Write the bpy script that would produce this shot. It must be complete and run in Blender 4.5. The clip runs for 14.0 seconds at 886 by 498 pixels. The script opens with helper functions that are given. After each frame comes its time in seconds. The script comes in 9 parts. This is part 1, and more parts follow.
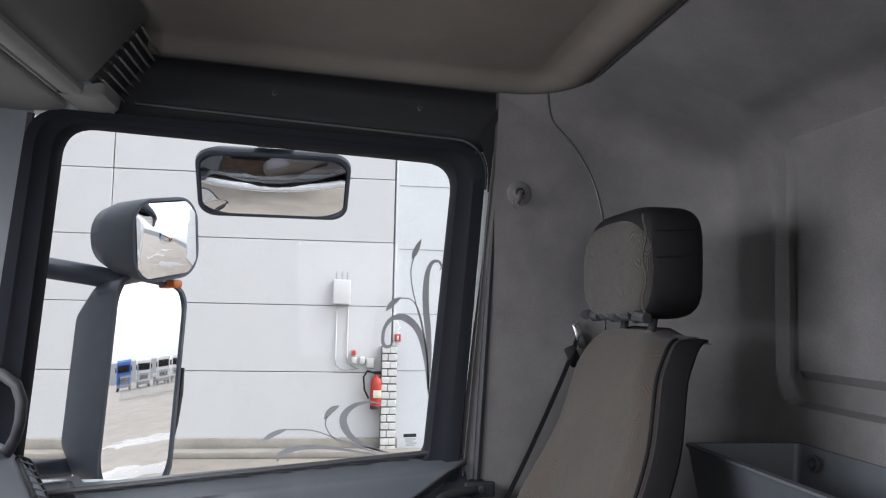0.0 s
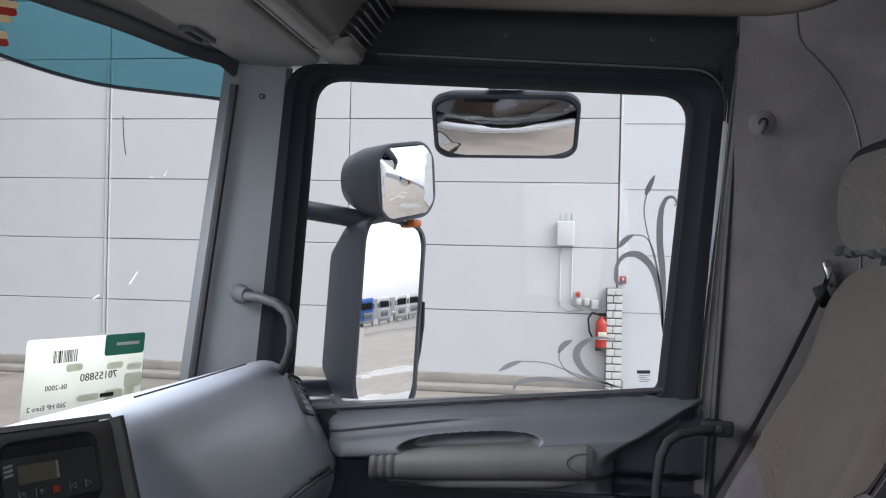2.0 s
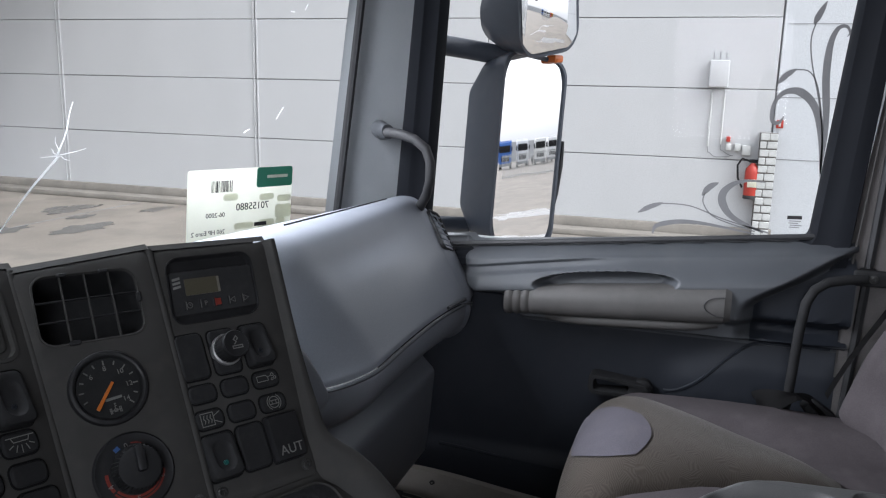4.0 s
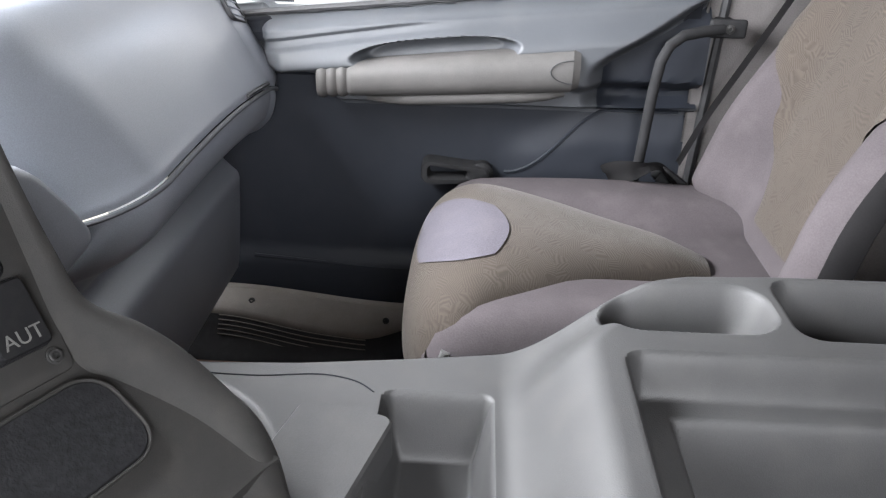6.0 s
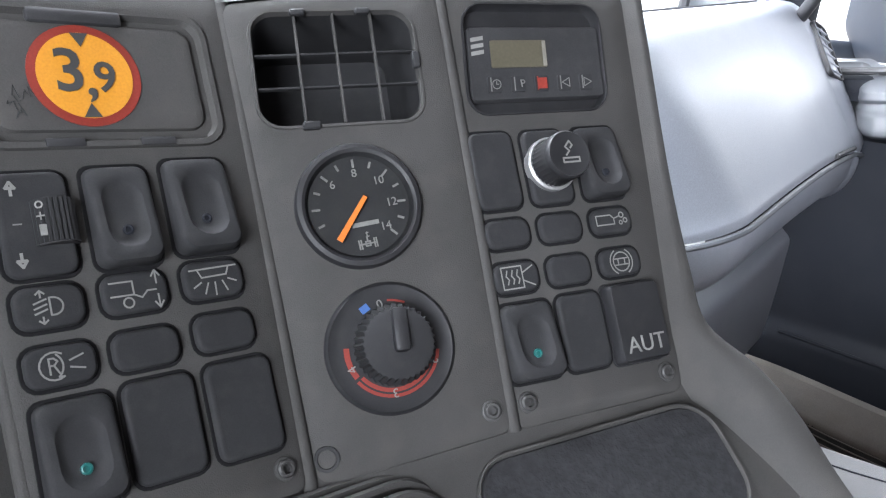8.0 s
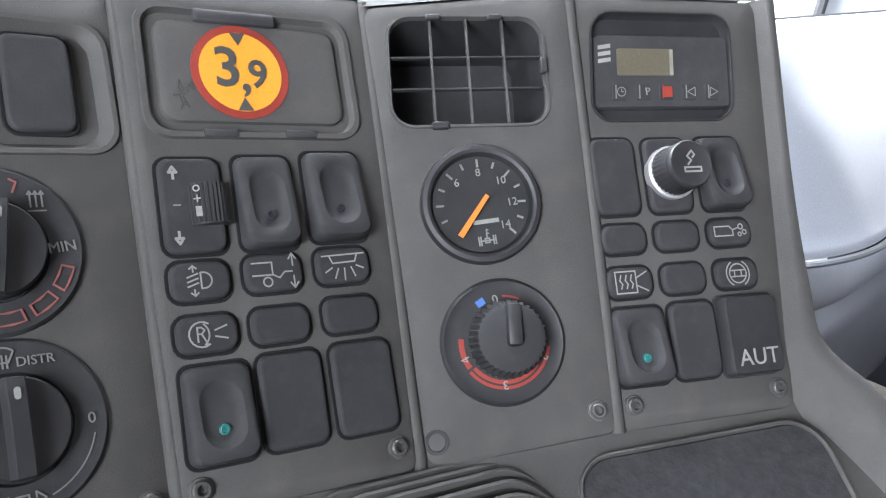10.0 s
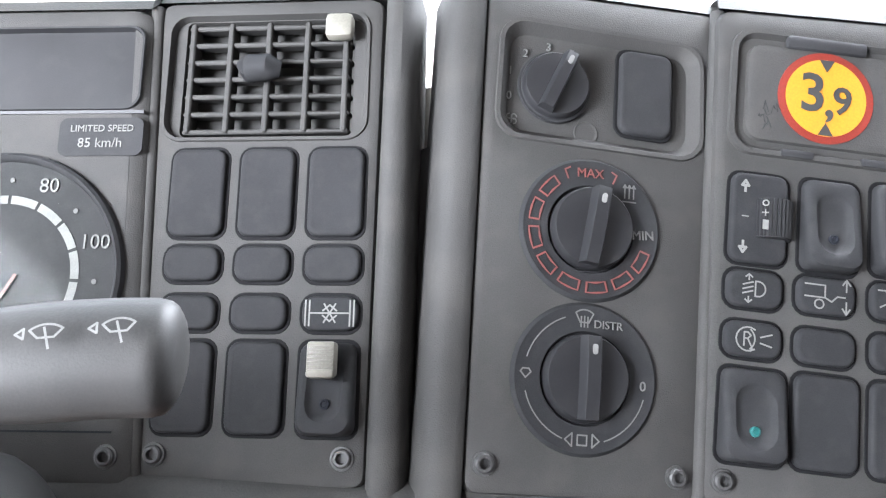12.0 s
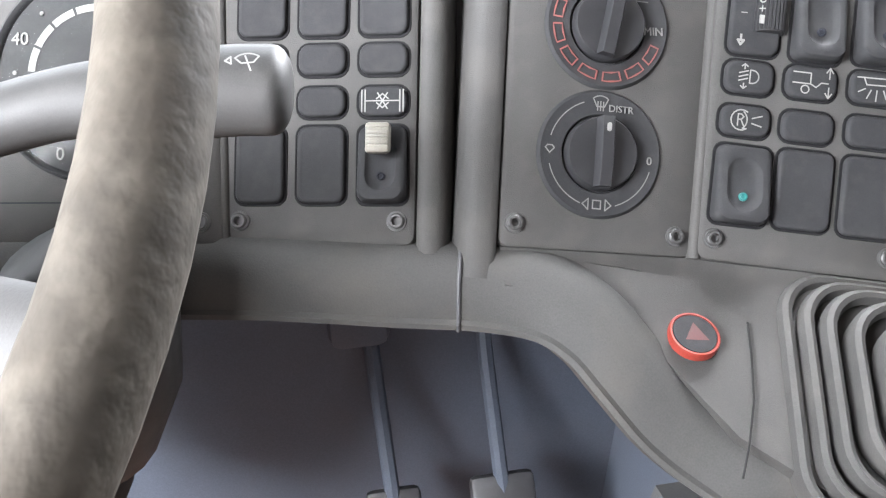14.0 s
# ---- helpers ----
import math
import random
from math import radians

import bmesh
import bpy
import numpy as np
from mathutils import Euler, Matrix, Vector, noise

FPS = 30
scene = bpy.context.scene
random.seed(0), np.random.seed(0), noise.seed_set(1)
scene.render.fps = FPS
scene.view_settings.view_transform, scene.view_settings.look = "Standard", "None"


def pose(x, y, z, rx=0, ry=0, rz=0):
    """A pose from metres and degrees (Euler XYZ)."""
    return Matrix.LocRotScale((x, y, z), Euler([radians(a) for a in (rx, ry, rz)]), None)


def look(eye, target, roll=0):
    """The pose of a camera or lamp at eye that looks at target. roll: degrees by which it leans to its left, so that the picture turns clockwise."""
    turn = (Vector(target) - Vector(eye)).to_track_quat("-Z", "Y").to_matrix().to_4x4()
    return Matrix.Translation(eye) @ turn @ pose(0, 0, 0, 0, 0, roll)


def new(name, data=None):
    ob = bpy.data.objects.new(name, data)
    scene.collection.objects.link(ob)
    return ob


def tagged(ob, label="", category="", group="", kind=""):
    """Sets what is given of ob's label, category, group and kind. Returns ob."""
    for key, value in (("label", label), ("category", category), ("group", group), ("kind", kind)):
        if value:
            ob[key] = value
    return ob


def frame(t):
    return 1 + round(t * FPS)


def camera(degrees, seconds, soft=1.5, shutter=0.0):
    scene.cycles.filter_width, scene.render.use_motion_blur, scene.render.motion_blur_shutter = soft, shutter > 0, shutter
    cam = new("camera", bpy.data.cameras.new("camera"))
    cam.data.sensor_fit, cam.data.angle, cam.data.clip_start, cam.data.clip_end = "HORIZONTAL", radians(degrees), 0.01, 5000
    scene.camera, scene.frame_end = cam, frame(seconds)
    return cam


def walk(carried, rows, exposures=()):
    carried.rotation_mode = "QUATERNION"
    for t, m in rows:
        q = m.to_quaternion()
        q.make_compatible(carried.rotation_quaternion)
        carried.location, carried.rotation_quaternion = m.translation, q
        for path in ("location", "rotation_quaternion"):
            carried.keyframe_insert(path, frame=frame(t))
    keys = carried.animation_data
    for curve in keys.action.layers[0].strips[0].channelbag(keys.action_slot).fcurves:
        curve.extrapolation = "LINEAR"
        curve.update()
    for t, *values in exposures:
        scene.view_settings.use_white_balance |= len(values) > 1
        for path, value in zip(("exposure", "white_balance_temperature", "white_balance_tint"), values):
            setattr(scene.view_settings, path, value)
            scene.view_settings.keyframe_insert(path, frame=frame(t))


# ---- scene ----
PATH = [  # seconds, eye, target, roll
    (0, (-0.532, -0.022, 1.303), (1.442, -0.305, 1.456), 1.2),
    (0.5, (-0.544, -0.024, 1.301), (1.427, -0.043, 1.638), 1.6),
    (1, (-0.533, -0.016, 1.285), (1.440, 0.020, 1.610), 1.4),
    (1.5, (-0.524, -0.001, 1.282), (1.470, 0.046, 1.430), 1.4),
    (2, (-0.557, -0.003, 1.292), (1.425, 0.266, 1.288), 1.2),
    (2.5, (-0.570, -0.003, 1.292), (1.351, 0.551, 1.283), 1.0),
    (3, (-0.567, -0.006, 1.290), (1.348, 0.571, 1.280), 0.9),
    (3.5, (-0.563, -0.004, 1.286), (1.350, 0.578, 1.233), 1.0),
    (4, (-0.551, -0.004, 1.281), (1.318, 0.584, 0.878), 1.3),
    (4.2, (-0.548, -0.005, 1.277), (1.286, 0.576, 0.730), 1.2),
    (6.3, (-0.278, 0.087, 1.195), (1.508, 0.135, 0.294), 1.6),
    (6.5, (-0.265, 0.095, 1.189), (1.556, 0.246, 0.376), 1.4),
    (7, (-0.272, 0.160, 1.170), (1.511, 0.652, 0.408), 1.4),
    (7.2, (-0.279, 0.191, 1.158), (1.457, 0.825, 0.394), 1.5),
    (7.5, (-0.288, 0.194, 1.153), (1.354, 1.041, 0.387), 0.9),
    (8, (-0.306, 0.178, 1.160), (1.134, 1.338, 0.397), 0.3),
    (8.2, (-0.312, 0.167, 1.165), (1.028, 1.439, 0.399), -0.2),
    (10.3, (-0.326, 0.176, 1.166), (0.912, 1.548, 0.401), 0.5),
    (10.5, (-0.333, 0.181, 1.165), (0.876, 1.585, 0.410), 0.3),
    (11, (-0.355, 0.189, 1.166), (0.609, 1.778, 0.428), -0.5),
    (11.5, (-0.373, 0.191, 1.166), (0.252, 1.950, 0.448), -1.1),
    (12, (-0.381, 0.165, 1.168), (-0.082, 2.013, 0.466), -1.1),
    (12.5, (-0.378, 0.158, 1.169), (-0.194, 2.021, 0.463), -1.3),
    (13, (-0.377, 0.150, 1.168), (-0.219, 2.014, 0.460), -1.1),
    (13.5, (-0.384, 0.120, 1.161), (-0.220, 1.980, 0.445), -0.9),
    (14, (-0.406, 0.091, 1.155), (-0.171, 1.812, 0.163), -2.3),
]
LENS = 58.4

EXPOSURE = [(0, 1.0, 6170), (0.9, 1.08, 6130), (1.5, 0.84, 6110), (2.0, 0.84, 6110), (3.5, 0.80, 6150), (4.2, 0.98, 6100), (6.3, 2.55, 6450), (6.6, 2.45, 6450), (7.0, 1.9, 6320), (7.5, 2.75, 6080), (8.0, 3.3, 6080), (10.5, 3.88, 6110), (11.0, 4.12, 6110), (12.0, 4.22, 6080), (13.5, 4.3, 6090), (14.0, 4.6, 6330)]
cam = camera(LENS, 14.0, soft=1.2)
walk(cam, [(t, look(e, g, r)) for t, e, g, r in PATH],
     exposures=[(t, e, k, 12) for t, e, k in EXPOSURE])

# ---- world and light ----
world = bpy.data.worlds.new("world")
scene.world = world
world.use_nodes = True
wn = world.node_tree
sky = wn.nodes.new("ShaderNodeTexSky")
sky.sky_type, sky.sun_disc = "NISHITA", False
sky.sun_elevation, sky.sun_rotation = radians(48), radians(200)
sky.air_density, sky.dust_density, sky.ozone_density = 1.0, 6.0, 0.6
desat = wn.nodes.new("ShaderNodeHueSaturation")
desat.inputs["Saturation"].default_value, desat.inputs["Value"].default_value = 0.22, 1.7
wn.links.new(sky.outputs[0], desat.inputs["Color"])
veil = wn.nodes.new("ShaderNodeMix")
veil.data_type = "RGBA"
veil.inputs["Factor"].default_value, veil.inputs["B"].default_value = 0.5, (6.0, 6.1, 6.3, 1)
wn.links.new(desat.outputs[0], veil.inputs["A"])
wn.links.new(veil.outputs["Result"], wn.nodes["Background"].inputs["Color"])
wn.nodes["Background"].inputs["Strength"].default_value = 0.15
sun_data = bpy.data.lights.new("sun", "SUN")
sun_data.energy, sun_data.angle, sun_data.color = 0.5, radians(20), (1.0, 0.97, 0.92)
sun = new("sun", sun_data)
sun.matrix_world = look((0, 0, 20), (6, 12, 0))

# daylight that enters by the driver's window and the windscreen
for nm, eye, goal, sx, sz, watts in (("window_light", (-1.10, -0.12, 1.34), (0.0, 0.22, 1.2), 0.50, 0.54, 7.0), ("screen_light", (0.35, 0.85, 1.42), (0.5, -0.1, 0.78), 1.0, 0.40, 9.5)):
    ld = bpy.data.lights.new(nm, "AREA")
    ld.shape, ld.size, ld.size_y, ld.energy, ld.color = "RECTANGLE", sx, sz, watts, (0.96, 0.98, 1.0)
    ld.spread = radians(125 if nm == "screen_light" else 180)
    new(nm, ld).matrix_world = look(eye, goal)

# ---- materials ----
def mat(name, color, rough=0.5, metal=0.0, var=0.12, scale=6.0, grain=600.0, bump=0.15, spec=0.5, tint=None, streak=1.0, dust=0.0, dust_color=(0.35, 0.33, 0.3)):
    """A worn surface: colour that drifts at two scales, fine grain in relief, uneven gloss."""
    m = bpy.data.materials.new(name)
    m.use_nodes = True
    nt = m.node_tree
    N, L = nt.nodes, nt.links
    p = N["Principled BSDF"]
    tc = N.new("ShaderNodeTexCoord")
    mp = N.new("ShaderNodeMapping")
    mp.inputs["Scale"].default_value = (1, 1, streak)
    L.new(tc.outputs["Object"], mp.inputs["Vector"])
    n1 = N.new("ShaderNodeTexNoise")
    n1.inputs["Scale"].default_value, n1.inputs["Detail"].default_value, n1.inputs["Roughness"].default_value = scale, 5, 0.6
    L.new(mp.outputs[0], n1.inputs["Vector"])
    n2 = N.new("ShaderNodeTexNoise")
    n2.inputs["Scale"].default_value, n2.inputs["Detail"].default_value = grain, 2
    L.new(tc.outputs["Object"], n2.inputs["Vector"])
    ramp = N.new("ShaderNodeMix")
    ramp.data_type = "RGBA"
    c = color
    dark = tuple(max(0.0, v * (1 - var)) for v in c)
    light = tuple(min(1.0, v * (1 + var)) for v in (tint or c))
    ramp.inputs["A"].default_value, ramp.inputs["B"].default_value = (*dark, 1), (*light, 1)
    spread = N.new("ShaderNodeMapRange")
    spread.inputs["From Min"].default_value, spread.inputs["From Max"].default_value = 0.3, 0.7
    L.new(n1.outputs["Fac"], spread.inputs["Value"])
    L.new(spread.outputs[0], ramp.inputs["Factor"])
    fine = N.new("ShaderNodeMix")
    fine.data_type, fine.blend_type = "RGBA", "OVERLAY"
    fine.inputs["Factor"].default_value = 0.25
    L.new(ramp.outputs["Result"], fine.inputs["A"])
    L.new(n2.outputs["Fac"], fine.inputs["B"])
    out = fine.outputs["Result"]
    if dust:
        n3 = N.new("ShaderNodeTexNoise")
        n3.inputs["Scale"].default_value, n3.inputs["Detail"].default_value = scale * 3.3, 8
        L.new(tc.outputs["Object"], n3.inputs["Vector"])
        lim = N.new("ShaderNodeMapRange")
        lim.inputs["From Min"].default_value, lim.inputs["From Max"].default_value, lim.inputs["To Max"].default_value = 0.5, 0.75, dust
        L.new(n3.outputs["Fac"], lim.inputs["Value"])
        dm = N.new("ShaderNodeMix")
        dm.data_type = "RGBA"
        dm.inputs["B"].default_value = (*dust_color, 1)
        L.new(out, dm.inputs["A"])
        L.new(lim.outputs[0], dm.inputs["Factor"])
        out = dm.outputs["Result"]
    L.new(out, p.inputs["Base Color"])
    rr = N.new("ShaderNodeMapRange")
    rr.inputs["From Min"].default_value, rr.inputs["From Max"].default_value = 0.25, 0.75
    rr.inputs["To Min"].default_value, rr.inputs["To Max"].default_value = max(0.02, rough - 0.09), min(1.0, rough + 0.09)
    L.new(n1.outputs["Fac"], rr.inputs["Value"])
    L.new(rr.outputs[0], p.inputs["Roughness"])
    p.inputs["Metallic"].default_value = metal
    p.inputs["Specular IOR Level"].default_value = spec
    if bump:
        bn = N.new("ShaderNodeBump")
        bn.inputs["Strength"].default_value, bn.inputs["Distance"].default_value = bump, 0.0006
        L.new(n2.outputs["Fac"], bn.inputs["Height"])
        L.new(bn.outputs[0], p.inputs["Normal"])
    return m


def glass(name, tint=(0.97, 0.98, 0.97), ior=1.45, rough=0.0):
    m = bpy.data.materials.new(name)
    m.use_nodes = True
    N, L = m.node_tree.nodes, m.node_tree.links
    N.remove(N["Principled BSDF"])
    t, g, f, x = (N.new("ShaderNode" + k) for k in ("BsdfTransparent", "BsdfGlossy", "Fresnel", "MixShader"))
    t.inputs["Color"].default_value = (*tint, 1)
    g.inputs["Roughness"].default_value = rough
    f.inputs["IOR"].default_value = ior
    L.new(f.outputs[0], x.inputs[0])
    L.new(t.outputs[0], x.inputs[1])
    L.new(g.outputs[0], x.inputs[2])
    L.new(x.outputs[0], N["Material Output"].inputs["Surface"])
    return m


def woven(name, a, b, cell, rough=0.9, bump=0.6):
    """A plush cloth with a small wavy weave of two yarns."""
    m = mat(name, a, rough, var=0.16, scale=9, grain=900, bump=0.0, spec=0.15)
    N, L = m.node_tree.nodes, m.node_tree.links
    p = N["Principled BSDF"]
    tc = N.new("ShaderNodeTexCoord")
    v = N.new("ShaderNodeTexVoronoi")
    v.inputs["Scale"].default_value = cell / 6.0
    L.new(tc.outputs["Object"], v.inputs["Vector"])
    rot = N.new("ShaderNodeVectorRotate")
    rot.inputs["Axis"].default_value = (0.3, 0.4, 0.85)
    L.new(tc.outputs["Object"], rot.inputs["Vector"])
    turn = N.new("ShaderNodeMath")
    turn.operation = "MULTIPLY"
    turn.inputs[1].default_value = 6.28
    L.new(v.outputs["Color"], turn.inputs[0])
    L.new(turn.outputs[0], rot.inputs["Angle"])
    w = N.new("ShaderNodeTexWave")
    w.inputs["Scale"].default_value, w.inputs["Distortion"].default_value = cell / 3.2, 0.4
    L.new(rot.outputs[0], w.inputs["Vector"])
    old = p.inputs["Base Color"].links[0].from_socket
    mx = N.new("ShaderNodeMix")
    mx.data_type = "RGBA"
    mx.inputs["B"].default_value = (*b, 1)
    sc = N.new("ShaderNodeMath")
    sc.operation = "MULTIPLY"
    sc.inputs[1].default_value = 0.32
    L.new(w.outputs["Fac"], sc.inputs[0])
    L.new(sc.outputs[0], mx.inputs["Factor"])
    L.new(old, mx.inputs["A"])
    L.new(mx.outputs["Result"], p.inputs["Base Color"])
    bn = N.new("ShaderNodeBump")
    bn.inputs["Strength"].default_value, bn.inputs["Distance"].default_value = bump, 0.001
    L.new(w.outputs["Fac"], bn.inputs["Height"])
    L.new(bn.outputs[0], p.inputs["Normal"])
    p.inputs["Sheen Weight"].default_value = 0.08
    return m


def thin(name, color, through_share):
    """Card or splintered glass that daylight shines through from behind."""
    m = mat(name, color, 0.7, var=0.06, scale=25, grain=500, bump=0.0)
    N, L = m.node_tree.nodes, m.node_tree.links
    t, x = N.new("ShaderNodeBsdfTranslucent"), N.new("ShaderNodeMixShader")
    x.inputs[0].default_value = through_share
    t.inputs["Color"].default_value = (*color, 1)
    L.new(N["Principled BSDF"].outputs[0], x.inputs[1])
    L.new(t.outputs[0], x.inputs[2])
    L.new(x.outputs[0], N["Material Output"].inputs["Surface"])
    return m


def mirror_mat(name, tone=0.86):
    m = bpy.data.materials.new(name)
    m.use_nodes = True
    p = m.node_tree.nodes["Principled BSDF"]
    p.inputs["Base Color"].default_value = (tone, tone, tone * 1.01, 1)
    p.inputs["Metallic"].default_value, p.inputs["Roughness"].default_value = 1.0, 0.015
    return m


def glow(name, color, power):
    m = bpy.data.materials.new(name)
    m.use_nodes = True
    p = m.node_tree.nodes["Principled BSDF"]
    p.inputs["Emission Color"].default_value = (*color, 1)
    p.inputs["Emission Strength"].default_value = power
    return m


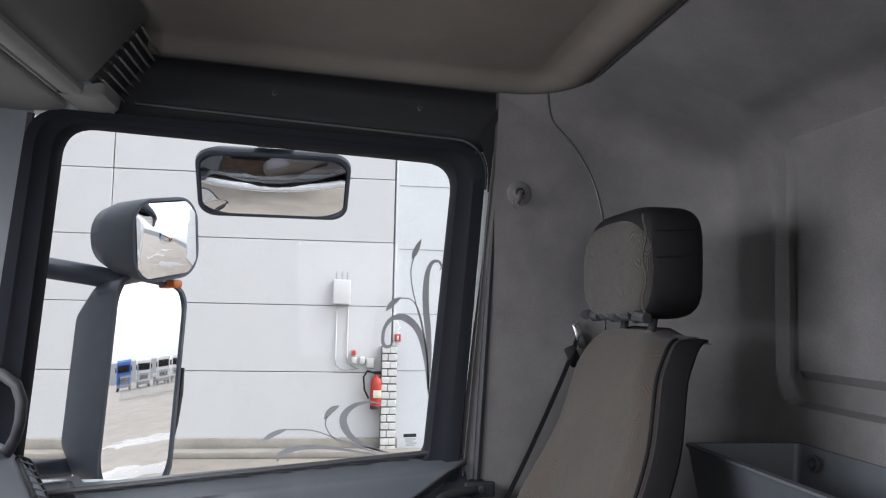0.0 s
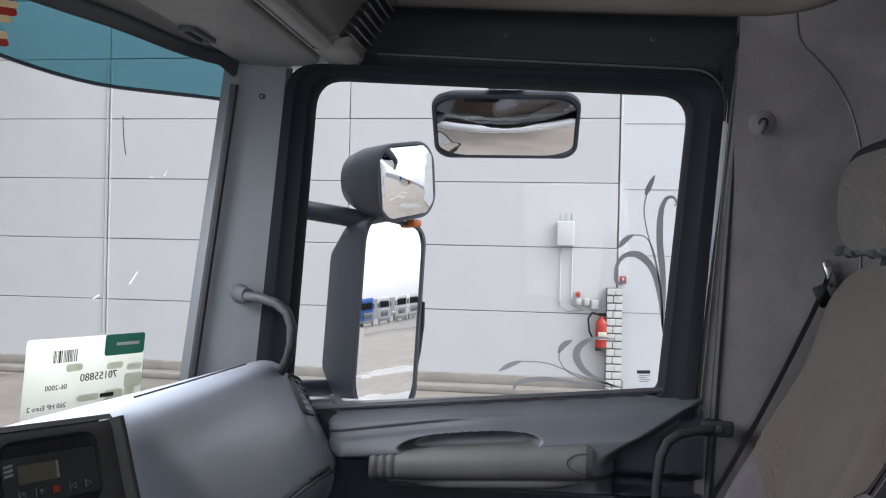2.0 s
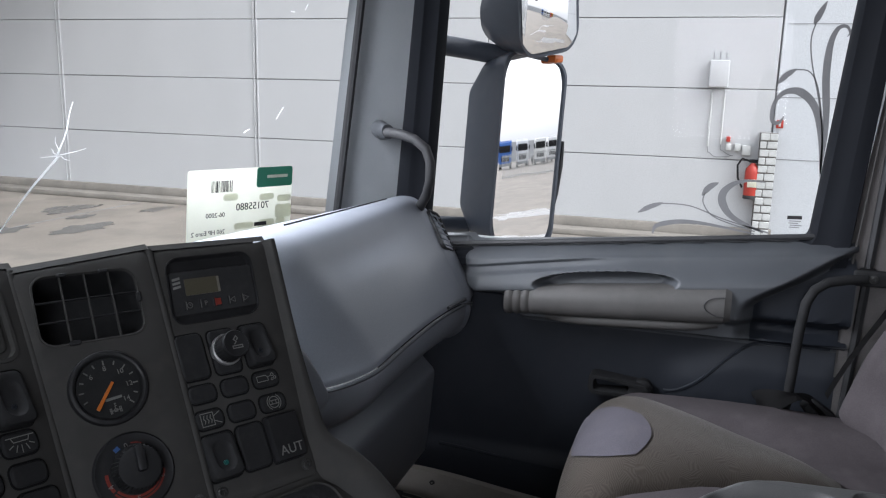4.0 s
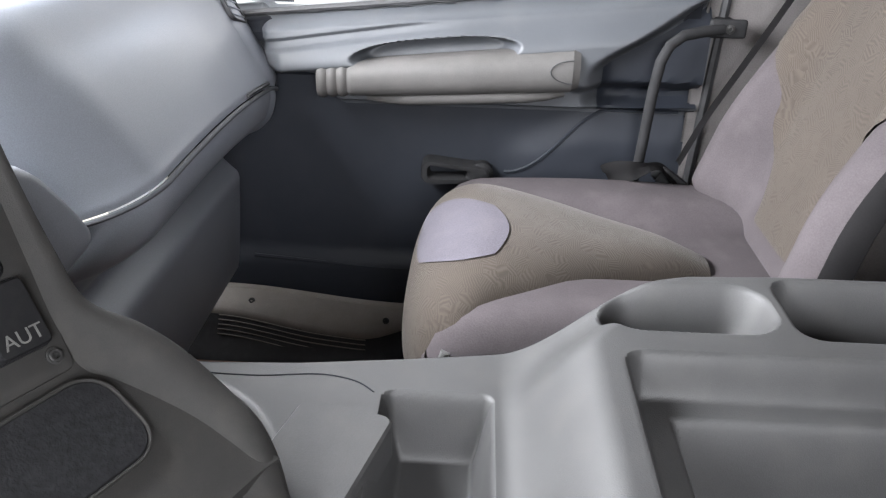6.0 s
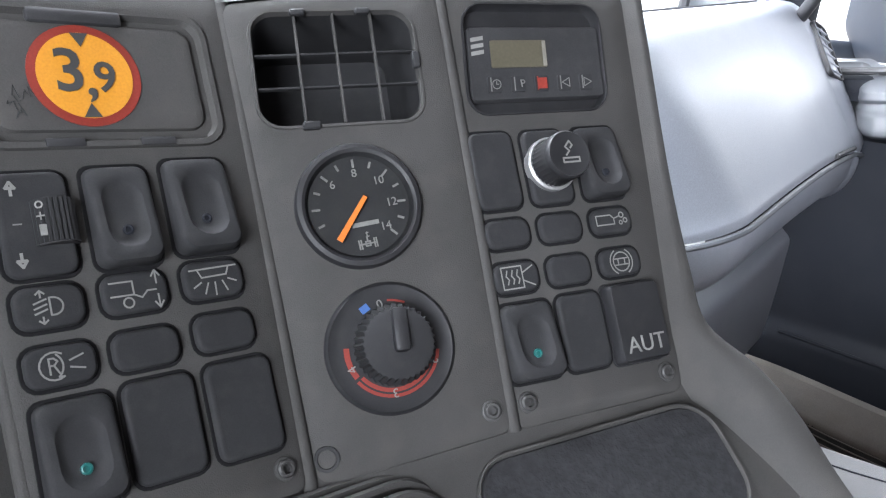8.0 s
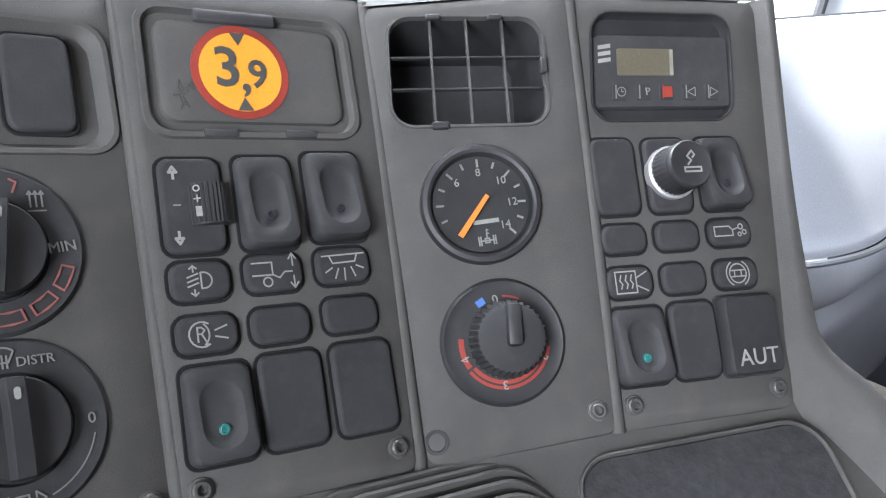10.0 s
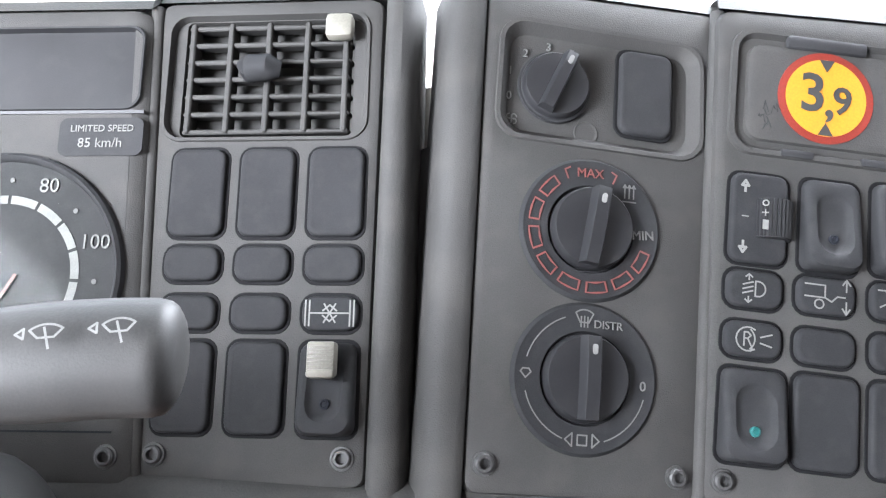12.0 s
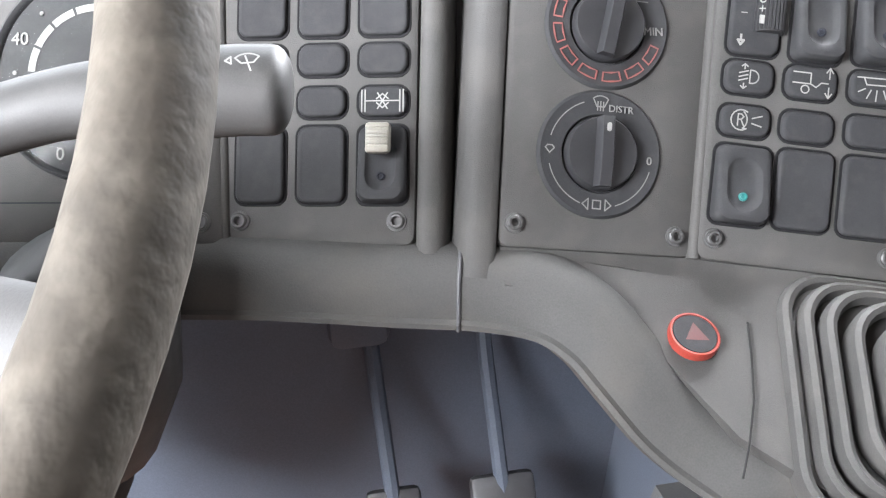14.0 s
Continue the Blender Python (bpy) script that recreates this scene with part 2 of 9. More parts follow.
M = dict(
    deck=mat("grey_console_plastic", (0.037, 0.037, 0.0375), 0.55, var=0.16, scale=9, grain=1000, bump=0.3, spec=0.4, dust=0.3, dust_color=(0.058, 0.056, 0.053)),
    dash_soft=mat("grey_soft_plastic", (0.03, 0.0295, 0.0285), 0.72, var=0.18, scale=7, grain=1100, bump=0.3, spec=0.16, dust=0.35, dust_color=(0.055, 0.05, 0.043)),
    lid=mat("blue_grey_satin_plastic", (0.176, 0.188, 0.214), 0.42, var=0.05, scale=4, grain=900, bump=0.2, spec=0.65, dust=0.1, dust_color=(0.24, 0.25, 0.27)),
    panel=mat("charcoal_panel_plastic", (0.029, 0.0282, 0.0272), 0.7, var=0.18, scale=14, grain=1600, bump=0.3, spec=0.16, dust=0.25, dust_color=(0.056, 0.052, 0.047)),
    key=mat("black_switch_plastic", (0.0168, 0.0169, 0.0178), 0.7, var=0.15, scale=40, grain=1800, bump=0.15, spec=0.06, dust=0.2, dust_color=(0.035, 0.034, 0.032)),
    gloss=mat("satin_black_plastic", (0.0205, 0.0205, 0.0215), 0.6, var=0.15, scale=30, grain=1500, bump=0.05, spec=0.06, dust=0.25, dust_color=(0.037, 0.037, 0.036)),
    shiny=mat("glossy_black_plastic", (0.0115, 0.0115, 0.0125), 0.5, var=0.2, scale=30, grain=1500, bump=0.05, spec=0.16, dust=0.3, dust_color=(0.022, 0.022, 0.021)),
    gap=mat("dark_key_gap", (0.0058, 0.0058, 0.0063), 0.8, var=0.2, scale=40, grain=900, bump=0.0, spec=0.1),
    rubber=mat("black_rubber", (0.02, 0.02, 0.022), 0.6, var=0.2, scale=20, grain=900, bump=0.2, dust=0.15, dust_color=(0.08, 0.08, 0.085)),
    frame=mat("dark_frame_plastic", (0.010, 0.011, 0.014), 0.65, var=0.15, scale=6, grain=900, bump=0.2, spec=0.07),
    trim=mat("blue_grey_door_plastic", (0.056, 0.060, 0.067), 0.5, var=0.1, scale=5, grain=900, bump=0.22, spec=0.4, dust=0.15, dust_color=(0.125, 0.122, 0.117)),
    header=mat("dark_header_plastic", (0.021, 0.021, 0.0235), 0.55, var=0.12, scale=6, grain=900, bump=0.25, spec=0.3),
    pillar=mat("grey_pillar_plastic", (0.22, 0.23, 0.243), 0.5, var=0.08, scale=5, grain=1000, bump=0.25, dust=0.15, dust_color=(0.25, 0.25, 0.25)),
    shelf=mat("grey_shelf_plastic", (0.165, 0.157, 0.148), 0.55, var=0.14, scale=8, grain=800, bump=0.25, spec=0.35, dust=0.4, dust_color=(0.24, 0.215, 0.19)),
    bin=mat("dark_bin_plastic", (0.04, 0.0395, 0.0395), 0.5, var=0.12, scale=8, grain=900, bump=0.25),
    well=mat("dark_well_plastic", (0.026, 0.0265, 0.028), 0.5, var=0.12, scale=8, grain=900, bump=0.25),
    roof=mat("taupe_roof_cloth", (0.138, 0.119, 0.104), 0.95, var=0.13, scale=4, grain=700, bump=0.5, spec=0.1, dust=0.25, dust_color=(0.2, 0.16, 0.13)),
    lining=mat("grey_vinyl_lining", (0.112, 0.104, 0.103), 0.78, var=0.22, scale=5, grain=420, bump=0.7, spec=0.15, dust=0.55, dust_color=(0.09, 0.083, 0.082)),
    # lower door vinyl; also paints the shade behind and below the armrest
    lowdoor=mat("navy_grey_vinyl_and_shade", (0.013, 0.0155, 0.0215), 0.6, var=0.12, scale=5, grain=1000, bump=0.3, spec=0.3, dust=0.12, dust_color=(0.042, 0.044, 0.052)),
    armrest=mat("taupe_armrest_vinyl", (0.07, 0.067, 0.065), 0.55, var=0.16, scale=12, grain=700, bump=0.4, spec=0.3, dust=0.25, dust_color=(0.1, 0.092, 0.087)),
    cloth=woven("taupe_plush_seat", (0.037, 0.0306, 0.0254), (0.093, 0.0775, 0.0645), 430, bump=0.3),
    cloth_dark=woven("grey_plush_seat", (0.028, 0.0252, 0.0226), (0.142, 0.128, 0.112), 420),
    velvet=mat("mauve_velour", (0.056, 0.049, 0.052), 0.9, var=0.18, scale=7, grain=500, bump=0.4, spec=0.12, dust=0.35, dust_color=(0.088, 0.077, 0.08)),
    velvet_patch=mat("lilac_grey_velour", (0.074, 0.069, 0.081), 0.9, var=0.1, scale=9, grain=500, bump=0.3, spec=0.12, dust=0.25, dust_color=(0.115, 0.105, 0.11)),
    leatherette=mat("black_leatherette", (0.011, 0.0105, 0.011), 0.6, var=0.2, scale=10, grain=500, bump=0.4, spec=0.08),
    sill=mat("grey_sill_plastic", (0.22, 0.2, 0.18), 0.6, var=0.16, scale=9, grain=600, bump=0.2, dust=0.35, dust_color=(0.2, 0.17, 0.14)),
    bowl_mat=mat("dimpled_rubber_mat", (0.04, 0.038, 0.036), 0.7, var=0.3, scale=60, grain=260, bump=1.0, spec=0.3),
    carpet=mat("brown_floor_mat", (0.24, 0.15, 0.11), 0.95, var=0.3, scale=14, grain=300, bump=0.9, spec=0.05),
    wheel=mat("worn_steering_rim", (0.0215, 0.0185, 0.0148), 0.85, var=0.45, scale=26, grain=240, bump=0.7, spec=0.1, dust=0.6, dust_color=(0.044, 0.039, 0.032)),
    stalk=mat("black_stalk_plastic", (0.0195, 0.019, 0.0185), 0.6, var=0.12, scale=20, grain=1600, bump=0.1, spec=0.15, dust=0.2, dust_color=(0.036, 0.034, 0.032)),
    white=mat("white_print", (0.115, 0.115, 0.11), 0.6, var=0.18, scale=60, grain=1500, bump=0.0, spec=0.2),
    grey_print=mat("grey_print", (0.085, 0.085, 0.082), 0.6, var=0.2, scale=70, grain=1500, bump=0.0, spec=0.2),
    red_print=mat("dull_red_print", (0.085, 0.021, 0.017), 0.6, var=0.2, scale=60, grain=1500, bump=0.0),
    red=mat("signal_red", (0.36, 0.034, 0.022), 0.4, var=0.1, scale=20, grain=900, bump=0.0),
    dull_red=mat("dull_red_plastic", (0.115, 0.016, 0.011), 0.5, var=0.15, scale=30, grain=900, bump=0.0, spec=0.2),
    yellow=mat("signal_yellow", (0.31, 0.132, 0.008), 0.45, var=0.06, scale=20, grain=900, bump=0.0),
    orange=mat("orange_needle", (0.36, 0.1, 0.01), 0.4, var=0.05, scale=20, bump=0.0),
    blue=mat("blue_print", (0.012, 0.05, 0.16), 0.5, var=0.05, scale=20, bump=0.0),
    teal=mat("teal_light_cap", (0.005, 0.06, 0.056), 0.3, var=0.1, scale=30, bump=0.0),
    ivory=mat("ivory_plastic", (0.105, 0.1, 0.085), 0.5, var=0.12, scale=30, grain=900, bump=0.1, spec=0.3, dust=0.35, dust_color=(0.14, 0.125, 0.1)),
    lcd=mat("olive_display", (0.047, 0.043, 0.03), 0.35, var=0.06, scale=30, bump=0.0, spec=0.3),
    screw=mat("dull_screw_steel", (0.026, 0.0255, 0.025), 0.6, metal=0.2, var=0.25, scale=90, grain=900, bump=0.1),
    chrome=mat("chrome", (0.42, 0.42, 0.42), 0.3, metal=1.0, var=0.08, scale=60, bump=0.0),
    metal=mat("bare_aluminium", (0.22, 0.22, 0.22), 0.5, metal=0.7, var=0.2, scale=30, grain=600, bump=0.1, dust=0.4, dust_color=(0.1, 0.1, 0.1)),
    paint=mat("white_truck_paint", (0.62, 0.64, 0.65), 0.25, var=0.04, scale=3, grain=300, bump=0.0, dust=0.2, dust_color=(0.4, 0.38, 0.35)),
    bulkhead=mat("slate_blue_bulkhead", (0.052, 0.061, 0.079), 0.65, var=0.14, scale=4, grain=700, bump=0.15, spec=0.2, dust=0.25, dust_color=(0.068, 0.074, 0.086)),
    mirror_shell=mat("slate_mirror_shell", (0.045, 0.053, 0.07), 0.45, var=0.1, scale=8, grain=900, bump=0.2, spec=0.35, dust=0.2, dust_color=(0.09, 0.1, 0.115)),
    mirror=mirror_mat("mirror_silver"),
    glass=glass("window_glass", ior=1.16),
    dial_glass=glass("dial_glass", (0.95, 0.96, 0.95), 1.08, 0.1),
    visor=glass("teal_visor_acrylic", (0.15, 0.335, 0.4), 1.1, 0.0),
    lens=mat("lamp_lens", (0.225, 0.212, 0.188), 0.35, var=0.05, scale=30, bump=0.1),
    decal=mat("grey_frosted_decal", (0.17, 0.17, 0.175), 0.6, var=0.1, scale=30, bump=0.0),
    paper=thin("cream_card", (0.8, 0.81, 0.7), 0.5),
    splinter=thin("crazed_glass", (0.95, 0.96, 0.96), 0.85),
    green=mat("deep_green_print", (0.02, 0.17, 0.1), 0.6, var=0.06, scale=25, bump=0.0),
    black=mat("black_print", (0.012, 0.012, 0.012), 0.6, var=0.1, scale=25, bump=0.0),
    wall=mat("white_wall_panel", (0.44, 0.448, 0.456), 0.55, var=0.03, scale=1.2, grain=60, bump=0.05, dust=0.1, dust_color=(0.33, 0.335, 0.335), streak=0.35),
    joint=mat("dark_joint_seal", (0.2, 0.2, 0.205), 0.8, var=0.2, scale=4, grain=90, bump=0.1),
    cladding=mat("pale_ribbed_cladding", (0.48, 0.5, 0.52), 0.5, var=0.03, scale=1.5, grain=60, bump=0.05),
    concrete=mat("wet_concrete", (0.21, 0.19, 0.166), 0.8, var=0.22, scale=0.5, grain=60, bump=0.25, spec=0.2, dust=0.5, dust_color=(0.13, 0.12, 0.11)),
    kerb=mat("kerb_concrete", (0.21, 0.195, 0.172), 0.85, var=0.2, scale=2, grain=70, bump=0.4),
    block=mat("white_glazed_block", (0.46, 0.47, 0.46), 0.5, var=0.1, scale=6, grain=90, bump=0.2),
    mortar=mat("dark_mortar", (0.17, 0.16, 0.15), 0.9, var=0.2, scale=9, grain=90, bump=0.3),
    steel=mat("galvanised_steel", (0.36, 0.37, 0.38), 0.5, metal=0.6, var=0.15, scale=5, grain=90, bump=0.1),
    canopy=mat("grey_canopy_sheet", (0.22, 0.23, 0.235), 0.6, var=0.12, scale=1.5, grain=40, bump=0.1),
    amber=mat("amber_lens", (0.5, 0.12, 0.02), 0.3, var=0.08, scale=30, bump=0.0),
    tyre=mat("tyre_rubber", (0.025, 0.025, 0.025), 0.85, var=0.2, scale=5, grain=90, bump=0.4),
    tube=glow("fluorescent_tube", (1, 0.98, 0.92), 6.0),
)


# ---- mesh tools ----
def part(name, bm, material, parent=None, label="", sharp=38):
    me = bpy.data.meshes.new(name)
    bmesh.ops.recalc_face_normals(bm, faces=bm.faces[:])
    bm.to_mesh(me)
    bm.free()
    if sharp:
        me.polygons.foreach_set("use_smooth", [True] * len(me.polygons))
        me.set_sharp_from_angle(angle=radians(sharp))
    me.materials.append(material)
    ob = new(name, me)
    if parent:
        ob.parent = parent
    if label:
        ob["label"] = label
    return ob


def thing(name, m=None, label="", category="", group="", kind=""):
    e = new(name)
    e.empty_display_size = 0.05
    if m is not None:
        e.matrix_world = m
    return tagged(e, label, category, group, kind)


def B():
    return bmesh.new()


def loft(bm, rows, around=False, closed=False, cap=False):
    """Skin rows of points. around: each row is a ring. closed: the last row joins the first."""
    vs = [[bm.verts.new(p) for p in row] for row in rows]
    n = len(vs[0])
    pairs = list(zip(vs, vs[1:])) + ([(vs[-1], vs[0])] if closed else [])
    for a, b in pairs:
        for i in range(n if around else n - 1):
            j = (i + 1) % n
            bm.faces.new((a[i], a[j], b[j], b[i]))
    if cap and around and not closed:
        bm.faces.new(vs[0][::-1])
        bm.faces.new(vs[-1])
    return bm


def rrect(w, h, r, n=5, u=0.0, v=0.0):
    r = min(r, w / 2 - 1e-5, h / 2 - 1e-5)
    out = []
    for k, (sx, sy) in enumerate(((1, -1), (1, 1), (-1, 1), (-1, -1))):
        for i in range(n + 1):
            a = radians(-90 + 90 * k + 90 * i / n)
            out.append((u + sx * (w / 2 - r) + r * math.cos(a), v + sy * (h / 2 - r) + r * math.sin(a)))
    return out


def rings(bm, u, v, spec, n=5, cap=True, base=False):
    """Stacked rounded rectangles (width, height, corner, height above), skinned; makes keys, trays, knobs and rims."""
    rows = [[(x, y, s[3]) for x, y in rrect(s[0], s[1], s[2], n, u + (s[4] if len(s) > 4 else 0), v + (s[5] if len(s) > 5 else 0))] for s in spec]
    loft(bm, rows, around=True)
    bm.verts.ensure_lookup_table()
    k = 4 * (n + 1)
    if cap:
        w, h, r, z = spec[-1][:4]
        du, dv = (spec[-1][4], spec[-1][5]) if len(spec[-1]) > 4 else (0, 0)
        old = bm.verts[-k:]
        q = 0.12 * min(w, h)
        new_ring = [bm.verts.new((x, y, z)) for x, y in rrect(w - q, h - q, max(r - q / 2, 1e-4), n, u + du, v + dv)]
        for i in range(k):
            bm.faces.new((old[i], old[(i + 1) % k], new_ring[(i + 1) % k], new_ring[i]))
        bm.faces.new(new_ring)
    return bm


def disc(bm, u, v, spec, n=40, cap=True):
    """Stacked circles (radius, height above)."""
    rows = [[(u + r * math.cos(2 * math.pi * i / n), v + r * math.sin(2 * math.pi * i / n), z) for i in range(n)] for r, z in spec]
    loft(bm, rows, around=True)
    if cap:
        bm.verts.ensure_lookup_table()
        old = bm.verts[-n:]
        r, z = spec[-1]
        inner = [bm.verts.new((u + 0.85 * r * math.cos(2 * math.pi * i / n), v + 0.85 * r * math.sin(2 * math.pi * i / n), z)) for i in range(n)]
        for i in range(n):
            bm.faces.new((old[i], old[(i + 1) % n], inner[(i + 1) % n], inner[i]))
        bm.faces.new(inner)
    return bm


def tube(bm, pts, r, n=10, closed=False, cap=True, flat=1.0):
    """A round bar along a line of points; r is a number or one for each point."""
    P = [Vector(p) for p in pts]
    m = len(P)
    rr = r if isinstance(r, (list, tuple)) else [r] * m
    rows, up = [], None
    for i in range(m):
        a, b = P[(i - 1) % m if closed else max(i - 1, 0)], P[(i + 1) % m if closed else min(i + 1, m - 1)]
        d = (b - a).normalized()
        if up is None:
            up = d.orthogonal().normalized()
        up = (up - d * up.dot(d)).normalized()
        side = d.cross(up)
        rows.append([P[i] + rr[i] * (math.cos(2 * math.pi * k / n) * up + flat * math.sin(2 * math.pi * k / n) * side) for k in range(n)])
    return loft(bm, rows, around=True, closed=closed, cap=cap and not closed)


def box(bm, c, s, r=0.004, seg=2, m=None):
    """A box with rounded edges, centred at c."""
    g = bmesh.ops.create_cube(bm, size=1)
    bmesh.ops.scale(bm, vec=s, verts=g["verts"])
    if r:
        es = list({e for v in g["verts"] for e in v.link_edges})
        g2 = bmesh.ops.bevel(bm, geom=es, offset=r, segments=seg, affect="EDGES", profile=0.5)
        vs = list({v for f in g2["faces"] for v in f.verts} | {v for v in g["verts"] if v.is_valid})
        vs = list({w for v in vs for e in v.link_edges for w in e.verts} | set(vs))
    else:
        vs = g["verts"]
    if m is not None:
        bmesh.ops.transform(bm, matrix=m, verts=vs)
    bmesh.ops.translate(bm, vec=c, verts=vs)
    return bm


def poly_round(pts, radii, n=6):
    """A closed outline with rounded corners, in any two coordinates."""
    out = []
    m = len(pts)
    for i in range(m):
        a, b, c = Vector(pts[i - 1]), Vector(pts[i]), Vector(pts[(i + 1) % m])
        d1, d2 = (a - b), (c - b)
        r = min(radii[i], d1.length * 0.49, d2.length * 0.49)
        p1, p2 = b + d1.normalized() * r, b + d2.normalized() * r
        for k in range(n + 1):
            s = k / n
            out.append((1 - s) ** 2 * p1 + 2 * s * (1 - s) * b + s * s * p2)
    return out


def smooth(a, b, x):
    s = min(1.0, max(0.0, (x - a) / (b - a)))
    return s * s * (3 - 2 * s)


def lerp(a, b, s):
    return a + (b - a) * s


def along(pts, n):
    """Evenly spaced points on a smooth line through the given ones."""
    P = [Vector(p) for p in pts]
    out = []
    for i in range(len(P) - 1):
        p0, p1, p2, p3 = P[max(i - 1, 0)], P[i], P[i + 1], P[min(i + 2, len(P) - 1)]
        for k in range(n):
            t = k / n
            out.append(0.5 * ((2 * p1) + (p2 - p0) * t + (2 * p0 - 5 * p1 + 4 * p2 - p3) * t * t + (3 * p1 - p0 - 3 * p2 + p3) * t ** 3))
    out.append(P[-1])
    return out


def letters(name, text, size, m, material, parent=None, label="", align="CENTER", depth=0.0003, bold=0.0):
    cu = bpy.data.curves.new(name, "FONT")
    cu.body, cu.size, cu.align_x, cu.align_y, cu.extrude, cu.resolution_u, cu.offset = text, size, align, "CENTER", depth, 3, bold
    tmp = bpy.data.objects.new(name, cu)
    me = bpy.data.meshes.new_from_object(tmp)
    bpy.data.objects.remove(tmp)
    me.name = name
    me.materials.clear()
    me.materials.append(material)
    ob = new(name, me)
    if parent:
        ob.parent = parent
    ob.matrix_local = m
    if label:
        ob["label"] = label
    return ob


def screw(name, parent, m, r=0.0055):
    """A pan-head screw with a hexagonal socket and a shallow washer."""
    bm = disc(B(), 0, 0, [(r * 1.3, 0), (r * 1.26, 0.0008), (r * 1.02, 0.001), (r, 0.0022), (r * 0.82, 0.003), (r * 0.56, 0.003), (r * 0.5, 0.0002)], 18)
    s = part("screw", bm, M["screw"], parent, "dull steel socket screw")
    s.matrix_local = m
    return s


# ---- the cab's shell ----
WIN = [(0.545, 0.933), (0.498, 1.645), (-0.272, 1.605), (-0.222, 1.010)]     # clear opening of the door window, y and z
WIN_OUT = [(0.62, 0.90), (0.552, 1.672), (-0.338, 1.640), (-0.286, 0.93)]


def window_rim(side=1):
    """Black rubber seal and dark frame round the door's glass."""
    inner = poly_round(WIN, [0.03, 0.06, 0.06, 0.025], 7)
    outer = poly_round(WIN_OUT, [0.03, 0.07, 0.075, 0.03], 7)
    rows = []
    for s, dx in ((0.0, 0.045), (0.0, 0.012), (0.12, 0.0), (0.45, -0.004), (0.6, -0.012), (0.95, -0.012), (1.0, 0.0), (1.0, 0.03)):
        rows.append([(side * (1.05 + dx), lerp(a[0], b[0], s), lerp(a[1], b[1], s)) for a, b in zip(inner, outer)])
    return loft(B(), rows, around=True)


def arm_top(y):
    """Height of the armrest's upper edge along the door."""
    return lerp(0.887, 0.924, (0.285 - y) / 0.363)


def trim_edge(y):
    """Where the upper trim overhangs the lower panel; it rises in front of the armrest."""
    return 0.802 + 0.060 * smooth(0.31, 0.37, y)


def door_x(y, z):
    """Depth of the door's trim: a shoulder under the glass that flows into the armrest, a grip hollow, a deep lower half."""
    sill = lerp(0.941, 1.006, (0.45 - y) / 0.68)
    arm = arm_top(y)
    low_edge = trim_edge(y)
    base = lerp(1.074, 1.022, smooth(low_edge - 0.006, low_edge + 0.014, z))
    base += 0.075 * smooth(0.43, 0.475, y) * smooth(0.80, 0.845, z)
    start = lerp(arm - 0.030, 0.838, smooth(-0.05, -0.088, y))
    shoulder = lerp(0.983, 1.016, smooth(arm - 0.004, sill - 0.012, z))
    ledge = lerp(base, shoulder, smooth(start, start + 0.026, z) * smooth(0.455, 0.40, y))
    groove = 0.007 * smooth(0.012, 0.004, abs(z - sill + 0.040 - 0.05 * (0.45 - y))) * smooth(0.10, 0.25, y)
    e = abs((y - 0.148) / 0.130) ** 2.8 + ((z - arm - 0.005) / 0.020) ** 2
    hollow = 0.042 * smooth(1.35, 0.60, e)
    edge = lerp(0.885, 0.966, (-0.095 - y) / 0.137)
    hollow += 0.044 * smooth(-0.096, -0.150, y) * smooth(edge + 0.008, edge - 0.022, z) * smooth(0.80, 0.83, z)
    out = smooth(sill - 0.018, sill + 0.012, z) * 0.055
    low = -0.016 * smooth(0.50, 0.47, z)
    swell = 0.018 * smooth(0.04, -0.05, y) * smooth(0.80, 0.74, z - 0.35 * (-0.12 - y) * (1 if y > -0.12 else 0)) * smooth(0.55, 0.62, z)
    return ledge + hollow + out + groove + low - swell


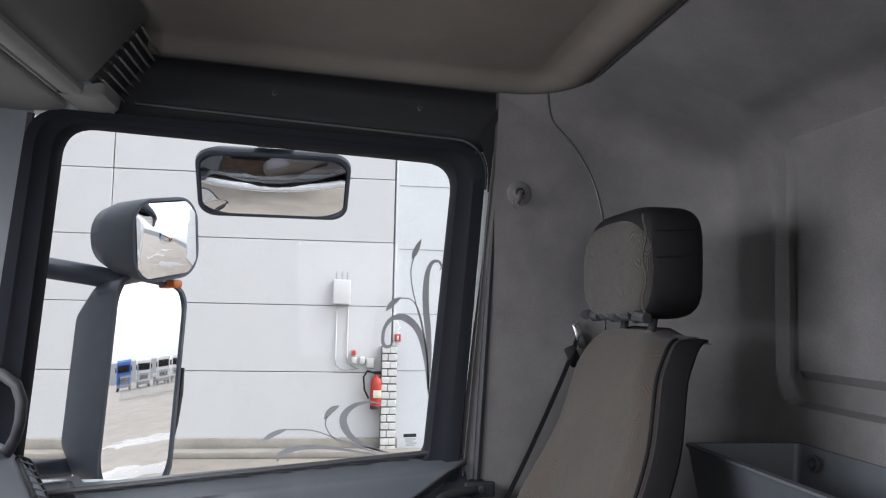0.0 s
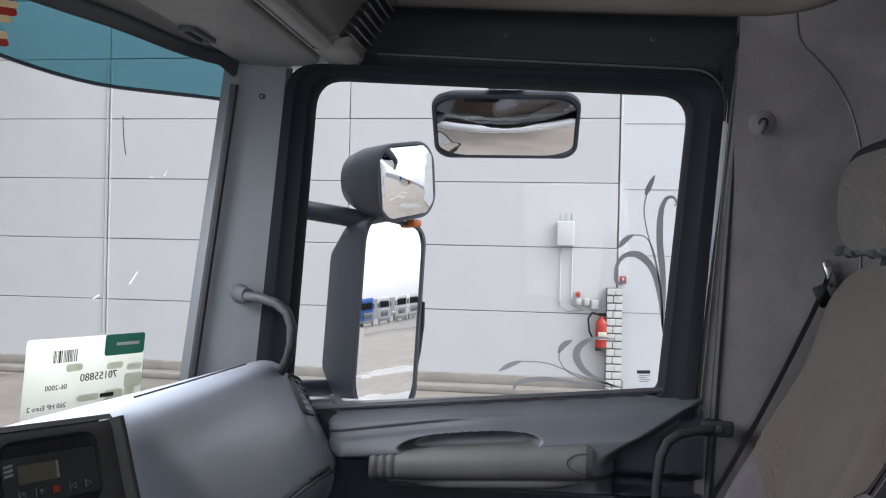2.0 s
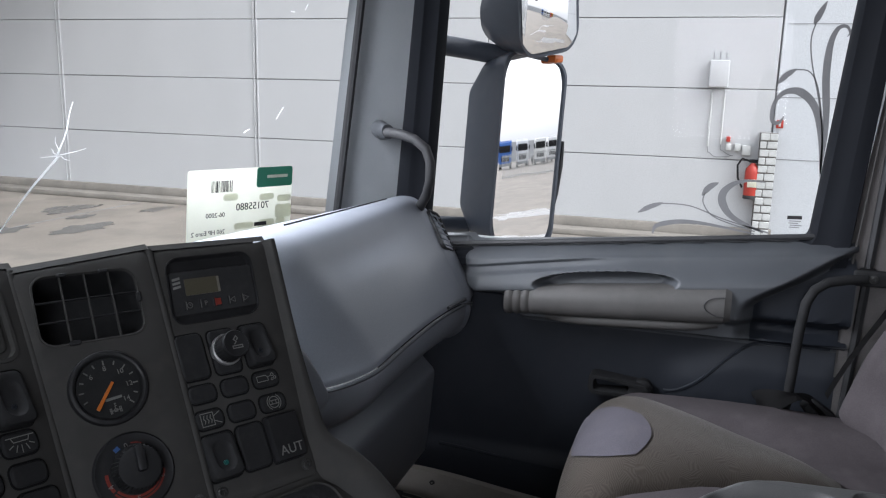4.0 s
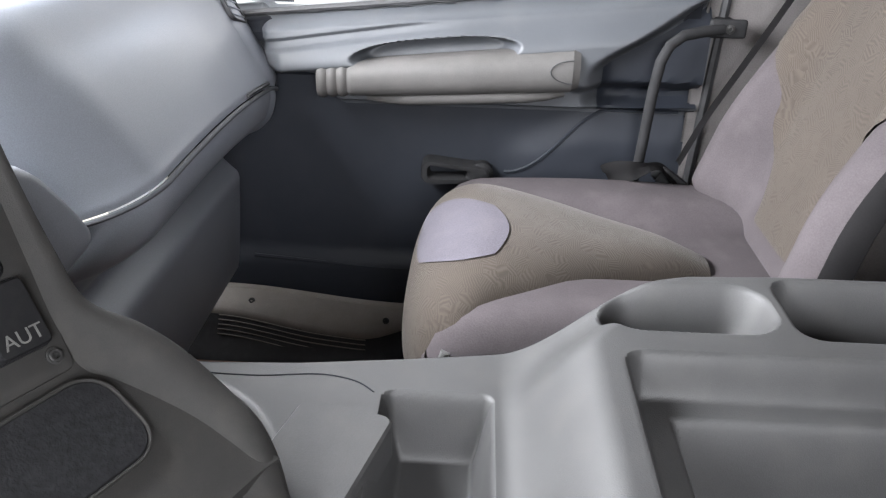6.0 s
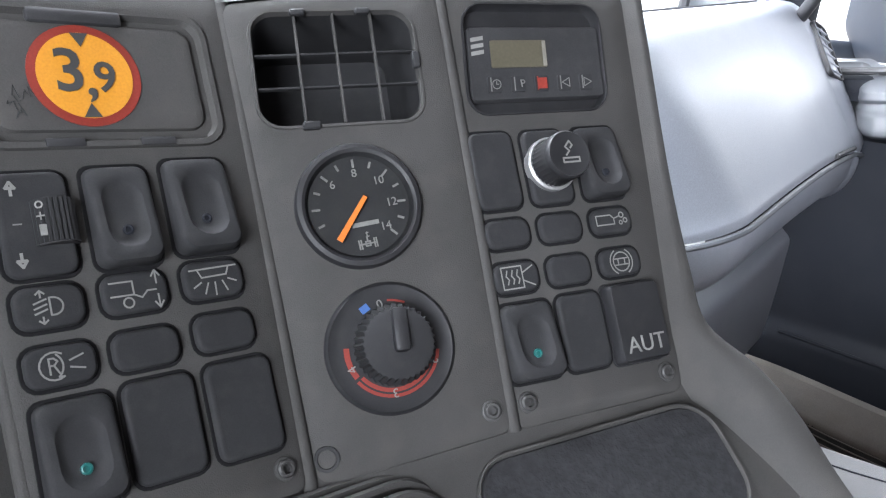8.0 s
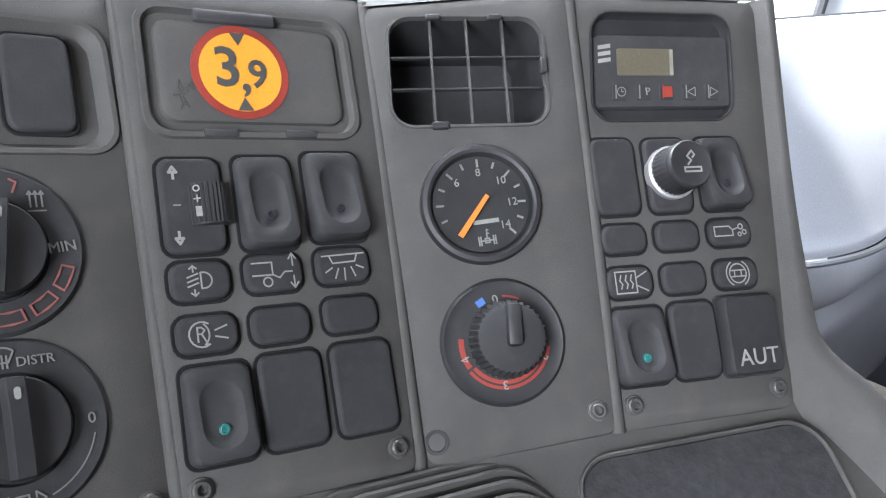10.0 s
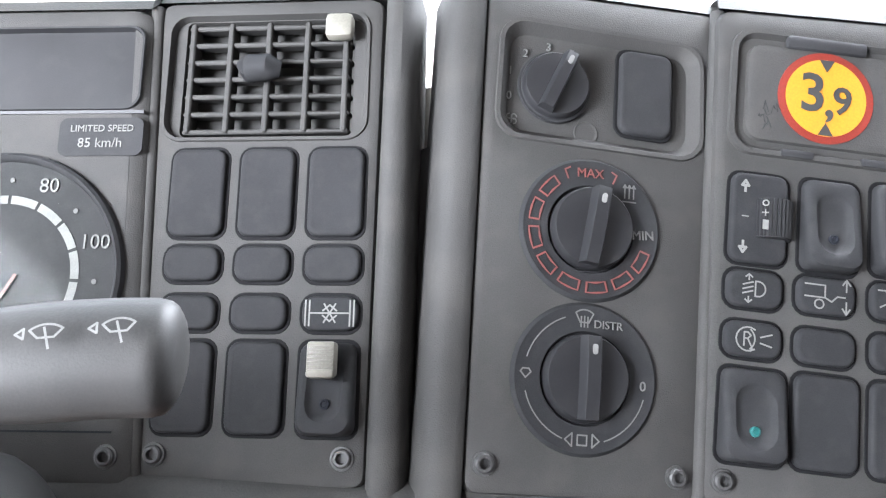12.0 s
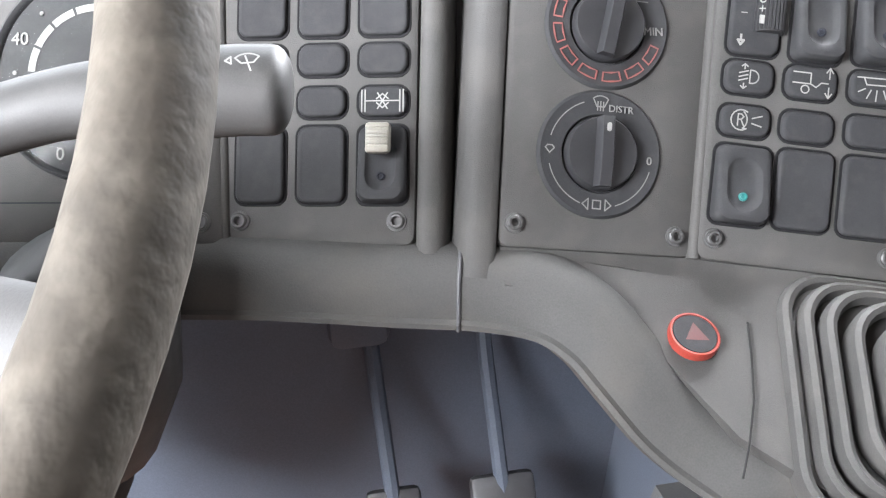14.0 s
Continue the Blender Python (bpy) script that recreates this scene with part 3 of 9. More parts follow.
def door(side, label):
    d = thing("door_1" if side > 0 else "door_2", label=label, category="door", kind="structure")
    bm = B()
    ys = [lerp(0.66, -0.305, i / 400) for i in range(401)]
    zs = [lerp(0.39, 0.80, i / 24) for i in range(24)] + [lerp(0.80, 1.03, i / 120) for i in range(121)]
    rows = []
    for y in ys:
        sill = lerp(0.941, 1.006, (0.45 - y) / 0.68)
        row = []
        for z in zs:
            zz = min(z, sill + 0.012)
            row.append((side * (door_x(y, zz) + max(0, z - zz) * 0.6), y, zz))
        rows.append(row)
    loft(bm, rows)
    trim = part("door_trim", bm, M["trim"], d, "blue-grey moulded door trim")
    # dark lower field; the shade below the armrest is put into its navy colour
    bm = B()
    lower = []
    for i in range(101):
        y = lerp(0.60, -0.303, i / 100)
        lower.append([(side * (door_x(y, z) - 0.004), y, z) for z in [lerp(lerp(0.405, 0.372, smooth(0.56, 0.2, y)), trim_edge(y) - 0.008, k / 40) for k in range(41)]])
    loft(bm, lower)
    part("lower_panel", bm, M["lowdoor"], d, "navy-grey lower door panel, darkened for the shade below the armrest")
    # pocket behind the armrest: its shade is painted as a dark sheet over the trim
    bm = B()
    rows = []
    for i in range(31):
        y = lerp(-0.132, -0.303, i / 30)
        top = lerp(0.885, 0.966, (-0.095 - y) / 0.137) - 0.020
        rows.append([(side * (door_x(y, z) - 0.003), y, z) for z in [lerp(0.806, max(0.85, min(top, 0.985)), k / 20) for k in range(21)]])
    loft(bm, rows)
    part("rear_pocket", bm, M["lowdoor"], d, "dark sheet painting the shade in the hollow behind the armrest")
    # armrest grip
    def arm_row(y, z, w, h, x0):
        return [(side * (x0 - a), y, z + b) for a, b in rrect(w, h, min(w, h) * 0.42, 5)]
    rows = []
    for i in range(13):
        s = i / 12
        y = lerp(0.285, -0.078, s)
        grow = 0.92 + 0.08 * smooth(0, 0.15, s)
        rows.append(arm_row(y, lerp(0.858, 0.886, s), 0.075 * grow, lerp(0.058, 0.076, s) * grow, 1.005))
    part("armrest", loft(B(), rows, around=True, cap=True), M["armrest"], d, "taupe vinyl armrest grip")
    bm = B()
    rows = []
    for i in range(29):
        s = i / 28
        y = lerp(0.345, 0.285, s)
        fold = 0.86 + 0.1 * abs(math.sin(s * math.pi * 3.5))
        rows.append(arm_row(y, lerp(0.853, 0.858, s), 0.070 * fold, 0.062 * fold, 1.008))
    loft(bm, rows, around=True, cap=True)
    part("bellows", bm, M["armrest"], d, "ribbed vinyl end of the armrest")
    # end cap of the armrest with its thumb mark
    bm = B()
    rows = [arm_row(lerp(-0.078, -0.090, k / 4), 0.888, 0.075 - 0.002 * k, 0.077 - 0.002 * k, 1.006) for k in range(5)]
    loft(bm, rows, around=True, cap=True)
    part("armrest_end", bm, M["armrest"], d)
    bm = B()
    tube(bm, [(side * 0.9665, -0.078 + 0.036 * math.cos(a) ** 1 * 1.0, 0.888 + 0.019 * math.sin(a)) for a in [radians(-90 + 180 * k / 12) for k in range(13)]], 0.0011, 6)
    part("armrest_seam", bm, M["rubber"], d)
    # lip under the armrest
    bm = B()
    tube(bm, [(side * (0.996 + 0.014 * abs(k / 5 - 1) ** 4), lerp(0.262, -0.070, k / 10), lerp(0.824, 0.842, k / 10)) for k in range(11)], [0.006, 0.010] + [0.012] * 7 + [0.010, 0.006], 10)
    part("pull_lip", bm, M["armrest"], d)
    # ridge lines of the lower panel
    bm = B()
    pts = []
    for k in range(25):
        s = k / 24
        y = lerp(0.02, -0.28, s)
        z = 0.675 + 0.125 * smooth(0, 0.62, s)
        pts.append((side * (door_x(y, z) - 0.005), y, z))
    tube(bm, pts, 0.0035, 6)
    part("pocket_ridge", bm, M["lowdoor"], d)
    bm = B()
    tube(bm, [(side * (door_x(y, 0.48) - 0.005), y, 0.478 - 0.012 * math.sin((y + 0.1) * 6)) for y in [lerp(0.5, -0.28, k / 24) for k in range(25)]], 0.004, 6)
    part("low_ridge", bm, M["lowdoor"], d)
    # window frame, seal strip and glass
    part("window_frame", window_rim(side), M["frame"], d, "black rubber-sealed window frame")
    bm = B()
    for k in range(9):
        y0 = lerp(0.48, -0.21, k / 9)
        box(bm, (side * 1.058, y0 - 0.03, lerp(0.949, 1.014, (0.45 - y0 + 0.03) / 0.68)), (0.010, 0.05, 0.0016), 0.0, 1)
    part("seal_clips", bm, M["rubber"], d)
    bm = B()
    tube(bm, [(side * 1.058, lerp(0.53, -0.23, k / 12), lerp(0.943, 1.019, k / 12)) for k in range(13)], 0.006, 8)
    part("glass_seal", bm, M["rubber"], d)
    pane = poly_round([(y + (0.02 if i in (0, 1) else -0.02), z + (0.02 if i in (1, 2) else -0.02)) for i, (y, z) in enumerate(WIN)], [0.03, 0.06, 0.06, 0.025], 7)
    bm = B()
    bm.faces.new([bm.verts.new((side * (1.078), p[0], p[1])) for p in pane])
    gl = part("window_pane", bm, M["glass"], d, "clear door window glass", sharp=0)
    gl.visible_shadow = False
    # window crank
    cx = side * 1.05
    bm = B()
    out = poly_round([(0.172, 0.704), (0.172, 0.656), (0.045, 0.662), (0.045, 0.690)], [0.02, 0.02, 0.018, 0.018], 6)
    inn = poly_round([(0.158, 0.693), (0.158, 0.668), (0.088, 0.671), (0.088, 0.684)], [0.009] * 4, 6)
    rows = [[(cx - side * h, lerp(a[0], b[0], s), lerp(a[1], b[1], s)) for a, b in zip(out, inn)] for s, h in ((0, -0.02), (0, 0.012), (0.15, 0.017), (0.8, 0.017), (1, 0.012), (1, -0.02))]
    loft(bm, rows, around=True)
    part("window_crank", bm, M["gloss"], d, "black window winder crank")
    bm = disc(B(), 0, 0, [(0.022, 0), (0.022, 0.016), (0.016, 0.022)], 24)
    hub = part("crank_hub", bm, M["gloss"], d)
    hub.matrix_local = pose(side * 1.062, 0.062, 0.676, 0, -90 * side, 0)
    return d


def roof_outline(e):
    """The roof lining's edge set in by e, from the front round the back corners."""
    r = 0.118 - min(e, 0.1)
    pts = [(1.044 - e, lerp(0.36, -0.396, k / 12)) for k in range(13)]
    pts += [(0.926 + r * math.cos(radians(a)), -0.396 - r * math.sin(radians(a))) for a in range(10, 91, 10)]
    pts += [(lerp(0.926, 0.0, k / 10), -0.514 + e) for k in range(1, 11)]
    return pts + [(-x, y) for x, y in pts[-2::-1]]


def roof_rise(y):
    """The lining climbs towards the windscreen."""
    return 0.034 * max(0.0, y + 0.36) / 0.70


def side_x(z):
    """The inner face of the side lining."""
    return 1.052 - 0.002 * z - 0.010 * smooth(1.2, 1.75, z)


def lining_front(z):
    """The side lining's edge along the door opening."""
    return lerp(-0.29, -0.352, smooth(0.9, 1.75, z))


def rear_base(z):
    """The rear wall leans over into a cove under the roof."""
    return -0.80 + 0.302 * smooth(1.56, 1.78, z) ** 1.4


def corner_depth(z):
    return lerp(0.34, 0.16, smooth(1.45, 1.74, z))


def lining_x(y, z):
    """Inner face of the side lining where it rounds into the rear wall."""
    k = 1 - (y - rear_base(z)) / corner_depth(z)
    return side_x(z) - 0.16 * (1 - math.sqrt(max(0.0, 1 - max(0.0, k) ** 2)))


def shell():
    # floor, sills, outer skin
    bm = B()
    box(bm, (0, -0.05, 0.30), (2.2, 1.9, 0.06), 0.005)
    tagged(part("floor", bm, M["carpet"]), "brown worn cab floor mat", "floor", kind="structure")
    # roof lining: a rolled border round a raised middle
    bm = B()
    rolls = [(-0.012, 1.775), (0.0, 1.754), (0.006, 1.7505), (0.016, 1.7475), (0.03, 1.747), (0.042, 1.7495), (0.056, 1.757), (0.07, 1.766), (0.084, 1.7705), (0.1, 1.772)]
    loops = [[(x, y, z + roof_rise(y)) for x, y in roof_outline(e)] for e, z in rolls]
    loft(bm, loops)
    rim = loops[-1]
    half = len(rim) // 2
    rows = []
    for i in range(half + 1):
        p, q = rim[i], rim[len(rim) - 1 - i]
        rows.append([(lerp(p[0], q[0], k / 24), lerp(p[1], q[1], k / 24), roof_rise(p[1]) + 1.772 + 0.012 * smooth(0, 0.45, min(0.944 - abs(lerp(p[0], q[0], k / 24)), p[1] + 0.414))) for k in range(25)])
    loft(bm, rows)
    bmesh.ops.remove_doubles(bm, verts=bm.verts[:], dist=0.0004)
    tagged(part("ceiling", bm, M["roof"]), "taupe cloth cab roof lining with a raised middle", "ceiling", kind="structure")
    bm = B()
    box(bm, (0, 0.0, 1.86), (2.34, 2.0, 0.05), 0.02)
    tagged(part("roof_skin", bm, M["paint"]), "white painted cab roof", "roof", kind="structure")
    # dark bead where lining meets the trim
    bm = B()
    tube(bm, [(x, y, 1.7525 + roof_rise(y)) for x, y in roof_outline(0.001)], 0.0036, 8)
    tagged(part("trim", bm, M["rubber"]), "black rubber bead round the roof lining", "trim", kind="structure")
    # rear wall with its cove and pressed recess
    bm = B()
    rows = []
    for i in range(-6, 347):
        u = max(-1.0, min(1.0, 2 * i / 340 - 1))
        u = 0.45 * u + 0.55 * math.sin(u * math.pi / 2)
        ahead = max(0, -i, i - 340) / 6
        row = []
        for k in range(201):
            z = lerp(0.30, 1.775, k / 200)
            x = u * side_x(z)
            c = min(1.0, max(0.0, abs(x) - side_x(z) + 0.16) / 0.16)
            y = rear_base(z) + corner_depth(z) * (1 - math.sqrt(1 - c * c))
            y = lerp(y, max(y, lining_front(z) - 0.004), ahead)
            qx, qz = abs(x) - 0.705, abs(z - 1.4075) - 0.1925
            d = -(math.hypot(max(qx, 0), max(qz, 0)) + min(max(qx, qz), 0) - 0.06)
            y -= 0.020 * smooth(-0.002, 0.010, d) - 0.014 * smooth(0.046, 0.058, d)
            y += 0.0012 * math.sin(9 * x + 3 * z) * math.sin(7 * z)
            row.append((x, y, z))
        rows.append(row)
    loft(bm, rows)
    tagged(part("wall_rear", bm, M["lining"]), "grey grained vinyl rear wall rounding into the sides, with a pressed recess", "wall", kind="structure")
    bm = B()
    box(bm, (0, -0.9, 0.8), (2.34, 0.04, 2.1), 0.02)
    tagged(part("rear_skin", bm, M["paint"]), "white painted cab rear panel", "wall", kind="structure")
    for side in (1, -1):
        # B-pillar lining
        bm = B()
        rows = []
        for i in range(25):
            s = i / 24
            row = []
            for k in range(41):
                z = lerp(0.36, 1.756, k / 40)
                row.append((side * (side_x(z) + 0.003), lerp(lining_front(z), -0.72, s), z))
            rows.append(row)
        loft(bm, rows)
        bmesh.ops.solidify(bm, geom=bm.faces[:], thickness=0.012 * side)
        pw = part("wall_right" if side > 0 else "wall_left", bm, M["lining"])
        tagged(pw, "grey grained vinyl side lining behind the door", "wall", kind="structure")
        # curved seam between side lining and rear wall
        bm = B()
        pts = [(-0.452, 1.752), (-0.47, 1.70), (-0.495, 1.672), (-0.53, 1.63), (-0.562, 1.57), (-0.58, 1.49), (-0.585, 1.40), (-0.585, 1.25), (-0.58, 1.0)]
        tube(bm, [(side * (lining_x(y, z) + 0.0004), y, z) for y, z in [(q.x, q.y) for q in along([(a, b, 0) for a, b in pts], 4)]], 0.0022, 8)
        part("lining_seam", bm, M["bin"], pw)
        # bright strip and seal at the door's rear edge
        bm = B()
        tube(bm, [(side * 1.046, lerp(-0.291, -0.350, k / 6), lerp(0.90, 1.63, k / 6)) for k in range(7)], 0.0026, 8)
        part("edge_strip", bm, M["armrest"], pw, "worn bare metal edge strip")
        bm = B()
        tube(bm, [(side * 1.052, lerp(-0.298, -0.358, k / 6), lerp(0.40, 1.64, k / 6)) for k in range(7)], 0.009, 8)
        part("door_seal", bm, M["rubber"], pw)
        # header over the door
        bm = B()
        rows = []
        for i in range(21):
            y = lerp(0.40, -0.372, i / 20)
            t = (0.40 - y) / 0.77
            z0, z1 = lerp(1.668, 1.628, t), lerp(1.790, 1.752, t)
            rows.append([(side * (1.062 - 0.010 * smooth(0, 0.25, s) * smooth(1, 0.8, s) - 0.012 * s), y, lerp(z0, z1, s)) for s in [k / 10 for k in range(11)]])
        loft(bm, rows)
        bmesh.ops.solidify(bm, geom=bm.faces[:], thickness=0.012 * side)
        hd = part("header_panel", bm, M["header"])
        tagged(hd, "dark grey plastic panel above the cab door", "panel", kind="structure")
        bm = B()
        pts = [(side * 1.05, lerp(0.36, -0.27, k / 12), lerp(1.690, 1.652, k / 12)) for k in range(13)]
        pts += [(side * 1.05, -0.27 - 0.064 * math.sin(radians(a)), 1.652 - 0.07 * (1 - math.cos(radians(a)))) for a in range(15, 91, 15)]
        pts += [(side * 1.05, -0.332, 1.55)]
        tube(bm, pts, 0.004, 6)
        part("header_bead", bm, M["rubber"], hd)
        for y, z in ((0.095, 1.726), (-0.195, 1.712)):
            screw("screw", hd, pose(side * 1.046, y, z, 0, -90 * side, 0), 0.006)
        bm = B()
        rows = [[(side * (1.041 + 0.006 * k / 6), y, z) for y, z in ((-0.318 - 0.020 * smooth(0, 1, k / 4), lerp(1.665, 1.545, k / 6)), (-0.350, lerp(1.71, 1.545, k / 6)), (-0.374, lerp(1.752, 1.545, k / 6)))] for k in range(7)]
        loft(bm, rows)
        bmesh.ops.solidify(bm, geom=bm.faces[:], thickness=0.006 * side)
        part("header_tail", bm, M["header"], hd)
        # A-pillar trim with its flare
        bm = B()
        rows = []
        for i in range(25):
            z = lerp(0.95, 1.70, i / 24)
            t = (z - 1.04) / 0.61
            ya, yb = lerp(0.608, 0.547, t), lerp(0.752, 0.672, t)
            row = []
            for k in range(13):
                s = k / 12
                x = 1.055 - 0.012 * math.sin(s * math.pi) - 0.03 * s * s + 0.02 * smooth(0.9, 1.0, s)
                row.append((side * x, lerp(ya, yb, s) + 0.02 * smooth(0.93, 1.0, s), z))
            rows.append(row)
        loft(bm, rows)
        bmesh.ops.solidify(bm, geom=bm.faces[:], thickness=0.02 * side)
        ap = part("pillar_trim", bm, M["pillar"])
        tagged(ap, "grey plastic windscreen pillar trim with two screws", "pillar", kind="structure")
        for y, z in ((0.604, 1.601), (0.672, 1.104)):
            screw("screw", ap, pose(side * 1.040, y, z, 0, -90 * side, 8), 0.006)
        bm = B()
        tube(bm, [(side * 1.05, lerp(0.606, 0.548, k / 6), lerp(1.0, 1.66, k / 6)) for k in range(7)], 0.007, 8)
        part("pillar_seal", bm, M["rubber"], ap)
        # outer body side below and behind
        bm = B()
        box(bm, (side * 1.17, -0.62, 1.0), (0.04, 0.62, 1.75), 0.02)
        box(bm, (side * 1.17, 0.17, 0.62), (0.04, 0.98, 0.66), 0.02)
        box(bm, (side * 1.15, 0.13, 1.76), (0.06, 0.98, 0.16), 0.02)
        box(bm, (side * 1.14, 0.72, 0.62), (0.05, 0.2, 0.7), 0.02)
        tagged(part("cab_side", bm, M["paint"]), "white painted cab side panel", "body panel", kind="structure")
    # front body
    bm = B()
    box(bm, (0, 0.98, 0.55), (2.3, 0.06, 0.75), 0.02)
    tagged(part("cab_front", bm, M["paint"]), "white painted cab front below the windscreen", "body panel", kind="structure")


def screen_y(x, z):
    return 0.99 - 0.235 * x * x / 1.08 - 0.13 * (z - 1.0) - 0.02 * abs(x) ** 6


def border_y(x):
    """Where the dark border over the windscreen begins."""
    return screen_y(x, 1.66) - 0.025 - 0.055 * smooth(0.95, 0.66, abs(x))


def windscreen():
    w = thing("window_1", label="curved windscreen glass with a star crack", category="window", kind="structure")
    bm = B()
    rows = [[(x, screen_y(x, z), z) for z in [lerp(0.92, 1.70, k / 10) for k in range(11)]] for x in [lerp(-1.04, 1.04, i / 40) for i in range(41)]]
    loft(bm, rows)
    g = part("pane", bm, M["glass"], w, "clear windscreen pane")
    g.visible_shadow = False
    # dark border along the top, with rounded lower corners
    bm = B()
    rows = []
    for i in range(61):
        x = lerp(-1.012, 1.012, i / 60)
        ax = min(abs(x), 1.012)
        z0 = 1.667 - 0.014 * smooth(0.72, 0.95, ax) - 0.03 + math.sqrt(max(0.0, 0.0009 - max(0.0, ax - 0.985) ** 2))
        ys = screen_y(ax, z0)
        ym = border_y(x)
        x = math.copysign(ax, x)
        rows.append([(x, ym, 1.690), (x, ym + 0.002, 1.672), (x, ym + 0.008, 1.668), (x, ys - 0.014, z0 + 0.004), (x, ys - 0.007, z0), (x, ys - 0.003, z0 + 0.004), (x, ys - 0.002, z0 + 0.03)])
    loft(bm, rows)
    part("top_border", bm, M["rubber"], w)
    for side in (1, -1):
        bm = B()
        tube(bm, [(side * (1.012), screen_y(1.012, z) - 0.012, z) for z in [lerp(0.94, 1.62, k / 12) for k in range(13)]], 0.009, 8)
        part("side_border", bm, M["rubber"], w)
    # star crack: thin bright splinters on the glass
    bm = B()
    hub = (0.43, 1.163)
    for ang, ln, wd in ((74, 0.085, 0.0016), (100, 0.03, 0.0012), (228, 0.16, 0.0022), (10, 0.05, 0.0011), (182, 0.03, 0.0014), (-25, 0.02, 0.0012), (140, 0.018, 0.0012)):
        a = radians(ang)
        pts = []
        for k in range(7):
            s = k / 6
            x = hub[0] + ln * s * math.cos(a) + 0.002 * math.sin(7 * s + ang)
            z = hub[1] + ln * s * math.sin(a)
            pts.append((x, screen_y(x, z) - 0.003, z))
        tube(bm, pts, [wd * (1 - 0.7 * k / 6) for k in range(7)], 5)
    part("crack", bm, M["splinter"], w, "white star crack in the glass")
    bm = B()
    for x, z, dx, dz in ((0.86, 1.21, 0.028, 0.022), (0.79, 1.185, 0.02, 0.006), (0.9, 1.42, 0.012, 0.012), (0.87, 1.415, 0.014, 0.0)):
        tube(bm, [(x + dx * k / 3, screen_y(x, z) - 0.003, z + dz * k / 3) for k in range(4)], 0.0008, 5)
    part("chip", bm, M["splinter"], w)
    bm = B()
    tube(bm, [(0.80 + 0.012 * s * s, screen_y(0.8, 1.5) - 0.004, lerp(1.52, 1.45, s)) for s in [k / 6 for k in range(7)]], 0.0009, 5)
    part("hair_crack", bm, M["black"], w)
    return w


def sun_shield():
    """Tinted outside visor above the windscreen."""
    v = thing("sun_visor", label="teal tinted acrylic outside sun visor above the windscreen", category="visor")
    bm = B()
    rows = []
    for i in range(61):
        x = lerp(-1.13, 1.13, i / 60)
        ax = abs(x)
        y = 1.10 - 0.27 * x * x - 0.10 * smooth(0.95, 1.13, ax)
        zl = 1.704 - 0.094 * smooth(0.25, 0.95, ax)
        rows.append([(x, y + 0.05 * (1 - s) ** 1.5, lerp(zl, 1.86, s)) for s in [k / 8 for k in range(9)]])
    loft(bm, rows)
    s = part("shield", bm, M["visor"], v)
    s.visible_shadow = False
    bm = B()
    pts = []
    for i in range(61):
        x = lerp(-1.13, 1.13, i / 60)
        ax = abs(x)
        pts.append((x, 1.155 - 0.27 * x * x - 0.10 * smooth(0.95, 1.13, ax), 1.703 - 0.094 * smooth(0.25, 0.95, ax)))
    tube(bm, pts, 0.004, 6)
    part("edge", bm, M["mirror_shell"], v)
    for x in (-0.7, 0.0, 0.7):
        bm = B()
        box(bm, (x, 1.04 - 0.25 * x * x, 1.80), (0.03, 0.14, 0.012), 0.003)
        part("bracket", bm, M["steel"], v)


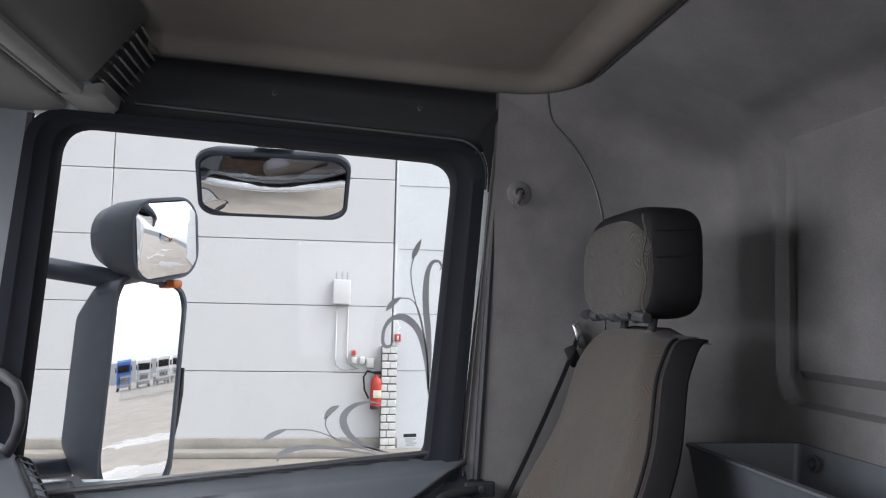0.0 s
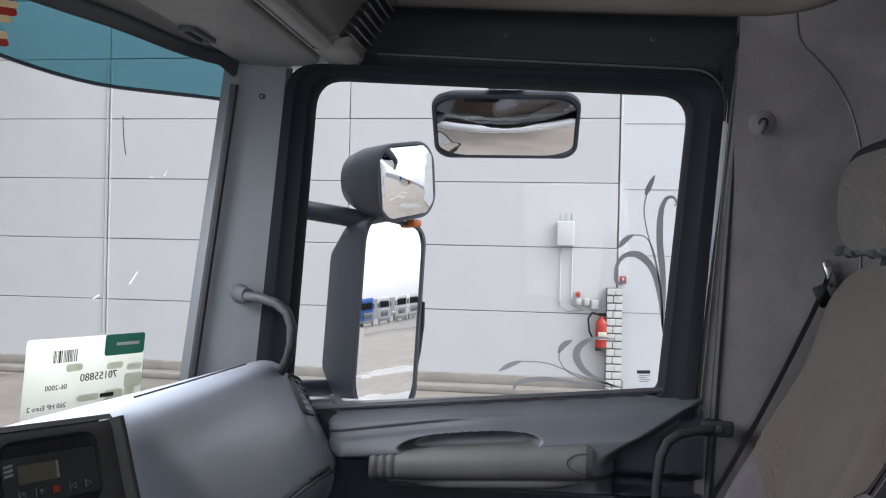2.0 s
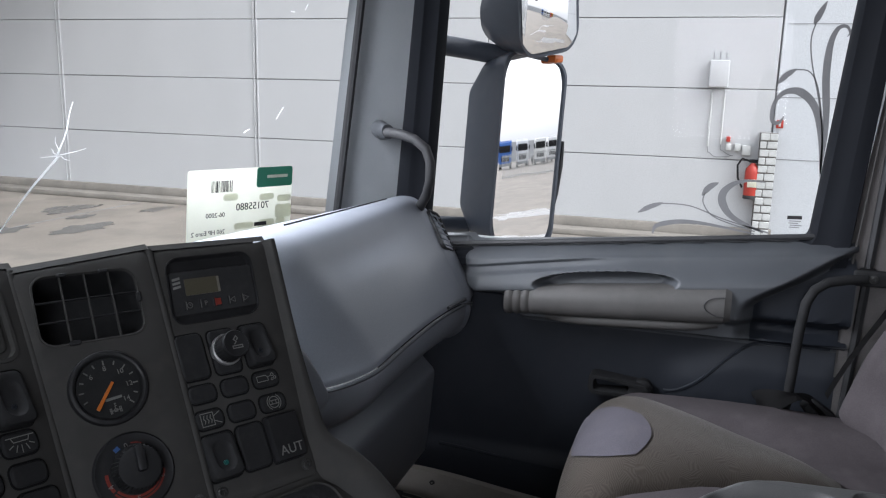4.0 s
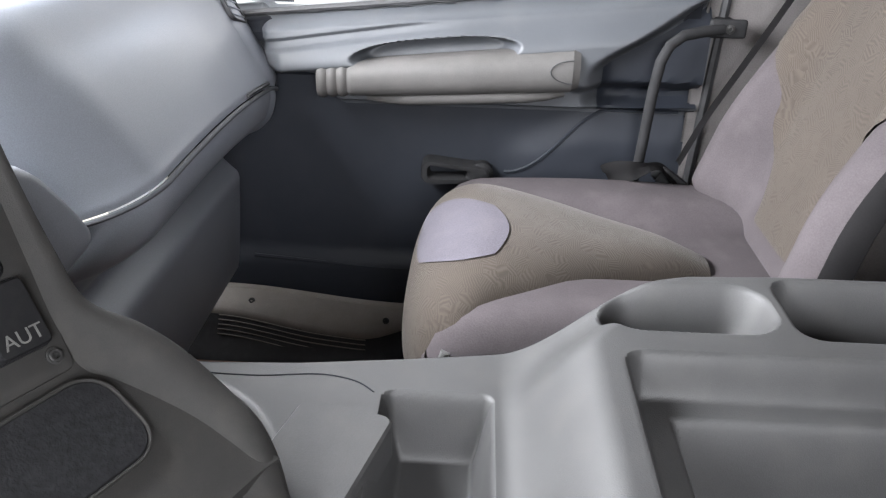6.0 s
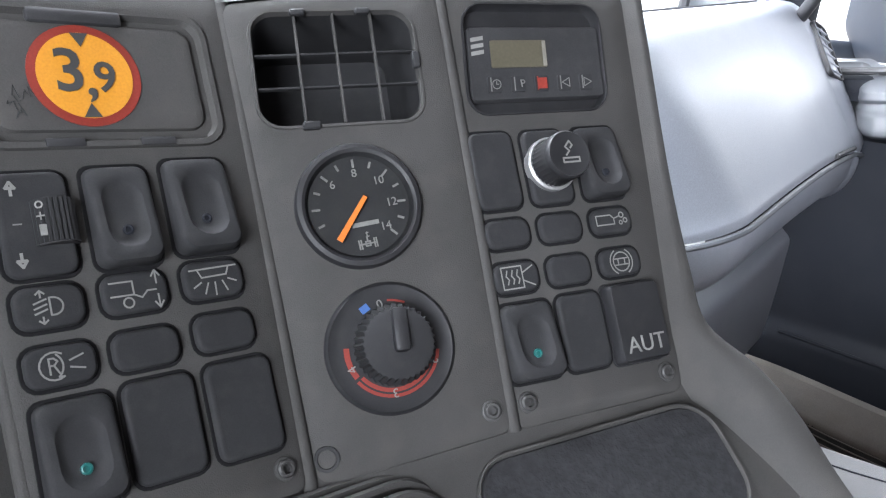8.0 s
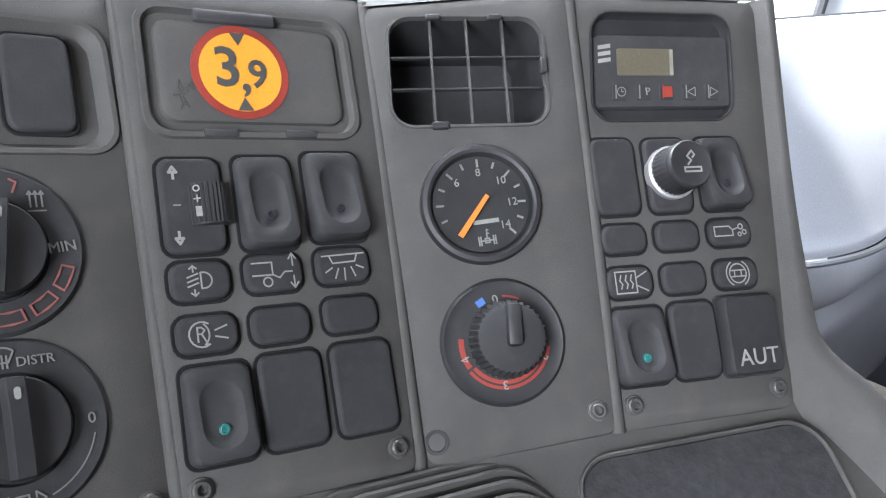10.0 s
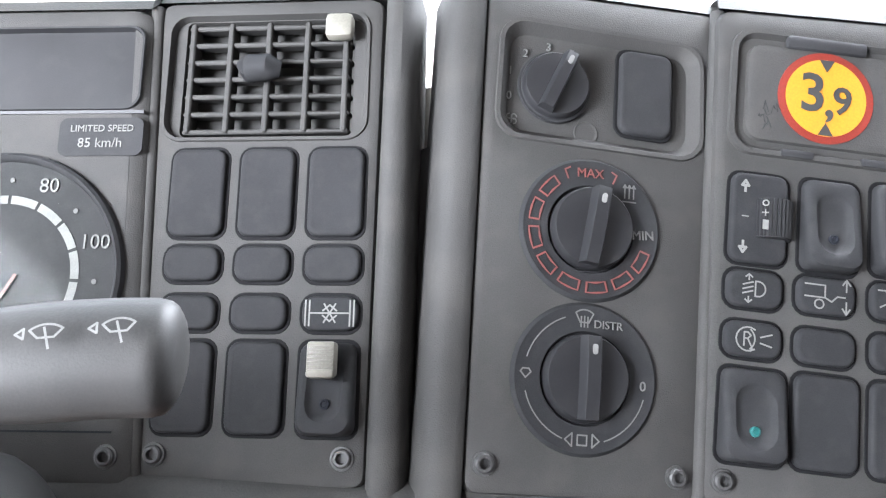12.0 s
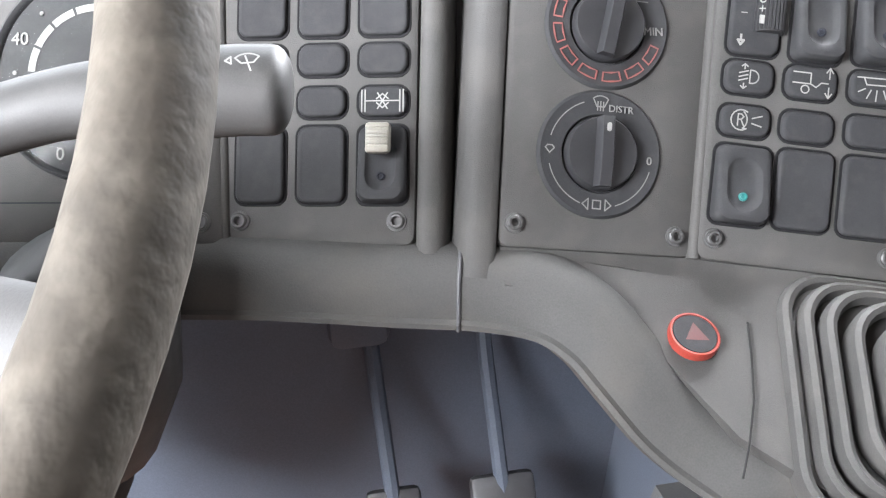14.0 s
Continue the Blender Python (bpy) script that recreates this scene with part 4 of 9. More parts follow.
def overhead():
    """Shelf under the roof at the front with its dark bin."""
    bm = B()
    prof = [(0.0, 1.70), (0.0, 1.674), (0.003, 1.6685), (0.012, 1.666), (0.08, 1.664), (0.148, 1.6655), (0.170, 1.668), (0.179, 1.674), (0.180, 1.70)]
    rows = []
    for i in range(81):
        x = 1.048 * math.sin(lerp(-90, 90, i / 80) * math.pi / 180)
        turn = 0.03 - math.sqrt(max(0.0, 0.0009 - max(0.0, abs(x) - 1.018) ** 2))
        rows.append([(x, 0.476 + y + turn * (1 - y / 0.18), z) for y, z in prof])
    loft(bm, rows)
    sh = part("overhead_shelf", bm, M["shelf"])
    tagged(sh, "dusty grey plastic shelf underside above the windscreen", "shelf", kind="structure")
    bm = B()
    rows = []
    for i in range(61):
        x = lerp(-1.045, 1.045, i / 60)
        y1 = max(border_y(x), 0.662)
        rows.append([(x, 0.654, 1.6765), (x, lerp(0.654, y1, 0.4), 1.681), (x, lerp(0.654, y1, 0.6), 1.678), (x, y1 + 0.004, 1.6765), (x, y1 + 0.004, 1.70)])
    loft(bm, rows)
    part("shelf_front", bm, M["bin"], sh, "darker plastic strip between shelf and glass")
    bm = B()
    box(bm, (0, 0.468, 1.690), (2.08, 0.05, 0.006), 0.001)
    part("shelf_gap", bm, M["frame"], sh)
    for x in (0.79, -0.79):
        bm = rings(B(), 0, 0, [(0.10, 0.035, 0.012, 0.0), (0.10, 0.035, 0.012, 0.006), (0.094, 0.03, 0.01, 0.008), (0.08, 0.02, 0.006, 0.007), (0.078, 0.018, 0.006, -0.004)])
        o = part("shelf_grip", bm, M["bin"], sh)
        o.matrix_local = pose(x, 0.632, 1.6655, 180, 0, 0)
    b = thing("overhead_bin", label="dark grey overhead storage bin with a recessed latch", category="storage bin")
    bm = B()
    face = ((0.418, 1.677), (0.400, 1.679), (0.391, 1.684), (0.384, 1.692), (0.35, 1.7355), (0.313, 1.782), (0.300, 1.80))
    rows = [[(x, y, z) for y, z in face] for x in [lerp(-0.868, 0.868, i / 30) for i in range(31)]]
    loft(bm, rows)
    part("bin_face", bm, M["bin"], b)
    bm = B()
    lip = ((0.461, 1.690), (0.461, 1.671), (0.459, 1.6675), (0.455, 1.667), (0.453, 1.671), (0.4505, 1.671), (0.448, 1.6665), (0.43, 1.664), (0.419, 1.6655), (0.413, 1.670), (0.412, 1.682))
    rows = [[(x, y, z) for y, z in lip] for x in [lerp(-0.905, 0.905, i / 30) for i in range(31)]]
    loft(bm, rows)
    part("bin_lip", bm, M["shelf"], b, "lighter grey lip along the bin")
    for side in (1, -1):
        # rounded end cap of the lip and the slatted vent above it
        bm = B()
        rows = []
        for k in range(13):
            s = k / 12
            x = side * lerp(0.905, 1.05, s)
            c = 0.02 - math.sqrt(max(0.0, 0.0004 - (0.02 * smooth(0.86, 1.0, s)) ** 2))
            rear = lerp(0.412, 0.384, smooth(0.0, 0.12, s))
            up = lerp(1.682, 1.694, smooth(0.0, 0.12, s))
            rows.append([(x, 0.461 - c, 1.690), (x, 0.461 - c, 1.671 + c * 0.3), (x, 0.456 - c, 1.666 + c * 0.4), (x, lerp(0.456, rear, 0.6), 1.664 + c * 0.5), (x, rear + 0.008 + c, 1.666 + c * 0.5), (x, rear + 0.001 + c, 1.672 + c * 0.5), (x, rear - 0.002 + c, up)])
        loft(bm, rows)
        part("lip_end", bm, M["shelf"], b, "rounded lighter end of the lip")
        for k in range(8):
            s = k / 7
            bm = B()
            y, z = lerp(0.381, 0.312, s), lerp(1.692, 1.780, s)
            box(bm, (side * lerp(0.972, 0.936, s), y, z), (0.145, 0.010, 0.0034), 0.0012, 1, pose(0, 0, 0, 38, 0, 0))
            part("slat", bm, M["shelf"], b)
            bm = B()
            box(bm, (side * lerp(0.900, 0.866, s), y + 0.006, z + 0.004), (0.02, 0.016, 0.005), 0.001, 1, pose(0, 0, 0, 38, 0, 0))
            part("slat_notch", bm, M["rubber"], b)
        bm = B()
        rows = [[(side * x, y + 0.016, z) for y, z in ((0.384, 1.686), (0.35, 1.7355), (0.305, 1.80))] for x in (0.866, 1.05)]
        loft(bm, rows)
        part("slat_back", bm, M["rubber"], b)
    # dark pressed frame with a finger scoop below the latch
    slope = pose(0, 0, 0, 128, 0, 0)
    bm = rings(B(), 0, 0.012, [(0.086, 0.118, 0.01, -0.001), (0.085, 0.117, 0.01, 0.0012), (0.078, 0.110, 0.008, 0.0006)])
    o = part("latch_frame", bm, M["well"], b, "dark pressed latch surround")
    o.matrix_local = Matrix.Translation((0.462, 0.346, 1.741)) @ slope
    bm = rings(B(), 0, 0, [(0.071, 0.083, 0.005, 0.0), (0.071, 0.083, 0.005, 0.005), (0.066, 0.078, 0.004, 0.0065), (0.054, 0.064, 0.003, 0.005), (0.05, 0.058, 0.003, -0.012)])
    l = part("latch", bm, M["shelf"], b, "recessed square latch")
    l.matrix_local = Matrix.Translation((0.462, 0.346, 1.741)) @ slope
    bm = rings(B(), 0, 0, [(0.036, 0.03, 0.004, -0.008), (0.036, 0.03, 0.004, 0.0), (0.032, 0.026, 0.003, 0.002)])
    part("latch_paddle", bm, M["frame"], l)


def grab_handles():
    for side in (1,):
        h = thing("grab_handle", label="black rubber-coated grab handle on the windscreen pillar", category="handle")
        x = side
        bm = B()
        pts = [(x * 0.995, 0.625, 1.182), (x * 0.965, 0.595, 1.186), (x * 0.955, 0.565, 1.184), (x * 0.952, 0.535, 1.176), (x * 0.952, 0.510, 1.158), (x * 0.954, 0.500, 1.13), (x * 0.960, 0.502, 1.095), (x * 0.978, 0.515, 1.062), (x * 1.010, 0.540, 1.03), (x * 1.05, 0.56, 1.01)]
        tube(bm, pts, 0.0100, 12)
        part("grip", bm, M["rubber"], h)
        bm = B()
        tube(bm, [(x * 1.055, 0.645, 1.185), (x * 1.02, 0.636, 1.187), (x * 0.985, 0.612, 1.187), (x * 0.972, 0.598, 1.187)], [0.024, 0.021, 0.018, 0.016], 14, flat=0.85)
        part("grip_boss", bm, M["trim"], h, "grey plastic boss")
    h = thing("grab_handle", label="black steel grab bar with a flattened bolted end beside the door", category="handle")
    bm = B()
    pts = [(1.005, -0.315, 0.957), (0.995, -0.285, 0.955), (0.985, -0.25, 0.949), (0.975, -0.228, 0.935), (0.97, -0.216, 0.91), (0.97, -0.21, 0.86), (0.975, -0.207, 0.78), (0.985, -0.205, 0.715), (1.01, -0.20, 0.66)]
    tube(bm, pts, [0.0085, 0.009] + [0.009] * 7, 12)
    part("bar", bm, M["gloss"], h)
    bm = B()
    box(bm, (1.012, -0.325, 0.957), (0.012, 0.06, 0.03), 0.005, 3)
    part("bolt_plate", bm, M["gloss"], h)
    bm = B()
    box(bm, (1.035, -0.325, 0.957), (0.045, 0.028, 0.024), 0.004, 2)
    part("standoff", bm, M["gloss"], h)
    screw("screw", h, pose(1.005, -0.327, 0.957, 0, -90, 0), 0.006)


def roof_lamp():
    l = thing("ceiling_lamp", pose(0.473, -0.158, 1.790, 180, 0, 90), "cab roof lamp with swivel reading spot and ribbed lens", "lamp")
    bm = rings(B(), 0, 0, [(0.224, 0.108, 0.012, 0.0), (0.224, 0.108, 0.012, 0.014), (0.217, 0.101, 0.01, 0.018)])
    part("base", bm, M["armrest"], l)
    for k in range(4):
        bm = rings(B(), -0.014 - 0.0265 * k, 0, [(0.0255, 0.098, 0.003, 0.015), (0.0255, 0.098, 0.003, 0.021), (0.0235, 0.094, 0.003, 0.023)])
        part("lens", bm, M["lens"], l, "milky ribbed lens")
    bm = disc(B(), 0.058, -0.008, [(0.036, 0.016), (0.036, 0.022), (0.032, 0.024), (0.03, 0.018)], 32)
    part("socket", bm, M["gloss"], l)
    bm = disc(B(), 0.058, -0.018, [(0.026, 0.018), (0.028, 0.03), (0.027, 0.042), (0.024, 0.046), (0.021, 0.045), (0.020, 0.041)], 32)
    part("spot", bm, M["gap"], l, "black swivel spot")
    bm = disc(B(), 0.058, -0.018, [(0.020, 0.040), (0.0195, 0.044), (0.012, 0.047)], 24)
    part("spot_lens", bm, M["lens"], l)
    for u, v in ((0.099, 0.041), (0.099, -0.041), (-0.1075, 0.036), (-0.1075, -0.036)):
        screw("screw", l, pose(u, v, 0.018), 0.004)


def coat_hook(x, y, z, ry, rz, label):
    h = thing("coat_hook", pose(x, y, z, 0, ry, rz), label, "hook")
    bm = disc(B(), 0, 0, [(0.027, 0), (0.027, 0.004), (0.023, 0.008), (0.014, 0.010), (0.012, 0.014)], 32)
    part("rosette", bm, M["lining"], h)
    bm = disc(B(), 0, 0, [(0.0095, 0.010), (0.0095, 0.015), (0.006, 0.017), (0.005, 0.013)], 20)
    part("peg_socket", bm, M["gloss"], h)
    bm = B()
    tube(bm, [(-0.002, 0.0, 0.01), (-0.012, 0.003, 0.02), (-0.024, 0.008, 0.024), (-0.030, 0.010, 0.03)], [0.007, 0.006, 0.0055, 0.006], 10)
    part("peg", bm, M["lining"], h)


def rear_tray():
    t = thing("storage_tray", label="open grey plastic storage tray on the rear wall", category="tray")
    m = pose(0.37, -0.702, 1.053)
    bm = rings(B(), 0, 0, [(0.62, 0.16, 0.01, -0.10), (0.66, 0.2, 0.012, 0.036), (0.668, 0.208, 0.014, 0.04), (0.668, 0.208, 0.014, 0.044), (0.645, 0.185, 0.01, 0.044), (0.60, 0.145, 0.01, -0.07)])
    o = part("tray_body", bm, M["trim"], t)
    o.matrix_local = m
    bm = disc(B(), 0, 0, [(0.014, 0), (0.014, 0.003), (0.009, 0.004), (0.008, -0.004)], 20)
    o = part("tray_hole", bm, M["rubber"], t)
    o.matrix_local = pose(0.63, -0.782, 1.075, 85, 0, 180)


shell()
door(1, "blue-grey truck door with winder, armrest and tall window")
door(-1, "blue-grey driver's truck door, closed")
windscreen()
sun_shield()
overhead()
grab_handles()
roof_lamp()
coat_hook(1.047, -0.403, 1.545, -90, 0, "grey round coat hook on the side lining")
coat_hook(0.375, -0.615, 1.742, 0, 0, "small grey coat hook on the rear cove")
rear_tray()


# ---- dashboard ----
def frame_of(a, b, lean=32.0):
    """A panel's own axes: along its lower screws, up its leaning face, and out of it."""
    a, b = Vector(a), Vector(b)
    u = (b - a).normalized()
    h = Vector((0, 0, 1)).cross(u).normalized()
    w = u.cross(h)
    v = math.cos(radians(lean)) * w + math.sin(radians(lean)) * h
    n = u.cross(v)
    m = Matrix((u, v, n)).transposed().to_4x4()
    m.translation = a
    return m


PANEL = {
    0: frame_of((-0.581, 0.502, 0.963), (-0.481, 0.480, 0.963)),
    1: frame_of((-0.462, 0.481, 0.961), (-0.379, 0.460, 0.962)),
    2: frame_of((-0.320, 0.445, 0.962), (-0.233, 0.440, 0.946)),
    3: frame_of((-0.214, 0.434, 0.946), (-0.123, 0.415, 0.933)),
    4: frame_of((-0.106, 0.411, 0.930), (-0.031, 0.366, 0.937)),
    5: frame_of((-0.014, 0.358, 0.936), (0.065, 0.319, 0.932)),
}
mm = 0.001
EDGE = {  # left and right edge of each panel at its foot and at its head, in millimetres
    0: ((-160, -13), (112, -13), (-160, 214), (104, 214)),
    1: ((-8, -13), (95, -13), (-17, 219), (97, 219)),
    2: ((-8, -13), (100, -11), (-13, 226), (109, 231)),
    3: ((-8, -12), (103, -13), (-14, 228), (115, 233)),
    4: ((-6, -14), (95, -13), (-1, 228), (114, 226)),
    5: ((-9, -13), (98, -12), (-4, 226), (119, 226)),
}


HOLES = {  # sunken fittings of a panel: centre, size, corner, turn, slant
    0: ((32, 183, 0.140, 0.042, 0.0075), (43, 80, 0.117, 0.117, 0.0584)),
    1: ((40, 179, 0.100, 0.065, 0.010),),
    2: ((47, 180, 0.105, 0.062, 0.0125), (43.5, 109, 0.0675, 0.0675, 0.0337), (43.5, 40, 0.0675, 0.0675, 0.0337)),
    3: ((46, 186, 0.105, 0.065, 0.0115),),
    4: ((51.3, 186.2, 0.086, 0.0625, 0.0125, -5.8), (45, 113.5, 0.063, 0.063, 0.0314), (44, 42, 0.064, 0.064, 0.0319)),
    5: ((47.9, 184.3, 0.0905, 0.0645, 0.0125, 0, 0.12),),
}


def slanted(k):
    """Leans a fitting's upright edges."""
    return Matrix(((1, k, 0, 0), (0, 1, 0, 0), (0, 0, 1, 0), (0, 0, 0, 1)))


def plate(k):
    """The face of a panel: a moulded board with soft edges."""
    bl, br, tl, tr = [(x * mm, y * mm) for x, y in EDGE[k]]
    out = poly_round([bl, br, tr, tl], [0.006, 0.006, 0.008, 0.008], 5)
    cx, cy = sum(p[0] for p in (bl, br, tl, tr)) / 4, sum(p[1] for p in (bl, br, tl, tr)) / 4
    bm = B()
    rows = []
    for ins, z in ((0.0, -0.022), (0.0, -0.0035), (0.0008, -0.0012), (0.0028, 0.0)):
        rows.append([(p[0] + (cx - p[0]) * ins / 0.05, p[1] + (cy - p[1]) * ins / 0.11, z) for p in out])
    loft(bm, rows, around=True)
    bm.verts.ensure_lookup_table()
    last = bm.verts[-len(out):]
    edges = [e for e in {e for v in last for e in v.link_edges} if e.verts[0] in last and e.verts[1] in last]
    for u, v, w, h, r, *turn in HOLES.get(k, ()):
        m = pose(u * mm, v * mm, 0, 0, 0, turn[0] if turn else 0) @ slanted(turn[1] if len(turn) > 1 else 0)
        vs = [bm.verts.new(m @ Vector((x, y, 0.0))) for x, y in rrect(w, h, r, 5)]
        edges += [bm.edges.new((vs[i], vs[(i + 1) % len(vs)])) for i in range(len(vs))]
    if k in HOLES:
        bmesh.ops.triangle_fill(bm, use_beauty=True, edges=edges)
    else:
        bm.faces.new(last)
    return bm


def lift(z=0.0):
    return pose(0, 0, z)


def blank(p, u0, u1, v0, v1, tall):
    """A blind cover: a rimmed recess with a flat pillow in it."""
    u, v, w, h = (u0 + u1) / 2 * mm, (v0 + v1) / 2 * mm, (u1 - u0 - 2.0) * mm, (v1 - v0 - 1.0) * mm
    r = 0.0050 if tall else 0.0056
    bm = rings(B(), u, v, [(w - 0.0006, h - 0.0006, r, -0.0004), (w - 0.0008, h - 0.0008, r, 0.0016), (w - 0.0016, h - 0.0016, r, 0.0026), (w - 0.0034, h - 0.0034, r * 0.85, 0.0031), (w - 0.0062, h - 0.0062, r * 0.7, 0.0029)], 4)
    key = part("blank_cover", bm, M["key"], p)
    key_gap(key, u, v, w, h, r)
    return key


def key_gap(key, u, v, w, h, r):
    """The dark slot round a key, with the softened edge of its opening."""
    bm = rings(B(), u, v, [(w + 0.0030, h + 0.0030, r + 0.0016, -0.0003), (w + 0.0022, h + 0.0022, r + 0.0012, 0.0004), (w + 0.0012, h + 0.0012, r + 0.0006, 0.0004), (w - 0.0010, h - 0.0010, r, 0.0002)], 4, cap=False)
    part("slot", bm, M["gap"], key)


def rocker(p, u0, u1, v0, v1, lamp=None, press=False):
    """A rocker switch: sloped block with a thumb hollow."""
    u, v, w, h = (u0 + u1) / 2 * mm, (v0 + v1) / 2 * mm, (u1 - u0 - 2.2) * mm, (v1 - v0 - 1.0) * mm
    s = part("switch", B_rock(u, v, w, h, press), M["key"], p, "black rocker switch")
    bm = disc(B(), u, v - h * 0.16, [(0.0023, 0.0), (0.0023, 0.0064), (0.0015, 0.0067), (0.0011, 0.0060)], 16)
    part("indicator", bm, M["teal"] if lamp else M["frame"], s, "teal indicator lamp" if lamp else "")
    key_gap(s, u, v, w, h, 0.0042)
    return s


def B_rock(u, v, w, h, press):
    bm = B()
    rows = []
    spec = [(w - 0.0006, h - 0.0006, 0.0045, -0.0004, 0), (w - 0.001, h - 0.001, 0.005, 0.0035, 1), (w - 0.0018, h - 0.0018, 0.0055, 0.0060, 1), (w - 0.0036, h - 0.0036, 0.006, 0.0074, 1), (w - 0.0070, h - 0.0070, 0.007, 0.0080, 1),
            (w * 0.62, h * 0.70, 0.5, 0.0079, 1), (w * 0.57, h * 0.65, 0.5, 0.0070, 1), (w * 0.50, h * 0.58, 0.5, 0.0057, 1), (w * 0.36, h * 0.44, 0.5, 0.0050, 1), (w * 0.2, h * 0.26, 0.5, 0.0048, 1)]
    for sw, sh, r, z, tilt in spec:
        row = []
        for x, y in rrect(sw, sh, min(r, sw * 0.48), 4, u, v):
            k = (y - v) / h
            dz = tilt * max(0.0, z) * (-0.95 * k - 0.10 + (0.12 if press else 0.0))
            row.append((x, y, z + dz))
        rows.append(row)
    loft(bm, rows, around=True)
    bm.verts.ensure_lookup_table()
    bm.faces.new(bm.verts[-20:])
    return bm


def strokes(p, name, lines, u, v, s, wd=0.00037, z=0.0032, material=None, label=""):
    """A printed sign of thin strokes: each line is a chain of points in a unit square."""
    bm = B()
    for chain in lines:
        pts = [(u + x * s, v + y * s) for x, y in chain]
        for (x0, y0), (x1, y1) in zip(pts, pts[1:]):
            d = Vector((x1 - x0, y1 - y0))
            if d.length < 1e-7:
                continue
            q = Vector((-d.y, d.x)).normalized() * wd
            e = d.normalized() * wd * 0.6
            bm.faces.new([bm.verts.new((a, b, z)) for a, b in ((x0 - q.x - e.x, y0 - q.y - e.y), (x1 - q.x + e.x, y1 - q.y + e.y), (x1 + q.x + e.x, y1 + q.y + e.y), (x0 + q.x - e.x, y0 + q.y - e.y))])
    return part(name, bm, material or M["white"], p, label or "white printed symbol", sharp=0)


def arc(cx, cy, r, a0, a1, n=12):
    return [(cx + r * math.cos(radians(lerp(a0, a1, k / n))), cy + r * math.sin(radians(lerp(a0, a1, k / n)))) for k in range(n + 1)]


